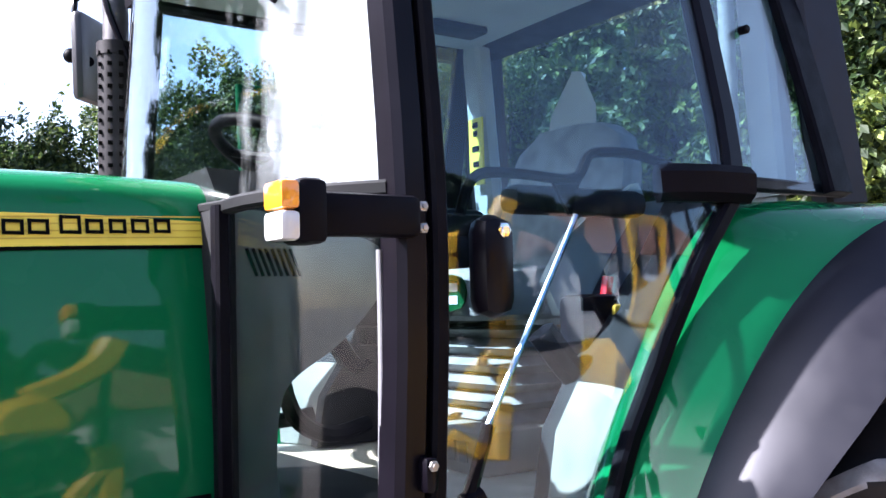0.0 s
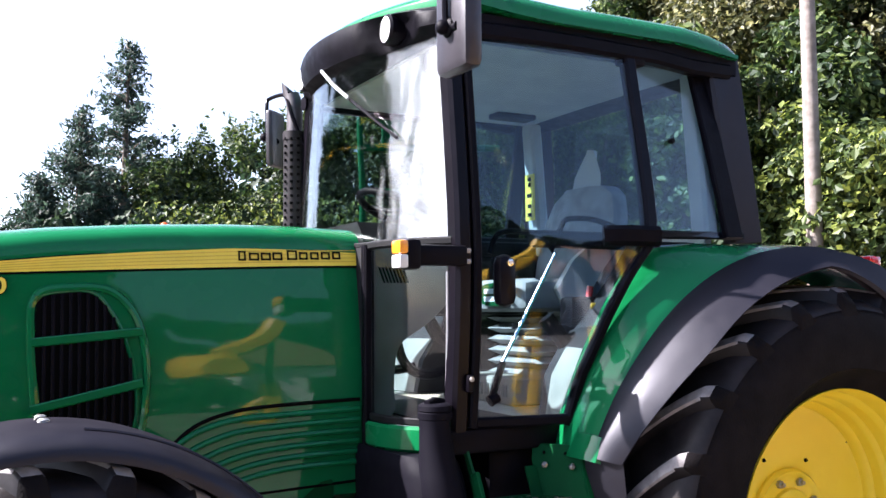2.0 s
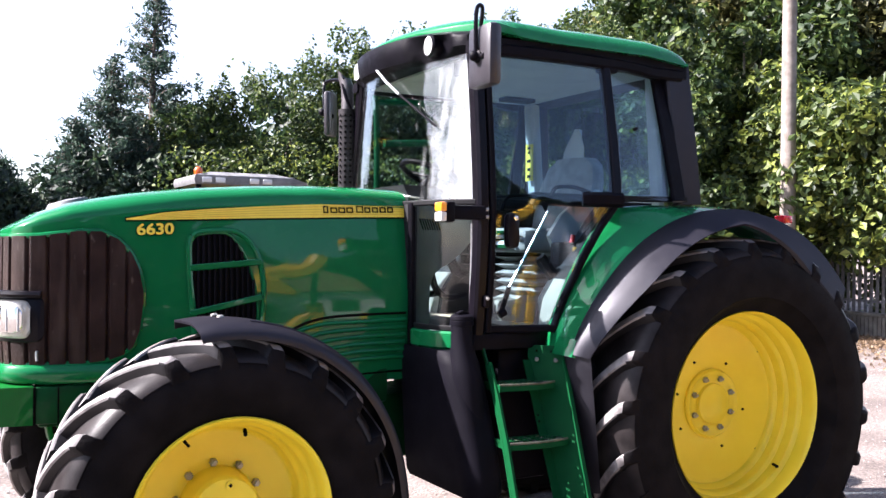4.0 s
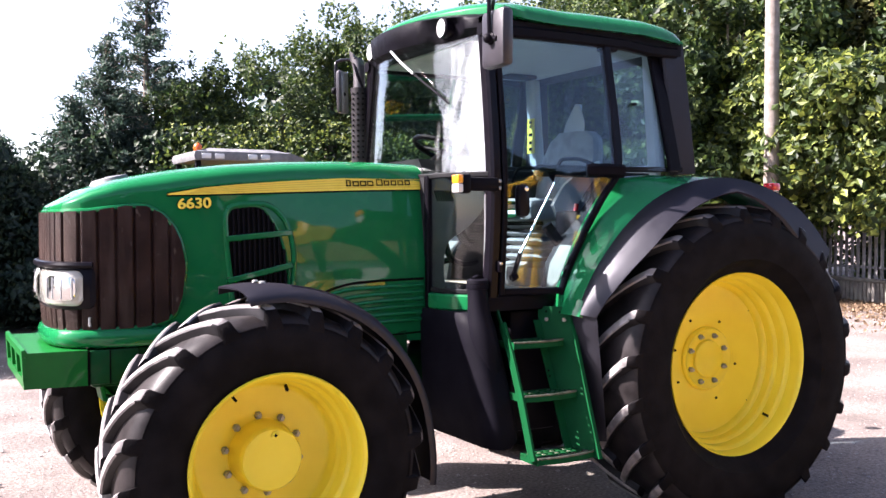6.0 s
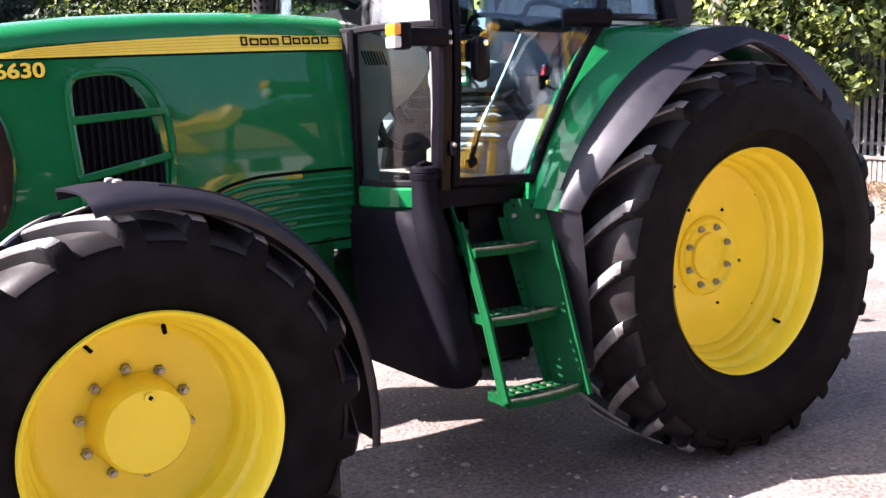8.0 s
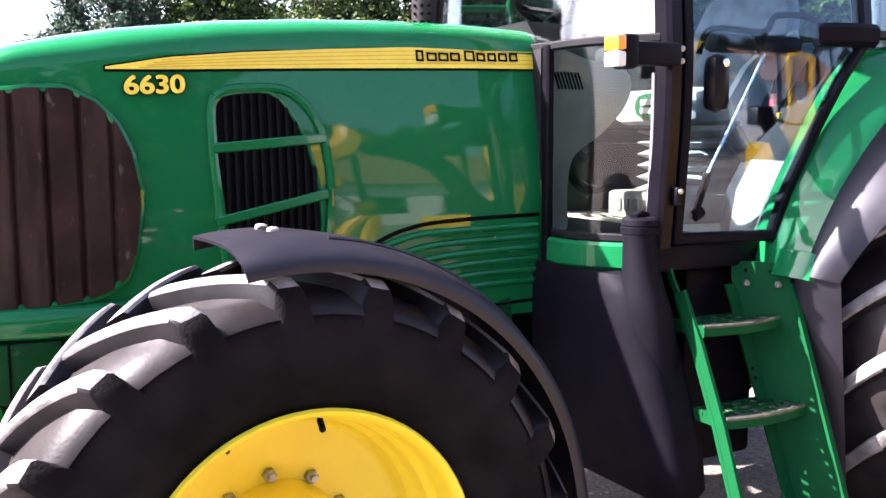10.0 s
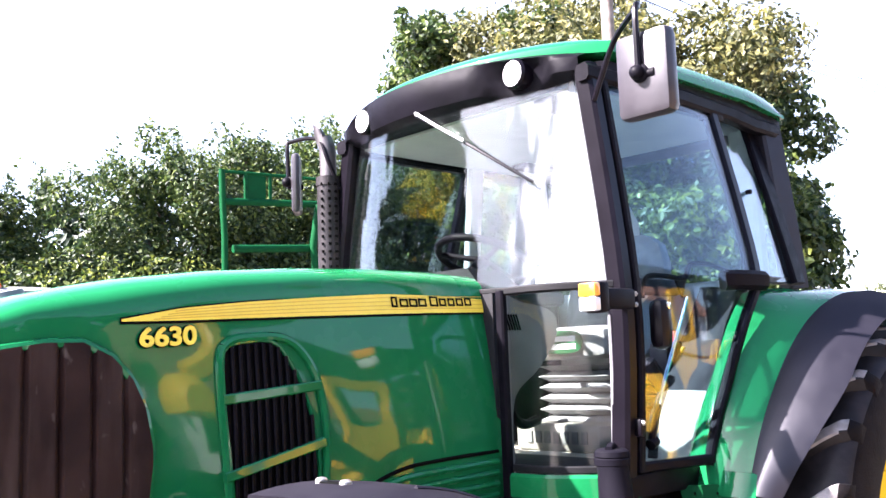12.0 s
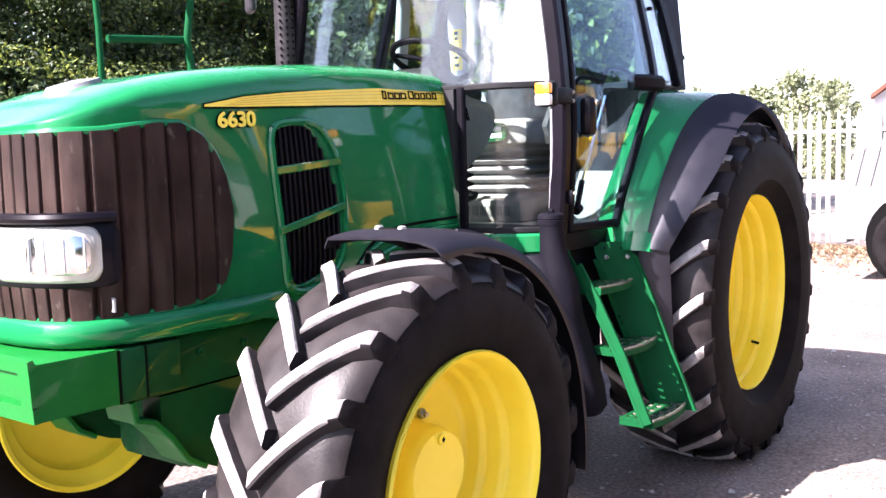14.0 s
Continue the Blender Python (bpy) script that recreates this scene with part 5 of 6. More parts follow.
# right-hand console, wheel arches and rear wall
ARCH = [(1.24, 1.755), (1.39, 1.785), (1.50, 1.86), (1.62, 1.97), (1.75, 2.09), (1.90, 2.20)]
for side in (-1, 1):
    arch = part("wheel_arch", slab(bmesh.new(), [(x, side * 0.56, z) for z, x in ARCH] + [(2.50, side * 0.56, 1.90), (2.50, side * 0.56, 1.24)], (0, -side * 0.05, 0)), TRIM_DARK, tractor, "dark inner wheel arch with a pale liner")
    grid = []
    for z in np.linspace(1.24, 1.89, 14):
        x0, x1 = curve_at(ARCH, z), rear_edge(z) + 0.02
        grid.append([(x0 + (x1 - x0) * k / 4 + 0.02 * math.sin(math.pi * k / 4), side * (0.555 + 0.235 * k / 4), z) for k in range(5)])
    part("arch_liner", thick_sheet(bmesh.new(), grid[:6], 0.012, (1, 0, 0)), CREAM, arch, "cream moulded liner")
    part("upper_liner", thick_sheet(bmesh.new(), grid[5:], 0.012, (1, 0, 0)), TRIM_DARK, arch, "dark moulded liner")
    part("kick_panel", slab(bmesh.new(), [(1.765, side * 0.562, 1.245), (1.795, side * 0.562, 1.39), (1.865, side * 0.562, 1.495), (1.965, side * 0.562, 1.50), (1.99, side * 0.562, 1.245)], (0, side * 0.008, 0)), CREAM, arch, "cream kick panel")
    part("control_bar", tube(bmesh.new(), smooth_path([(1.80, side * 0.50, 1.60), (1.90, side * 0.53, 1.48), (1.99, side * 0.55, 1.53), (2.06, side * 0.55, 1.60), (2.16, side * 0.54, 1.72)], 4), 0.034, 8), BLACK, arch, "black control linkage")
    part("control_box", box(bmesh.new(), 1.90, 2.22, side * 0.44, side * 0.53, 1.54, 1.68, 0.02), BLACK, arch)
    part("lever", tube(bmesh.new(), [(2.00, side * 0.50, 1.66), (2.01, side * 0.50, 1.72)], 0.014, 8), REDLENS, arch, "red lever knob")
    part("catch", box(bmesh.new(), 1.98, 2.06, side * 0.536, side * 0.55, 1.60, 1.655, 0.008), ORANGE, arch, "orange catch")
part("console", box(bmesh.new(), 1.65, 2.35, 0.40, 0.60, 1.60, 1.98, 0.03), TRIM_DARK, tractor, "dark control console beside the seat")
bm = bmesh.new()
box(bm, 2.50, 2.54, -0.62, 0.62, 1.24, 1.95, 0.01)
part("rear_wall", bm, TRIM, tractor)
part("rear_window", box(bmesh.new(), 2.645, 2.65, -0.64, 0.64, 1.95, 2.58), GLASS, tractor)
for y in (-0.60, 0.60):
    part("inner_pillar", bar(bmesh.new(), [(2.52, y, 1.92), (2.47, y, 2.60)], 0.10, 0.07, (0, 1, 0)), TRIM, tractor)
part("inner_pillar", bar(bmesh.new(), [(2.06, 0.72, 1.85), (2.08, 0.66, 2.60)], 0.09, 0.04, (1, 0, 0)), TRIM, tractor)
part("sticker", box(bmesh.new(), 2.44, 2.446, 0.535, 0.615, 2.085, 2.325), DECAL, tractor, "tall yellow warning sticker")
for z, w in ((2.115, 0.034), (2.16, 0.03), (2.215, 0.04), (2.27, 0.022), (2.30, 0.03)):
    part("sticker_mark", box(bmesh.new(), 2.437, 2.4405, 0.575 - w / 2, 0.575 + w / 2, z - 0.010, z + 0.010), INK, tractor)

# ---------------------------------------------------------------- fixtures on the flank
def tank(side):
    """Tall narrow tank: a flat face forward, the outer corner rounded, flaring outward below."""
    rings = []
    for z, x0, x1, y in ((0.495, 1.175, 1.27, 0.93), (0.505, 1.145, 1.29, 0.965), (0.54, 1.128, 1.30, 0.985), (0.62, 1.118, 1.30, 0.975), (0.76, 1.108, 1.295, 0.935), (0.9, 1.10, 1.288, 0.89), (1.02, 1.092, 1.28, 0.852), (1.10, 1.088, 1.275, 0.825), (1.14, 1.09, 1.27, 0.80), (1.162, 1.10, 1.26, 0.77)):
        c, r = min(0.075, (x1 - x0) * 0.45), min(0.05, (x1 - x0) * 0.4)
        ring = [(x0 - 0.012, side * 0.34, z)]
        for a in np.linspace(0, math.pi / 2, 7):
            ring.append((x0 + c - c * math.cos(a), side * (y - c * 1.5 + c * 1.5 * math.sin(a)), z))
        for a in np.linspace(math.pi / 2, 0, 6):
            ring.append((x1 - r + r * math.cos(a), side * (y - r + r * math.sin(a)), z))
        ring.append((x1, side * 0.34, z))
        rings.append(ring)
    t = part("fuel_tank", loft(bmesh.new(), rings), TANK, tractor, "black moulded plastic fuel tank flaring outward below")
    neck = []
    for z, x, y, r, k in ((0.62, 1.225, 0.865, 0.05, 1.0), (0.80, 1.218, 0.842, 0.062, 1.0), (0.95, 1.202, 0.822, 0.072, 1.05), (1.05, 1.186, 0.812, 0.072, 1.1), (1.12, 1.18, 0.798, 0.064, 1.05), (1.19, 1.176, 0.79, 0.055, 1.0), (1.27, 1.173, 0.786, 0.050, 1.0), (1.285, 1.172, 0.785, 0.050, 1.0)):
        neck.append([(x + r * math.cos(a), side * y + r * k * math.sin(a), z) for a in np.linspace(0, 2 * math.pi, 24, endpoint=False)])
    part("filler_neck", loft(bmesh.new(), neck), TANK, t)
    cap = part("filler_cap", loft(bmesh.new(), [[(1.176 + r * math.cos(a), side * 0.782 + r * math.sin(a), z) for a in np.linspace(0, 2 * math.pi, 24, endpoint=False)] for z, r in ((1.284, 0.049), (1.287, 0.056), (1.306, 0.057), (1.309, 0.053), (1.313, 0.056), (1.328, 0.054), (1.336, 0.044))]), TANK, t)
    part("cap_grip", bar(bmesh.new(), [(1.138, side * 0.80, 1.337), (1.176, side * 0.782, 1.346), (1.214, side * 0.764, 1.337)], 0.018, 0.022, (0, 0, 1)), TANK, cap)


tank(-1)
tank(1)


def ladder_step(lad, z, x0, x1, y):
    """A grated tread: a bowed nose strip, bearing bars and cross bars in a frame."""
    bow = lambda u: -0.022 * (1 - (2 * u - 1) ** 2)
    nose = [(x0 + (x1 - x0) * u, y + bow(u), z - 0.012) for u in np.linspace(0, 1, 13)]
    st = part("step", bar(bmesh.new(), nose, 0.028, 0.010, (0, 0, 1)), GREEN_FRAME, lad, "worn green steel step with a scuffed edge")
    part("tread_edge", tube(bmesh.new(), [(p[0], p[1] - 0.001, z + 0.004) for p in nose[:]], 0.0065, 6), TREADST, st, "bare worn step edge")
    for k in range(4):
        o = 0.034 * (k + 1)
        part("tread_bar", bar(bmesh.new(), [(x0 + (x1 - x0) * u, y + bow(u) * (1 - k / 4) + o, z - 0.004) for u in np.linspace(0, 1, 7)], 0.017, 0.012, (0, 1, 0)), TREADST if k == 0 else GREEN_WORN_SHADED, st)
    for k in range(9):
        u = (k + 0.5) / 9
        xx = x0 + (x1 - x0) * u
        part("tread_bar", bar(bmesh.new(), [(xx, y + bow(u), z - 0.004), (xx, y + 0.14, z - 0.005)], 0.017, 0.010, (1, 0, 0)), TREADST if k % 2 == 0 else GREEN_WORN_SHADED, st)
    for xe in (x0 + 0.006, x1 - 0.006):
        part("end_plate", box(bmesh.new(), xe - 0.005, xe + 0.005, y + 0.0, y + 0.145, z - 0.03, z + 0.004), GREEN_FRAME, st)


def ladder():
    lad = part("ladder", bar(bmesh.new(), [(1.288, -0.838, 1.105), (1.278, -0.93, 0.96), (1.262, -1.045, 0.75), (1.245, -1.165, 0.485)], 0.014, 0.05, (1, 0, 0), 0.1), GREEN_FRAME, tractor, "green steel access ladder with worn treads")
    part("rail_flange", bar(bmesh.new(), [(1.297, -0.825, 1.105), (1.287, -0.917, 0.96), (1.271, -1.032, 0.75), (1.254, -1.15, 0.485)], 0.034, 0.008, (1, 0, 0), 0.1), GREEN_FRAME, lad)
    part("rail_hanger", bar(bmesh.new(), [(1.285, -0.785, 1.185), (1.29, -0.80, 1.14), (1.289, -0.835, 1.09)], 0.010, 0.022, (1, 0, 0), 0.1), GREEN_WORN_SHADED, lad)
    # channel plate at the rear: a wide web with a flange along each edge
    web = part("side_plate", slab(bmesh.new(), [(1.535, -0.795, 1.13), (1.55, -0.78, 1.18), (1.645, -0.90, 1.18), (1.652, -0.925, 1.13), (1.606, -1.225, 0.468), (1.545, -1.075, 0.468)], (0.012, 0.006, 0)), GREEN_FRAME, lad)
    part("plate_flange", bar(bmesh.new(), [(1.522, -0.805, 1.11), (1.528, -1.08, 0.468)], 0.042, 0.008, (1, 0, 0), 0.1), GREEN_FRAME, web)
    part("plate_flange", bar(bmesh.new(), [(1.645, -0.94, 1.12), (1.600, -1.228, 0.468)], 0.020, 0.012, (1, 0, 0), 0.1), GREEN_FRAME, web)
    ladder_step(lad, 1.018, 1.284, 1.585, -0.945)
    ladder_step(lad, 0.772, 1.274, 1.585, -1.055)
    ladder_step(lad, 0.497, 1.257, 1.590, -1.185)
    for x, z, y in ((1.565, 1.115, -0.83), (1.622, 1.115, -0.905)):
        part("bolt", nut(bmesh.new(), x - 0.004, y, z, 0.011, 0.010, -1), STEEL, lad, "bare steel bolt")
    for x, z, y in ((1.568, 1.155, -0.825), (1.612, 1.155, -0.885), (1.518, 0.865, -0.918), (1.518, 0.838, -0.929)):
        part("bolt_hole", nut(bmesh.new(), x - 0.004, y, z, 0.006, 0.003, -1), INK, lad)


ladder()
# guard plate behind the ladder
bm = bmesh.new()
slab(bm, [(1.64, -0.98, 1.16), (1.70, -1.07, 1.17), (1.77, -1.07, 0.50), (1.68, -0.98, 0.50)], (0, 0.03, 0))
part("splash_guard", bm, FENDER, tractor, "dark splash guard before the rear wheel")
part("step_box", box(bmesh.new(), 1.40, 1.70, -0.74, -0.30, 0.52, 1.16, 0.02), BLACK, tractor)

# marker lamp on its arm
arm = part("lamp_arm", box(bmesh.new(), 1.08, 1.27, -0.845, -0.80, 1.775, 1.842, 0.012), BLACK, tractor, "black arm with an amber marker lamp")
part("lamp_housing", box(bmesh.new(), 1.035, 1.085, -0.880, -0.810, 1.760, 1.856, 0.012), BLACK, arm)
part("amber_lens", box(bmesh.new(), 1.008, 1.04, -0.879, -0.813, 1.809, 1.852, 0.008), AMBER, arm, "amber lamp lens")
part("clear_lens", box(bmesh.new(), 1.008, 1.04, -0.879, -0.813, 1.764, 1.808, 0.008), CLEAR, arm, "clear lamp lens")
for z in (1.79, 1.825):
    part("bolt", nut(bmesh.new(), 1.275, -0.835, z, 0.009, 0.006, -1), STEEL, arm)
kn = part("door_knob", box(bmesh.new(), 1.272, 1.298, -0.832, -0.79, 1.365, 1.425, 0.010), BLACK_GLOSS, tractor, "small black door catch")
part("knob_bolt", nut(bmesh.new(), 1.285, -0.832, 1.41, 0.009, 0.005, -1), STEEL, kn)
# door handle and latch
hd = part("door_handle", box(bmesh.new(), 1.372, 1.446, -0.87, -0.805, 1.642, 1.815, 0.03), BLACK_GLOSS, tractor, "black door handle with a chrome lock")
part("lock", nut(bmesh.new(), 1.412, -0.87, 1.787, 0.013, 0.005, -1), CHROME, hd)
part("latch_cover", bar(bmesh.new(), [(1.815, -0.842, 1.888), (1.84, -0.856, 1.889), (1.93, -0.875, 1.890), (2.005, -0.89, 1.888), (2.02, -0.892, 1.887)], 0.074, 0.055, (0, 0, 1), 0.3), BLACK, tractor, "black door hinge cover")
rail = part("grab_rail", tube(bmesh.new(), smooth_path([(1.385, -0.785, 1.82), (1.405, -0.785, 1.872), (1.44, -0.785, 1.895), (1.526, -0.785, 1.898), (1.62, -0.785, 1.894), (1.662, -0.785, 1.90), (1.69, -0.785, 1.94), (1.72, -0.79, 1.95), (1.80, -0.80, 1.95), (1.87, -0.83, 1.925)], 4), 0.010, 8), BLACK, tractor, "black grab rail inside the door")
part("strut_bracket", slab(bmesh.new(), [(1.60, -0.782, 1.895), (1.685, -0.782, 1.915), (1.66, -0.782, 1.87), (1.645, -0.782, 1.825), (1.625, -0.782, 1.85)], (0, 0.008, 0)), BLACK, rail)
part("hinge_cover", box(bmesh.new(), 2.02, 2.13, -0.72, -0.66, 2.555, 2.625, 0.012), BLACK, tractor)


def mirror(side):
    if side == -1:
        x, y, w, d, path = 1.125, -1.025, 0.098, 0.05, [(1.27, -0.72, 2.50), (1.22, -0.85, 2.66), (1.14, -1.0, 2.71), (1.095, -1.025, 2.68), (1.095, -1.025, 2.47)]
    else:
        x, y, w, d, path = 1.21, 0.985, 0.04, 0.09, [(1.26, 0.72, 2.42), (1.21, 0.74, 2.56), (1.20, 0.80, 2.66), (1.18, 0.99, 2.68), (1.17, 1.0, 2.64), (1.17, 0.99, 2.46)]
    arm_ = part("mirror_arm", tube(bmesh.new(), smooth_path(path, 5), 0.010, 8), BLACK_GLOSS, tractor, "bent black mirror arm")
    if side == -1:
        bm = box(bmesh.new(), x - d * 0.4, x + d, y - w, y + w, 2.35, 2.625, 0.026)
    else:
        bm = box(bmesh.new(), -0.022, 0.022, -0.095, 0.095, -0.14, 0.14, 0.02, Matrix.Translation((x, y, 2.478)) @ Matrix.Rotation(math.atan2(-0.6, 0.8), 4, "Z") @ Matrix.Rotation(radians(4), 4, "X"))
    part("mirror_head", bm, MIRROR_SHELL, arm_, "grey plastic mirror head")
    part("clamp", lathe(bmesh.new(), [(0.001, 0), (0.016, 0), (0.016, 0.05), (0.001, 0.05)], x - 0.012, y, 2.48 if side == -1 else 2.46, -1, 14), BLACK, arm_)
    part("ball_mount", loft(bmesh.new(), [[(x - d * 0.4 - o, y + r * math.cos(a), 2.485 + r * math.sin(a)) for a in np.linspace(0, 2 * math.pi, 16, endpoint=False)] for o, r in ((-0.004, 0.030), (0.006, 0.030), (0.012, 0.022), (0.024, 0.024), (0.036, 0.018), (0.042, 0.006))]), BLACK, arm_)


mirror(-1)
mirror(1)
# exhaust stack
ex = part("exhaust", tube(bmesh.new(), [(1.235, 0.77, 1.70), (1.235, 0.77, 2.47)], 0.052, 18), GUARD, tractor, "upright exhaust stack with perforated guard")
bm = tube(bmesh.new(), smooth_path([(1.235, 0.77, 2.46), (1.235, 0.772, 2.60), (1.226, 0.785, 2.66), (1.214, 0.80, 2.70)], 4), 0.038, 16)
for v in bm.verts:
    if v.co.z > 2.675:          # the end is cut on a slant
        v.co.z += 1.35 * ((v.co.x - 1.214) * -0.75 + (v.co.y - 0.80) * 0.65)
part("tailpipe", bm, EXHAUST, ex)
for k in range(15):
    for a in (200, 235, 270, 305):
        a = radians(a)
        x, y = 1.235 + 0.0525 * math.cos(a), 0.77 + 0.0525 * math.sin(a)
        part("guard_slot", box(bmesh.new(), x - 0.007, x + 0.007, y - 0.004, y + 0.002, 1.96 + 0.034 * k, 1.972 + 0.034 * k), INK, ex)
part("guard_collar", tube(bmesh.new(), [(1.235, 0.77, 2.44), (1.235, 0.77, 2.48)], 0.056, 18), GUARD, ex)
part("interior_mirror", box(bmesh.new(), 1.335, 1.36, -0.49, -0.385, 2.515, 2.60, 0.012), TRIM_DARK, roof, "small dark mirror inside the windscreen")
for side in (-1, 1):
    c = cab_side(2.215, 2.27, side, -0.030)
    part("window_catch", loft(bmesh.new(), [[(c.x + r * math.cos(a), c.y + side * o, c.z + r * math.sin(a)) for a in np.linspace(0, 2 * math.pi, 14, endpoint=False)] for o, r in ((-0.012, 0.010), (0.008, 0.010), (0.011, 0.007))]), BLACK, tractor, "black catch of the rear side window")
part("ceiling_vent", box(bmesh.new(), 2.12, 2.34, 0.35, 0.45, 2.560, 2.588, 0.01), TRIM_DARK, roof, "dark ceiling vent")
# gas strut of the door
st = part("gas_strut", tube(bmesh.new(), [(1.385, -0.79, 1.345), (1.425, -0.795, 1.46)], 0.013, 8), BLACK_GLOSS, tractor, "gas strut holding the door")
part("strut_rod", tube(bmesh.new(), [(1.42, -0.795, 1.45), (1.64, -0.80, 1.825)], 0.006, 8), CHROME, st)
part("strut_end", tube(bmesh.new(), [(1.375, -0.79, 1.33), (1.405, -0.79, 1.345)], 0.02, 10), BLACK, st)

# ---------------------------------------------------------------- background
rng = np.random.default_rng(7)


def leaf_mesh(name, pts, size, material, droop=0.0, long=1.4, normals=None):
    """One small bent leaf at each point."""
    n = len(pts)
    a = rng.normal(size=(n, 3))
    if normals is not None:
        a = a * 0.8 + normals * 1.0 + np.array([0, 0, 0.35])
    a /= np.linalg.norm(a, axis=1)[:, None]
    b = rng.normal(size=(n, 3))
    b[:, 2] -= droop
    u = np.cross(a, b)
    u /= np.linalg.norm(u, axis=1)[:, None] + 1e-9
    v = np.cross(a, u)
    sz = size * rng.uniform(0.55, 1.35, (n, 1))
    p0, p1 = pts - v * sz * long * 0.5, pts + v * sz * long * 0.5
    c1, c2 = pts + u * sz * 0.42 + a * sz * 0.12, pts - u * sz * 0.42 + a * sz * 0.12
    verts = np.stack([p0, c1, p1, c2], 1).reshape(-1, 3)
    idx = np.arange(n)[:, None] * 4
    tris = np.concatenate([idx + [0, 1, 2], idx + [0, 2, 3]], 1).reshape(-1, 3)
    me = bpy.data.meshes.new(name)
    me.from_pydata(verts.tolist(), [], tris.tolist())
    me.materials.append(material)
    return me


def lumps_points(lumps, per, shell=0.55):
    out, nor = [], []
    for (x, y, z, rx, ry, rz) in lumps:
        n = int(per * (rx * ry * rz) ** 0.667)
        d = rng.normal(size=(n, 3))
        d /= np.linalg.norm(d, axis=1)[:, None]
        r = shell + (1 - shell) * rng.uniform(0, 1, (n, 1)) ** 0.45
        r *= 1 + 0.16 * np.sin(d[:, :1] * 7 + x * 3) * np.cos(d[:, 2:] * 6 + y) + 0.10 * rng.normal(size=(n, 1))
        out.append(np.array([x, y, z]) + d * r * np.array([rx, ry, rz]))
        nor.append(d)
    return np.concatenate(out), np.concatenate(nor)


def tree(x, y, height, lumps, per, size, material, label, trunk_r=0.16, name="tree", limbs=6, droop=0.2, shoots=0):
    ob = thing(name, (x, y, 0), label, "tree", "trees round the yard")
    bm = bmesh.new()
    top = height * 0.75
    tube(bm, smooth_path([(x, y, -0.1), (x + 0.1, y, height * 0.25), (x - 0.08, y + 0.1, height * 0.5), (x, y, top)], 4), trunk_r, 8, trunk_r * 0.25)
    for k in range(limbs):
        l = lumps[k % len(lumps)]
        z0 = height * (0.22 + 0.4 * k / limbs)
        tube(bm, smooth_path([(x, y, z0), ((x + l[0]) / 2, (y + l[1]) / 2, (z0 + l[2]) / 2 + 0.2), (l[0], l[1], l[2])], 3), trunk_r * 0.4, 6, trunk_r * 0.08)
    part("trunk", bm, BARK, ob)
    pts, nor = lumps_points(lumps, per)
    if shoots:
        # young shoots that stand out of the crown
        high = pts[pts[:, 2] > np.quantile(pts[:, 2], 0.80)]
        more = []
        for p in high[rng.integers(0, len(high), shoots)]:
            d = np.array([rng.normal() * 0.30, rng.normal() * 0.30, 1.0]) * rng.uniform(0.25, 0.75)
            t = rng.uniform(0, 1, (22, 1)) ** 0.8
            more.append(p + d * t + rng.normal(size=(22, 3)) * 0.045)
        more = np.concatenate(more)
        pts, nor = np.concatenate([pts, more]), np.concatenate([nor, rng.normal(size=more.shape)])
    keep = pts[:, 2] > 0.03
    part("crown", leaf_mesh("crown", pts[keep], size, material, droop, normals=nor[keep]), material, ob)
    return ob


def random_lumps(n, xr, yr, zr, rr):
    return [(rng.uniform(*xr), rng.uniform(*yr), rng.uniform(*zr), *(rng.uniform(*rr) * np.array([1, 1, rng.uniform(0.7, 1.0)]))) for _ in range(n)]


def column_tree(x, y, h, w, per, size, material, label, base=0.3, shoots=0):
    lumps = []
    for k in range(int(10 + h * 3.4)):
        z = base + (h - base) * rng.uniform(0, 1)
        f = 1 - 0.55 * ((z - base) / (h - base)) ** 2
        lumps.append((x + float(np.clip(rng.normal(), -1.5, 1.5)) * w * 0.42 * f, y + float(np.clip(rng.normal(), -1.5, 1.5)) * w * 0.35 * f, z, *(rng.uniform(0.42, 0.75) * w * 0.62 * f * np.array([1, 1, 0.8]))))
    for k in range(5):
        lumps.append((x + rng.normal() * w * 0.3, y + rng.normal() * 0.3, h * rng.uniform(0.93, 1.0), 0.22, 0.22, 0.32))
    return tree(x, y, h, lumps, per, size, material, label, shoots=shoots)


# row of trees behind the hedge
for x, y, h, w, mt in ((-6.2, 11.2, 3.0, 1.8, LEAF_DARK), (-4.2, 11.0, 3.1, 1.7, LEAF_DARK), (-2.2, 10.8, 2.9, 1.6, LEAF_DARK), (-0.6, 10.8, 2.6, 1.3, LEAF_DARK), (0.8, 11.0, 2.7, 1.3, LEAF_DARK), (2.9, 11.5, 3.8, 1.3, LEAF), (3.7, 11.6, 4.2, 1.4, LEAF), (4.6, 11.6, 4.7, 1.5, LEAF), (5.6, 11.6, 5.1, 1.6, LEAF), (6.7, 11.6, 5.6, 1.7, LEAF), (7.9, 11.7, 5.6, 1.7, LEAF), (9.2, 11.7, 6.0, 1.8, LEAF), (10.5, 11.9, 6.3, 1.8, LEAF), (11.8, 12.4, 6.7, 1.9, LEAF)):
    column_tree(x, y, h, w * 1.35, 3500 if mt is LEAF else 1300, 0.058 if mt is LEAF else 0.09, mt, "dense leafy tree with dark green foliage behind the yard", 0.3, 26)
for x in np.arange(-7.0, 13.5, 1.5):
    column_tree(x, 13.6 + rng.uniform(-0.4, 0.4), (2.6 if x < 2.2 else 3.7 + 0.25 * (x - 2)) + rng.uniform(-0.3, 0.3), 1.9, 430, 0.2, LEAF_DARK, "dark dense tree standing in the row behind the hedge")


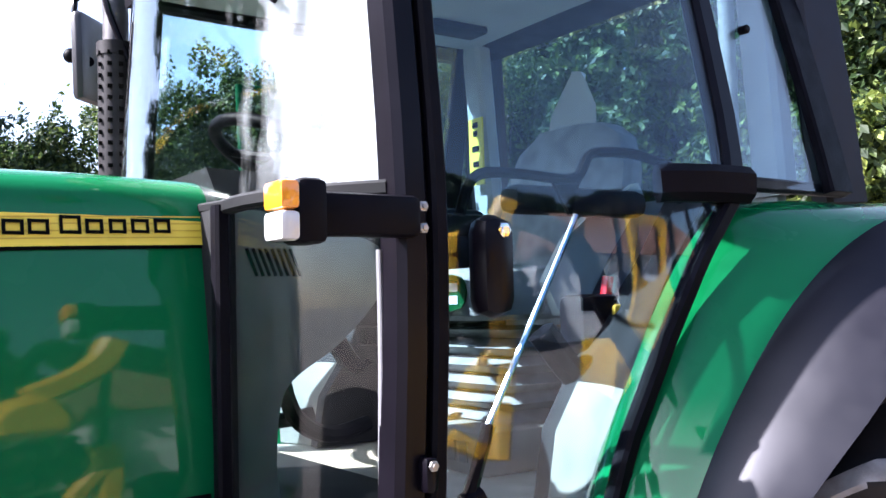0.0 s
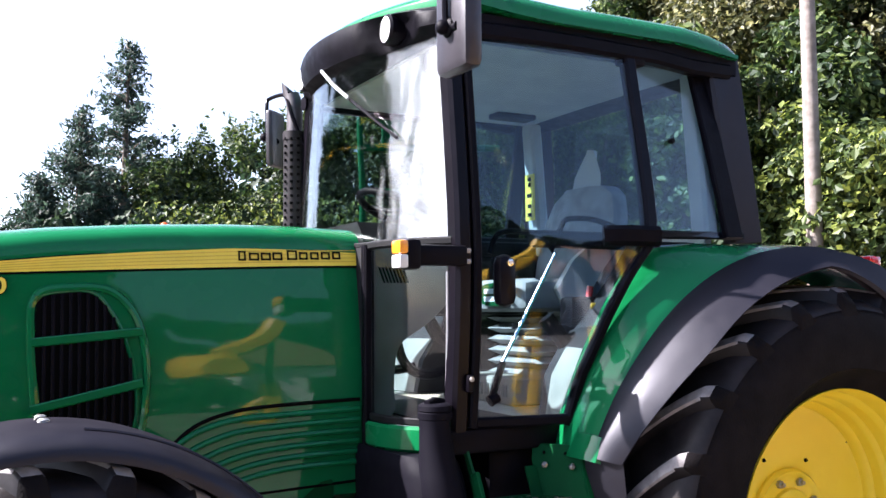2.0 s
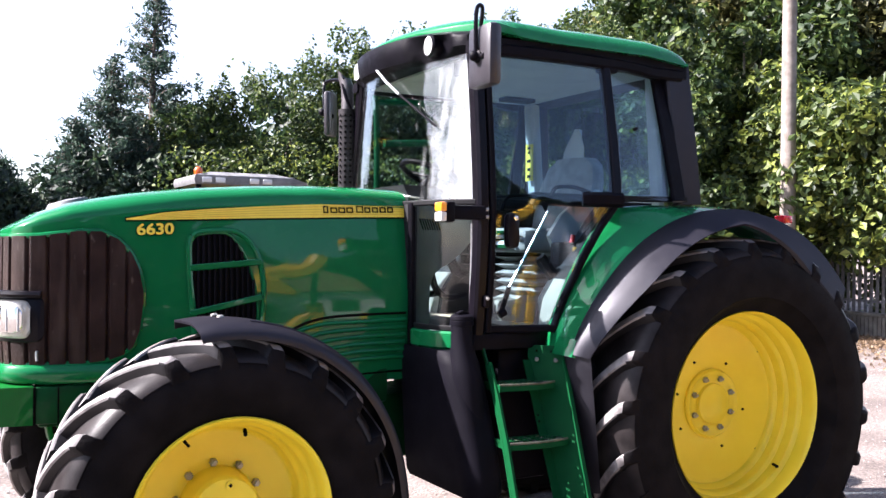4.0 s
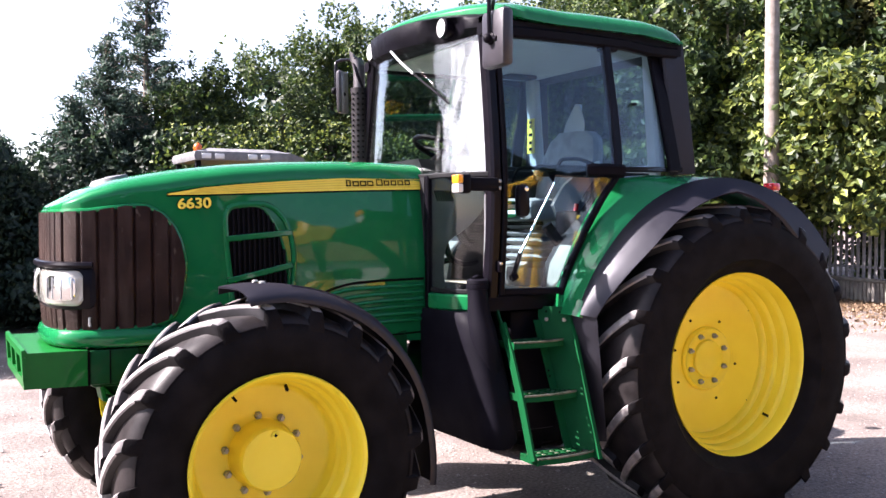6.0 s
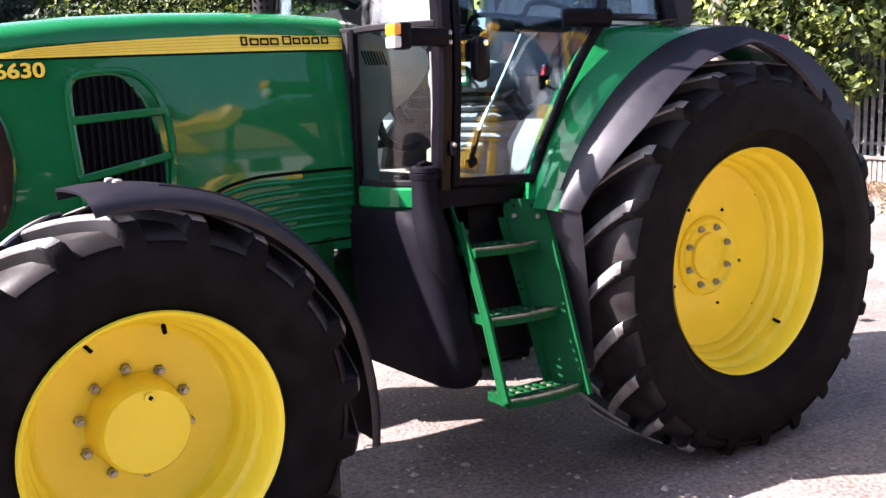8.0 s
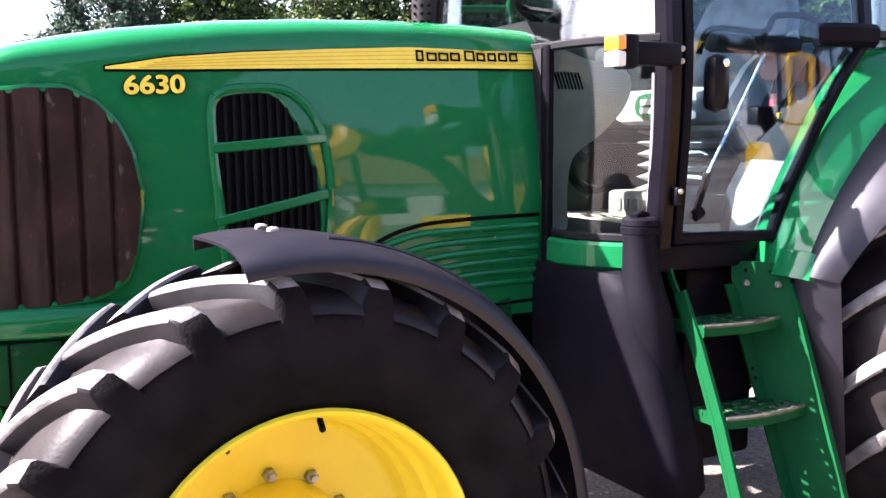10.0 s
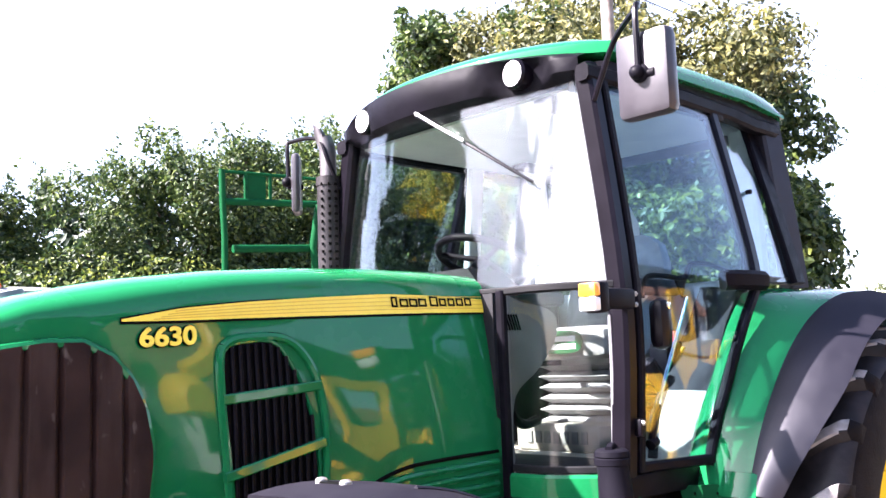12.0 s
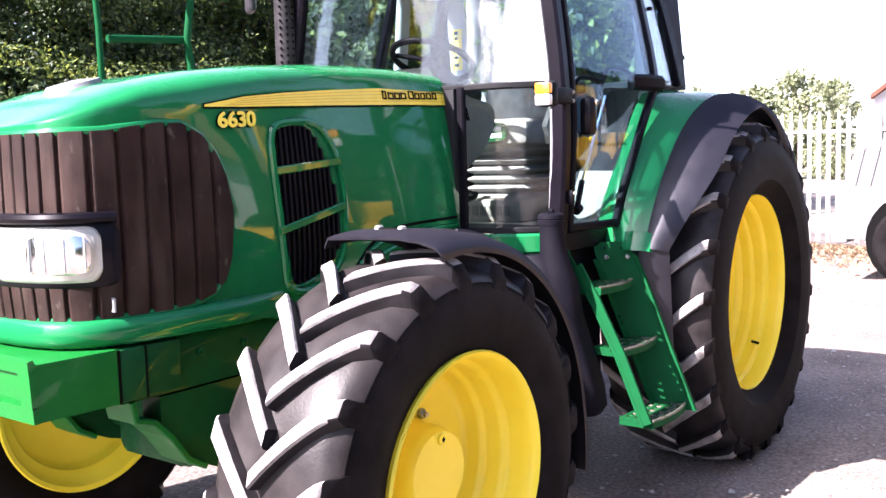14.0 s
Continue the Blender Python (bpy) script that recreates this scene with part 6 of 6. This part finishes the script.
for x in np.arange(-19.6, -3.3, 1.75):
    column_tree(x, 11.4 + rng.uniform(-0.5, 0.5), 2.9 + (0.43 if x < -5 else 0.3) * math.hypot(1.1 - x, 11.7) + rng.uniform(-0.7, 0.5), 2.6, 210, 0.34, LEAF_DARK, "tall dark tree at the western end of the row", 0.4)


def conifer(x, y, h, w):
    ob = thing("conifer", (x, y, 0), "sparse dark bluish-green conifer with drooping branches", "tree", "trees round the yard")
    bm = bmesh.new()
    tube(bm, [(x, y, -0.1), (x + 0.03, y, h * 0.5), (x + 0.12, y, h)], 0.11, 8, 0.012)
    pts = []
    for k in range(170):
        z = h * (0.05 + 0.95 * (k / 170))
        l = w * (1 - z / h) ** 1.05 * rng.uniform(0.45, 1.35) + 0.10
        a = rng.uniform(0, 2 * math.pi)
        c = Vector((x + 0.1 * z / h, y, z))
        tip = c + Vector((l * math.cos(a), l * math.sin(a), 0.26 * l - 0.06 * l * l))
        tube(bm, [c, c.lerp(tip, 0.5) + Vector((0, 0, 0.05)), tip], 0.014, 5, 0.003)
        m = int(135 * l * (1.65 - z / h) + 16)
        t = rng.uniform(0.15, 1.05, (m, 1))
        pts.append(np.array(c) * (1 - t) + np.array(tip) * t + rng.normal(size=(m, 3)) * np.array([0.065, 0.065, 0.045]) - np.array([0, 0, 0.04]))
    part("trunk", bm, BARK, ob)
    part("crown", leaf_mesh("crown", np.concatenate(pts), 0.040, LEAF_BLUE, 0.6, 2.8), LEAF_BLUE, ob)


conifer(2.2, 12.0, 5.95, 2.1)
conifer(1.45, 11.5, 4.7, 1.7)
conifer(0.85, 11.2, 3.6, 1.5)
conifer(-0.2, 11.0, 2.9, 1.5)
conifer(-2.0, 11.2, 3.4, 1.5)
conifer(3.0, 13.0, 3.9, 1.3)

# clipped hedge before the trees
lumps = [(x, 10.3 + 0.1 * math.sin(x * 2), z, 0.42, 0.45, 0.40) for x in np.arange(-7.5, 2.3, 0.42) for z in (0.45, 1.1, 1.75, 2.2)]
pts, nor = lumps_points(lumps, 900, 0.7)
keep = pts[:, 2] > 0.02
tagged(new("dark_hedge", leaf_mesh("dark_hedge", pts[keep], 0.042, LEAF_DARK, 0.4, 2.0, normals=nor[keep])), "dense dark undergrowth below the conifers", "hedge", "", "stuff")
lumps = [(x, 9.9 + 0.1 * math.sin(x * 2), z, 0.42, 0.45, 0.40) for x in np.arange(2.3, 12.2, 0.42) for z in (0.45, 1.1, 1.75, 2.25 + 0.12 * math.sin(x * 3.1)) + ((2.65,) if x > 2.2 else ())]
pts, nor = lumps_points(lumps, 620, 0.7)
keep = pts[:, 2] > 0.02
ob = new("hedge", leaf_mesh("hedge", pts[keep], 0.062, LEAF, 0.1, normals=nor[keep]))
tagged(ob, "dense leafy hedge along the back of the yard", "hedge", "", "stuff")
# paler layer on the hedge, sunlight put into the leaf colour
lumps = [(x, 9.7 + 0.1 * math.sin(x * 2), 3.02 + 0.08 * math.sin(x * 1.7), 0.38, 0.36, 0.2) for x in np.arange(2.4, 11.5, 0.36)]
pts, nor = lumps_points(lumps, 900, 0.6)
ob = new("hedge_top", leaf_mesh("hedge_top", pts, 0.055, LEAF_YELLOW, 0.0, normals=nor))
tagged(ob, "top of the hedge, its leaves yellow-green for the sunlight on it", "hedge", "", "stuff")

# tall tree mass behind the fence
for x, y, h, w in ((12.6, 10.4, 7.0, 1.9), (14.4, 10.2, 6.5, 1.7), (16.8, 7.4, 7.2, 2.0), (16.0, 9.6, 8.8, 2.3), (16.4, 12.4, 10.4, 2.5), (15.5, 15.5, 11.2, 2.8), (19.5, 8.2, 9.0, 2.4), (18.5, 18.5, 12, 3.0)):
    column_tree(x, y, h, w, 1150, 0.14, LEAF, "tall broadleaf tree with large sunlit leaves behind the fence", 0.6)
column_tree(11.5, 9.2, 4.9, 1.7, 1300, 0.12, LEAF, "leafy tree standing between the hedge and the fence", 0.5)
big = []
for k in range(70):
    d = rng.normal(size=3)
    d *= rng.uniform(0.45, 1.0) / np.linalg.norm(d)
    big.append((17.6 + 2.4 * d[0], 12.3 + 5.6 * d[1], 7.2 + 4.2 * d[2], *(rng.uniform(0.8, 1.45) * np.array([1, 1, 0.75]))))
tree(17.6, 12.3, 10.5, big, 900, 0.12, LEAF_OLIVE, "broad tall tree with olive-gold sunlit foliage behind the yard", 0.25, "tree", 9, 0.2)
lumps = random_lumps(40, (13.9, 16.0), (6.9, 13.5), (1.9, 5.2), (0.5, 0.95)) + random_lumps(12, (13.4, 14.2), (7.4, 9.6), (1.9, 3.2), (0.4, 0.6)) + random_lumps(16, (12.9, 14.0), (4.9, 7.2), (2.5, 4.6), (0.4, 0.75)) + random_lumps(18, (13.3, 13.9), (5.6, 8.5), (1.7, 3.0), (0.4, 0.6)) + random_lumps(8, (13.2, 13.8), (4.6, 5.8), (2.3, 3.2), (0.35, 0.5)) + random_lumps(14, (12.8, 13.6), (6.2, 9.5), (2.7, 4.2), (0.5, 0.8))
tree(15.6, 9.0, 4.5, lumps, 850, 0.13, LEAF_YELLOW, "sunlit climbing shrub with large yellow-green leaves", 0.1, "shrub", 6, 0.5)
# far trees: distance haze is put into the leaf colour
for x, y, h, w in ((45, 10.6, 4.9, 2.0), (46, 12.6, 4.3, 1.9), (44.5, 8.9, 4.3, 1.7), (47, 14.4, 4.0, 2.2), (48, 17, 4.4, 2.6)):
    column_tree(x, y, h, w * 1.2, 520, 0.15, LEAF_HAZED, "distant tree beyond the fence with haze put into its pale leaves", 0.3, 30)
for x in np.arange(-18, 34, 2.7):
    behind = 6.0 < x < 19.0
    column_tree(x + rng.uniform(-0.6, 0.6), (-25.5 if behind else -16.5) + rng.uniform(-0.8, 0.8), rng.uniform(8.0, 9.4) if behind else rng.uniform(5.6, 7.0), 2.9, 420, 0.32, LEAF_DARK, "dark tree along the far side of the yard", 0.2)

# white house far beyond the fence
fh = thing("far_house", (38, 3.0, 0), "distant white rendered house with a red-brown tiled roof", "house")
part("wall", box(bmesh.new(), 36, 44, -3.0, 5.75, 0, 3.2), WHITEPAINT, fh)
part("roof", slab(bmesh.new(), [(35.6, 5.4, 3.25), (44.4, 5.4, 3.25), (44.4, 1.4, 6.2), (35.6, 1.4, 6.2)], (0, 0, 0.18)), FAR_TILE, fh)
part("roof", slab(bmesh.new(), [(35.6, -3.4, 3.25), (44.4, -3.4, 3.25), (44.4, 1.4, 6.2), (35.6, 1.4, 6.2)], (0, 0, 0.18)), FAR_TILE, fh)
part("gable", slab(bmesh.new(), [(36.0, -3.0, 3.2), (36.0, 5.6, 3.2), (36.0, 1.4, 6.1)], (0.2, 0, 0)), WHITEPAINT, fh)
for y in (4.3, 1.6, -1.4):
    part("window", box(bmesh.new(), 35.94, 36.02, y, y + 0.9, 1.1, 2.3), BLACK_GLOSS, fh)

# pole with wires
pole = thing("utility_pole", (12.52, 7.35, 0), "weathered grey wooden utility pole beside the fence", "pole")
bm = bmesh.new()
tube(bm, [(12.52, 7.35, -0.2), (12.52, 7.35, 4.0), (12.52, 7.35, 9.2)], 0.145, 16, 0.115)
part("post", bm, POLEWOOD, pole)
for z in (8.9, 8.55):
    part("wire", tube(bmesh.new(), [(12.52, 7.35, z), (26.0, 10.05, z + 1.75), (40.0, 12.83, z + 3.95), (62.0, 17.2, z + 7.6)], 0.012, 5), INK, pole)

# palisade fence
fence = thing("palisade_fence", (14, 3, 0), "galvanised steel palisade fence with pointed pales", "fence")


def fence_xy(y):
    return 13.15 + 0.22 * y


pale = bmesh.new()
slab(pale, [(0, -0.034, 0), (0, 0.034, 0), (0, 0.034, 1.90), (0, 0.018, 1.94), (0, 0.026, 2.00), (0, 0.0, 2.08), (0, -0.026, 2.00), (0, -0.018, 1.94), (0, -0.034, 1.90)], (0.012, 0, 0))
pale_me = finish("pale", pale, FENCE_STEEL, 0)
# pales beyond 4.2 m: tree shade put into a darker steel
shaded_me = pale_me.copy()
for v in shaded_me.vertices:
    v.co.z += 0.22 if v.co.z > 1.0 else 0.0
shaded_me.materials.clear()
shaded_me.materials.append(DARK_STEEL)
y = -9.0
while y < 12.5:
    p = new("pale", pale_me if y < 4.2 else shaded_me)
    p.parent = fence
    p.matrix_parent_inverse = Matrix.Translation(fence.location).inverted()
    p.location = (fence_xy(y) - 0.03, y, 0.06 + (0.36 if y > 4.2 else 0.0))
    y += 0.155
for z, near_dz in ((0.32, 0.0), (1.95, -0.15)):
    for ya, yb, dz in ((-9, 4.2, near_dz), (4.2, 12.5, 0.36)):
        part("rail", bar(bmesh.new(), [(fence_xy(ya), ya, z + dz), (fence_xy(yb), yb, z + dz)], 0.05, 0.03, (0, 0, 1)), FENCE_STEEL if ya < 0 else DARK_STEEL, fence)
for y in (-8, -5.2, -2.4, 0.4, 3.2, 6.0, 8.8, 11.6):
    part("post", box(bmesh.new(), fence_xy(y) + 0.02, fence_xy(y) + 0.1, y - 0.04, y + 0.04, 0, 2.02 if y < 4 else 2.4, 0.006), FENCE_STEEL, fence)
wall = thing("low_wall", (14.5, 8, 0), "low ribbed concrete wall under the fence", "wall", "", "structure")
part("body", slab(bmesh.new(), [(fence_xy(4.2) - 0.12, 4.2, -0.05), (fence_xy(12.5) - 0.12, 12.5, -0.05), (fence_xy(12.5) - 0.12, 12.5, 0.42), (fence_xy(4.2) - 0.12, 4.2, 0.42)], (0.16, 0, 0)), OLD_WALL, wall)
bm = bmesh.new()
for y in np.arange(4.3, 12.4, 0.11):
    box(bm, fence_xy(y) - 0.145, fence_xy(y) - 0.115, y - 0.03, y + 0.03, 0.0, 0.40)
r = part("ribs", bm, OLD_WALL, wall, "", 0)
part("coping", bar(bmesh.new(), [(fence_xy(4.2) - 0.05, 4.2, 0.44), (fence_xy(12.5) - 0.05, 12.5, 0.44)], 0.26, 0.06, (1, 0, 0)), OLD_WALL, wall)

# dry leaf litter along the fence
n = 17000
yy = rng.uniform(-8, 12, n)
pts = np.stack([13.0 + 0.22 * yy - np.abs(rng.normal(0, 1.15, n)), yy, rng.uniform(0.005, 0.05, n)], 1)
LITTER = leaf_material("dry_litter", (0.12, 0.075, 0.045), (0.22, 0.145, 0.085), (0.32, 0.23, 0.14))
tagged(new("leaf_litter", leaf_mesh("leaf_litter", pts, 0.045, LITTER)), "dry brown leaf litter along the fence foot", "litter", "", "stuff")

# green tool frame of a machine behind the tractor
gf = thing("implement_frame", (4.5, 6.5, 0), "green tubular frame of a parked field machine", "machine")
for pts, r in (
    ([(3.82, 6.5, 3.78), (5.1, 6.5, 3.83)], 0.020), ([(3.84, 6.5, 3.44), (5.7, 6.5, 3.56)], 0.042), ([(3.96, 6.5, 2.915), (5.04, 6.5, 2.985)], 0.046),
    ([(3.82, 6.5, 3.80), (3.83, 6.5, 3.40), (3.85, 6.5, 3.05), (3.86, 6.5, 0.0)], 0.036), ([(4.12, 6.5, 3.80), (4.12, 6.5, 3.46)], 0.02), ([(4.45, 6.5, 3.82), (4.45, 6.5, 3.48)], 0.02),
    ([(5.09, 6.45, 3.50), (5.0, 6.45, 2.98), (5.04, 6.45, 2.70), (5.04, 6.45, 0.0)], 0.045), ([(3.86, 6.5, 0.9), (5.04, 6.47, 0.9)], 0.06)):
    part("tube", tube(bmesh.new(), [(x + 0.17, y, z + 0.06 * (z > 1)) for x, y, z in pts], r, 10), GREEN_FRAME, gf)
part("plate", slab(bmesh.new(), [(4.31, 6.5, 3.56), (4.56, 6.5, 3.56), (4.56, 6.5, 3.84), (4.31, 6.5, 3.84)], (0, 0.015, 0)), GREEN_FRAME, gf)

# loader whose grey cab roof shows over the bonnet
ld = thing("loader", (2.8, 8.2, 0), "loader with a grey cab roof, work lights and amber beacon", "loader")
rings = [[(1.98 + i, 7.75 + i * 0.5, z), (3.55 - j, 7.75 + i * 0.5, z), (3.55 - j, 9.0 - i * 0.5, z), (1.98 + i, 9.0 - i * 0.5, z)] for z, i, j in ((2.44, 0.02, 0.0), (2.50, 0.0, 0.02), (2.56, 0.02, 0.20), (2.61, 0.25, 0.45))]
part("cab_roof", loft(bmesh.new(), rings), DARK_STEEL, ld)
for x in (2.08, 2.26, 2.72, 2.90):
    part("work_light", box(bmesh.new(), x, x + 0.13, 7.73, 7.78, 2.46, 2.53, 0.01), CLEAR, ld)
part("beacon", loft(bmesh.new(), [[(2.06 + r * math.cos(a), 7.86 + r * math.sin(a), z) for a in np.linspace(0, 2 * math.pi, 16, endpoint=False)] for z, r in ((2.56, 0.05), (2.60, 0.062), (2.64, 0.055), (2.665, 0.025))]), BEACON, ld, "amber rotating beacon")
for px in (2.03, 3.45):
    for py in (7.85, 8.9):
        part("post", box(bmesh.new(), px, px + 0.07, py, py + 0.07, 1.2, 2.45, 0.008), BLACK, ld)
part("body", box(bmesh.new(), 1.2, 4.2, 7.7, 9.1, 0.55, 1.25, 0.05), ORANGE, ld)
for px in (1.6, 3.8):
    for py in (7.75, 9.05):
        part("wheel", lathe(bmesh.new(), [(0.001, -0.15), (0.42, -0.15), (0.45, -0.08), (0.45, 0.08), (0.42, 0.15), (0.001, 0.15)], px, py, 0.45, -1, 24), RUBBER, ld)

# white pickup at the edge of the yard
pk = thing("pickup", (9.9, -2.0, 0), "white pickup with a ribbed canopy and chunky tyres", "pickup")
prof = [(0.05, 0.55), (0.06, 1.02), (0.02, 1.05), (-0.08, 1.45), (-0.30, 1.62), (-1.9, 1.68), (-2.1, 1.62), (-2.6, 1.10), (-3.9, 1.0), (-4.1, 0.85), (-4.1, 0.5)]
rings = [[(x, yy, z * (0.97 if x in (9.22, 10.95) and z > 1.1 else 1.0)) for yy, z in prof] for x in (9.22, 9.30, 10.87, 10.95)]
part("body", loft(bmesh.new(), rings), PICKUP_PAINT, pk)
for k in range(9):
    part("canopy_rib", bar(bmesh.new(), [(9.215, -0.12 - 0.16 * k, 1.12), (9.215, -0.22 - 0.16 * k, 1.56)], 0.02, 0.02, (0, 1, 0)), MIRRORBACK, pk)
part("bumper", box(bmesh.new(), 9.2, 11.0, -0.05, 0.14, 0.45, 0.62, 0.03), MIRRORBACK, pk)
part("lower_panel", box(bmesh.new(), 9.195, 9.235, -4.0, 0.03, 0.50, 0.98, 0.012), MIRRORBACK, pk, "grey lower body panel")
for y in (-0.79, -3.3):
    w = part("wheel", lathe(bmesh.new(), [(0.26, -0.12), (0.42, -0.14), (0.46, -0.09), (0.46, 0.09), (0.42, 0.14), (0.26, 0.12)], 0, 0, 0, -1, 28, closed=True), RUBBER, pk)
    h_ = part("wheel_rim", lathe(bmesh.new(), [(0.001, 0.02), (0.12, 0.05), (0.26, 0.09), (0.27, 0.0), (0.001, 0.0)], 0, 0, 0, -1, 20), GALV, pk)
    a_ = part("wheel_arch", lathe(bmesh.new(), [(0.001, -0.02), (0.54, -0.02), (0.54, 0.02), (0.001, 0.02)], 0, 0, 0, -1, 24), INK, pk)
    for o, dx in ((w, 0.12), (h_, 0.02), (a_, 0.0)):
        for v in o.data.vertices:
            v.co = (9.24 + v.co.y - (0.03 if o is not a_ else 0.055), y + v.co.x, 0.46 + v.co.z + (0.05 if o is a_ else 0))

# what stands behind the camera: yellow digger, house and van, seen in the paint and glass
dg = thing("backhoe_loader", (5.0, -5.0, 0), "yellow backhoe loader with a raised jointed boom", "backhoe loader")
part("body", box(bmesh.new(), 3.9, 7.6, -5.8, -4.35, 0.62, 1.15, 0.08), ORANGE, dg)
flank_panel = rounded([(3.72, 1.02), (3.95, 1.72), (3.92, 2.42), (4.06, 2.56), (4.46, 2.54), (4.50, 2.40), (4.44, 1.98), (4.50, 1.62), (4.40, 1.0)], 4)
hole = rounded([(4.03, 1.86), (4.02, 2.34), (4.10, 2.42), (4.36, 2.40), (4.38, 2.30), (4.36, 1.86)], 4)
bm = bmesh.new()
m_ = len(flank_panel)
ring_in = [hole[int(i * len(hole) / m_) % len(hole)] for i in range(m_)]
start = min(range(m_), key=lambda i: math.hypot(ring_in[i][0] - flank_panel[0][0], ring_in[i][1] - flank_panel[0][1]))
ring_in = ring_in[start:] + ring_in[:start]
if math.hypot(ring_in[6][0] - flank_panel[6][0], ring_in[6][1] - flank_panel[6][1]) > math.hypot(ring_in[-6][0] - flank_panel[6][0], ring_in[-6][1] - flank_panel[6][1]):
    ring_in = [ring_in[0]] + ring_in[:0:-1]
loft(bm, [[(x, -4.24, z) for x, z in ring_in], [(x, -4.22, z) for x, z in flank_panel], [(x, -4.32, z) for x, z in flank_panel], [(x, -4.30, z) for x, z in ring_in]], True, False)
part("side_panel", bm, ORANGE, dg)
for x, z0, z1, w in ((4.62, 1.1, 2.9, 0.07), (5.02, 1.85, 2.9, 0.05), (5.45, 1.1, 2.95, 0.10), (3.98, 2.5, 2.9, 0.07)):
    for y in (-4.32, -5.75):
        part("cab_post", box(bmesh.new(), x, x + w, y - 0.03, y + 0.03, z0, z1, 0.01), BLACK, dg)
part("cab_roof", box(bmesh.new(), 3.9, 5.7, -5.85, -4.25, 2.88, 3.0, 0.05), BLACK, dg)
part("bonnet", box(bmesh.new(), 5.6, 7.5, -5.55, -4.55, 1.15, 1.75, 0.1), ORANGE, dg)
part("boom", bar(bmesh.new(), smooth_path([(3.9, -4.0, 0.95), (3.35, -3.9, 1.55), (2.95, -3.85, 2.15), (2.32, -3.8, 2.42)], 5), 0.20, 0.22, (0, 1, 0)), BLACK_GLOSS, dg)
part("dipper", bar(bmesh.new(), smooth_path([(2.36, -3.8, 2.52), (2.25, -3.8, 2.32), (2.05, -3.8, 2.17), (1.80, -3.8, 2.05)], 4), 0.20, 0.20, (0, 1, 0)), ORANGE, dg)
part("ram", tube(bmesh.new(), [(2.30, -3.8, 2.30), (2.24, -3.8, 1.9), (2.23, -3.8, 1.42)], 0.035, 10), BLACK_GLOSS, dg)
part("dipper_end", bar(bmesh.new(), [(2.22, -3.8, 1.55), (2.25, -3.8, 1.2), (2.24, -3.8, 0.98), (2.21, -3.8, 0.62)], 0.17, 0.16, (0, 1, 0)), ORANGE, dg)
part("linkage", bar(bmesh.new(), [(2.22, -3.78, 1.36), (2.06, -3.78, 1.08), (1.97, -3.78, 0.80)], 0.14, 0.12, (0, 1, 0)), ORANGE, dg)
part("link_plate", bar(bmesh.new(), [(1.94, -3.8, 0.72), (2.08, -3.8, 0.64), (2.26, -3.8, 0.66)], 0.10, 0.09, (0, 1, 0)), ORANGE, dg)
bm = bmesh.new()
loft(bm, [[(1.75 + 0.42 * q * math.cos(a) * 0.8, y, 1.80 + 0.30 * q * math.sin(a)) for a in np.linspace(-0.4, 3.6, 9)] for y, q in ((-4.1, 0.55), (-3.95, 0.85), (-3.65, 0.85), (-3.5, 0.55))], True, True)
part("bucket", bm, ORANGE, dg)
part("stabiliser", bar(bmesh.new(), [(3.9, -4.2, 0.9), (3.6, -4.0, 0.45), (3.55, -3.95, 0.02)], 0.14, 0.14, (0, 1, 0)), ORANGE, dg)
part("foot_pad", box(bmesh.new(), 3.38, 3.72, -4.12, -3.78, -0.005, 0.05, 0.01), BLACK, dg)
for px_, r_ in ((4.75, 0.70), (7.0, 0.48)):
    for y in (-4.35, -5.8):
        w_ = part("wheel", lathe(bmesh.new(), [(0.001, -0.2), (r_ - 0.04, -0.2), (r_, -0.1), (r_, 0.1), (r_ - 0.04, 0.2), (0.001, 0.2)], px_, y, r_, 1, 24), RUBBER, dg)
        part("wheel_rim", lathe(bmesh.new(), [(0.001, 0.19), (r_ * 0.55, 0.19), (r_ * 0.55, 0.215), (0.001, 0.205)], px_, y, r_, 1 if y > -5 else -1, 20), ORANGE, w_)
hs = thing("house", (12, -19, 0), "white rendered house with a brown tiled roof", "house")
part("wall", box(bmesh.new(), 8, 17, -22, -17, 0, 3.4), WHITEPAINT, hs)
bm = bmesh.new()
slab(bm, [(7.7, -16.6, 3.3), (7.7, -22.4, 3.3), (7.7, -19.5, 5.6)], (9.6, 0, 0))
part("roof", bm, ROOFTILE, hs)
for x in (9.2, 11.6, 14.6):
    part("window", box(bmesh.new(), x, x + 1.1, -17.02, -16.95, 1.2, 2.5), BLACK_GLOSS, hs)
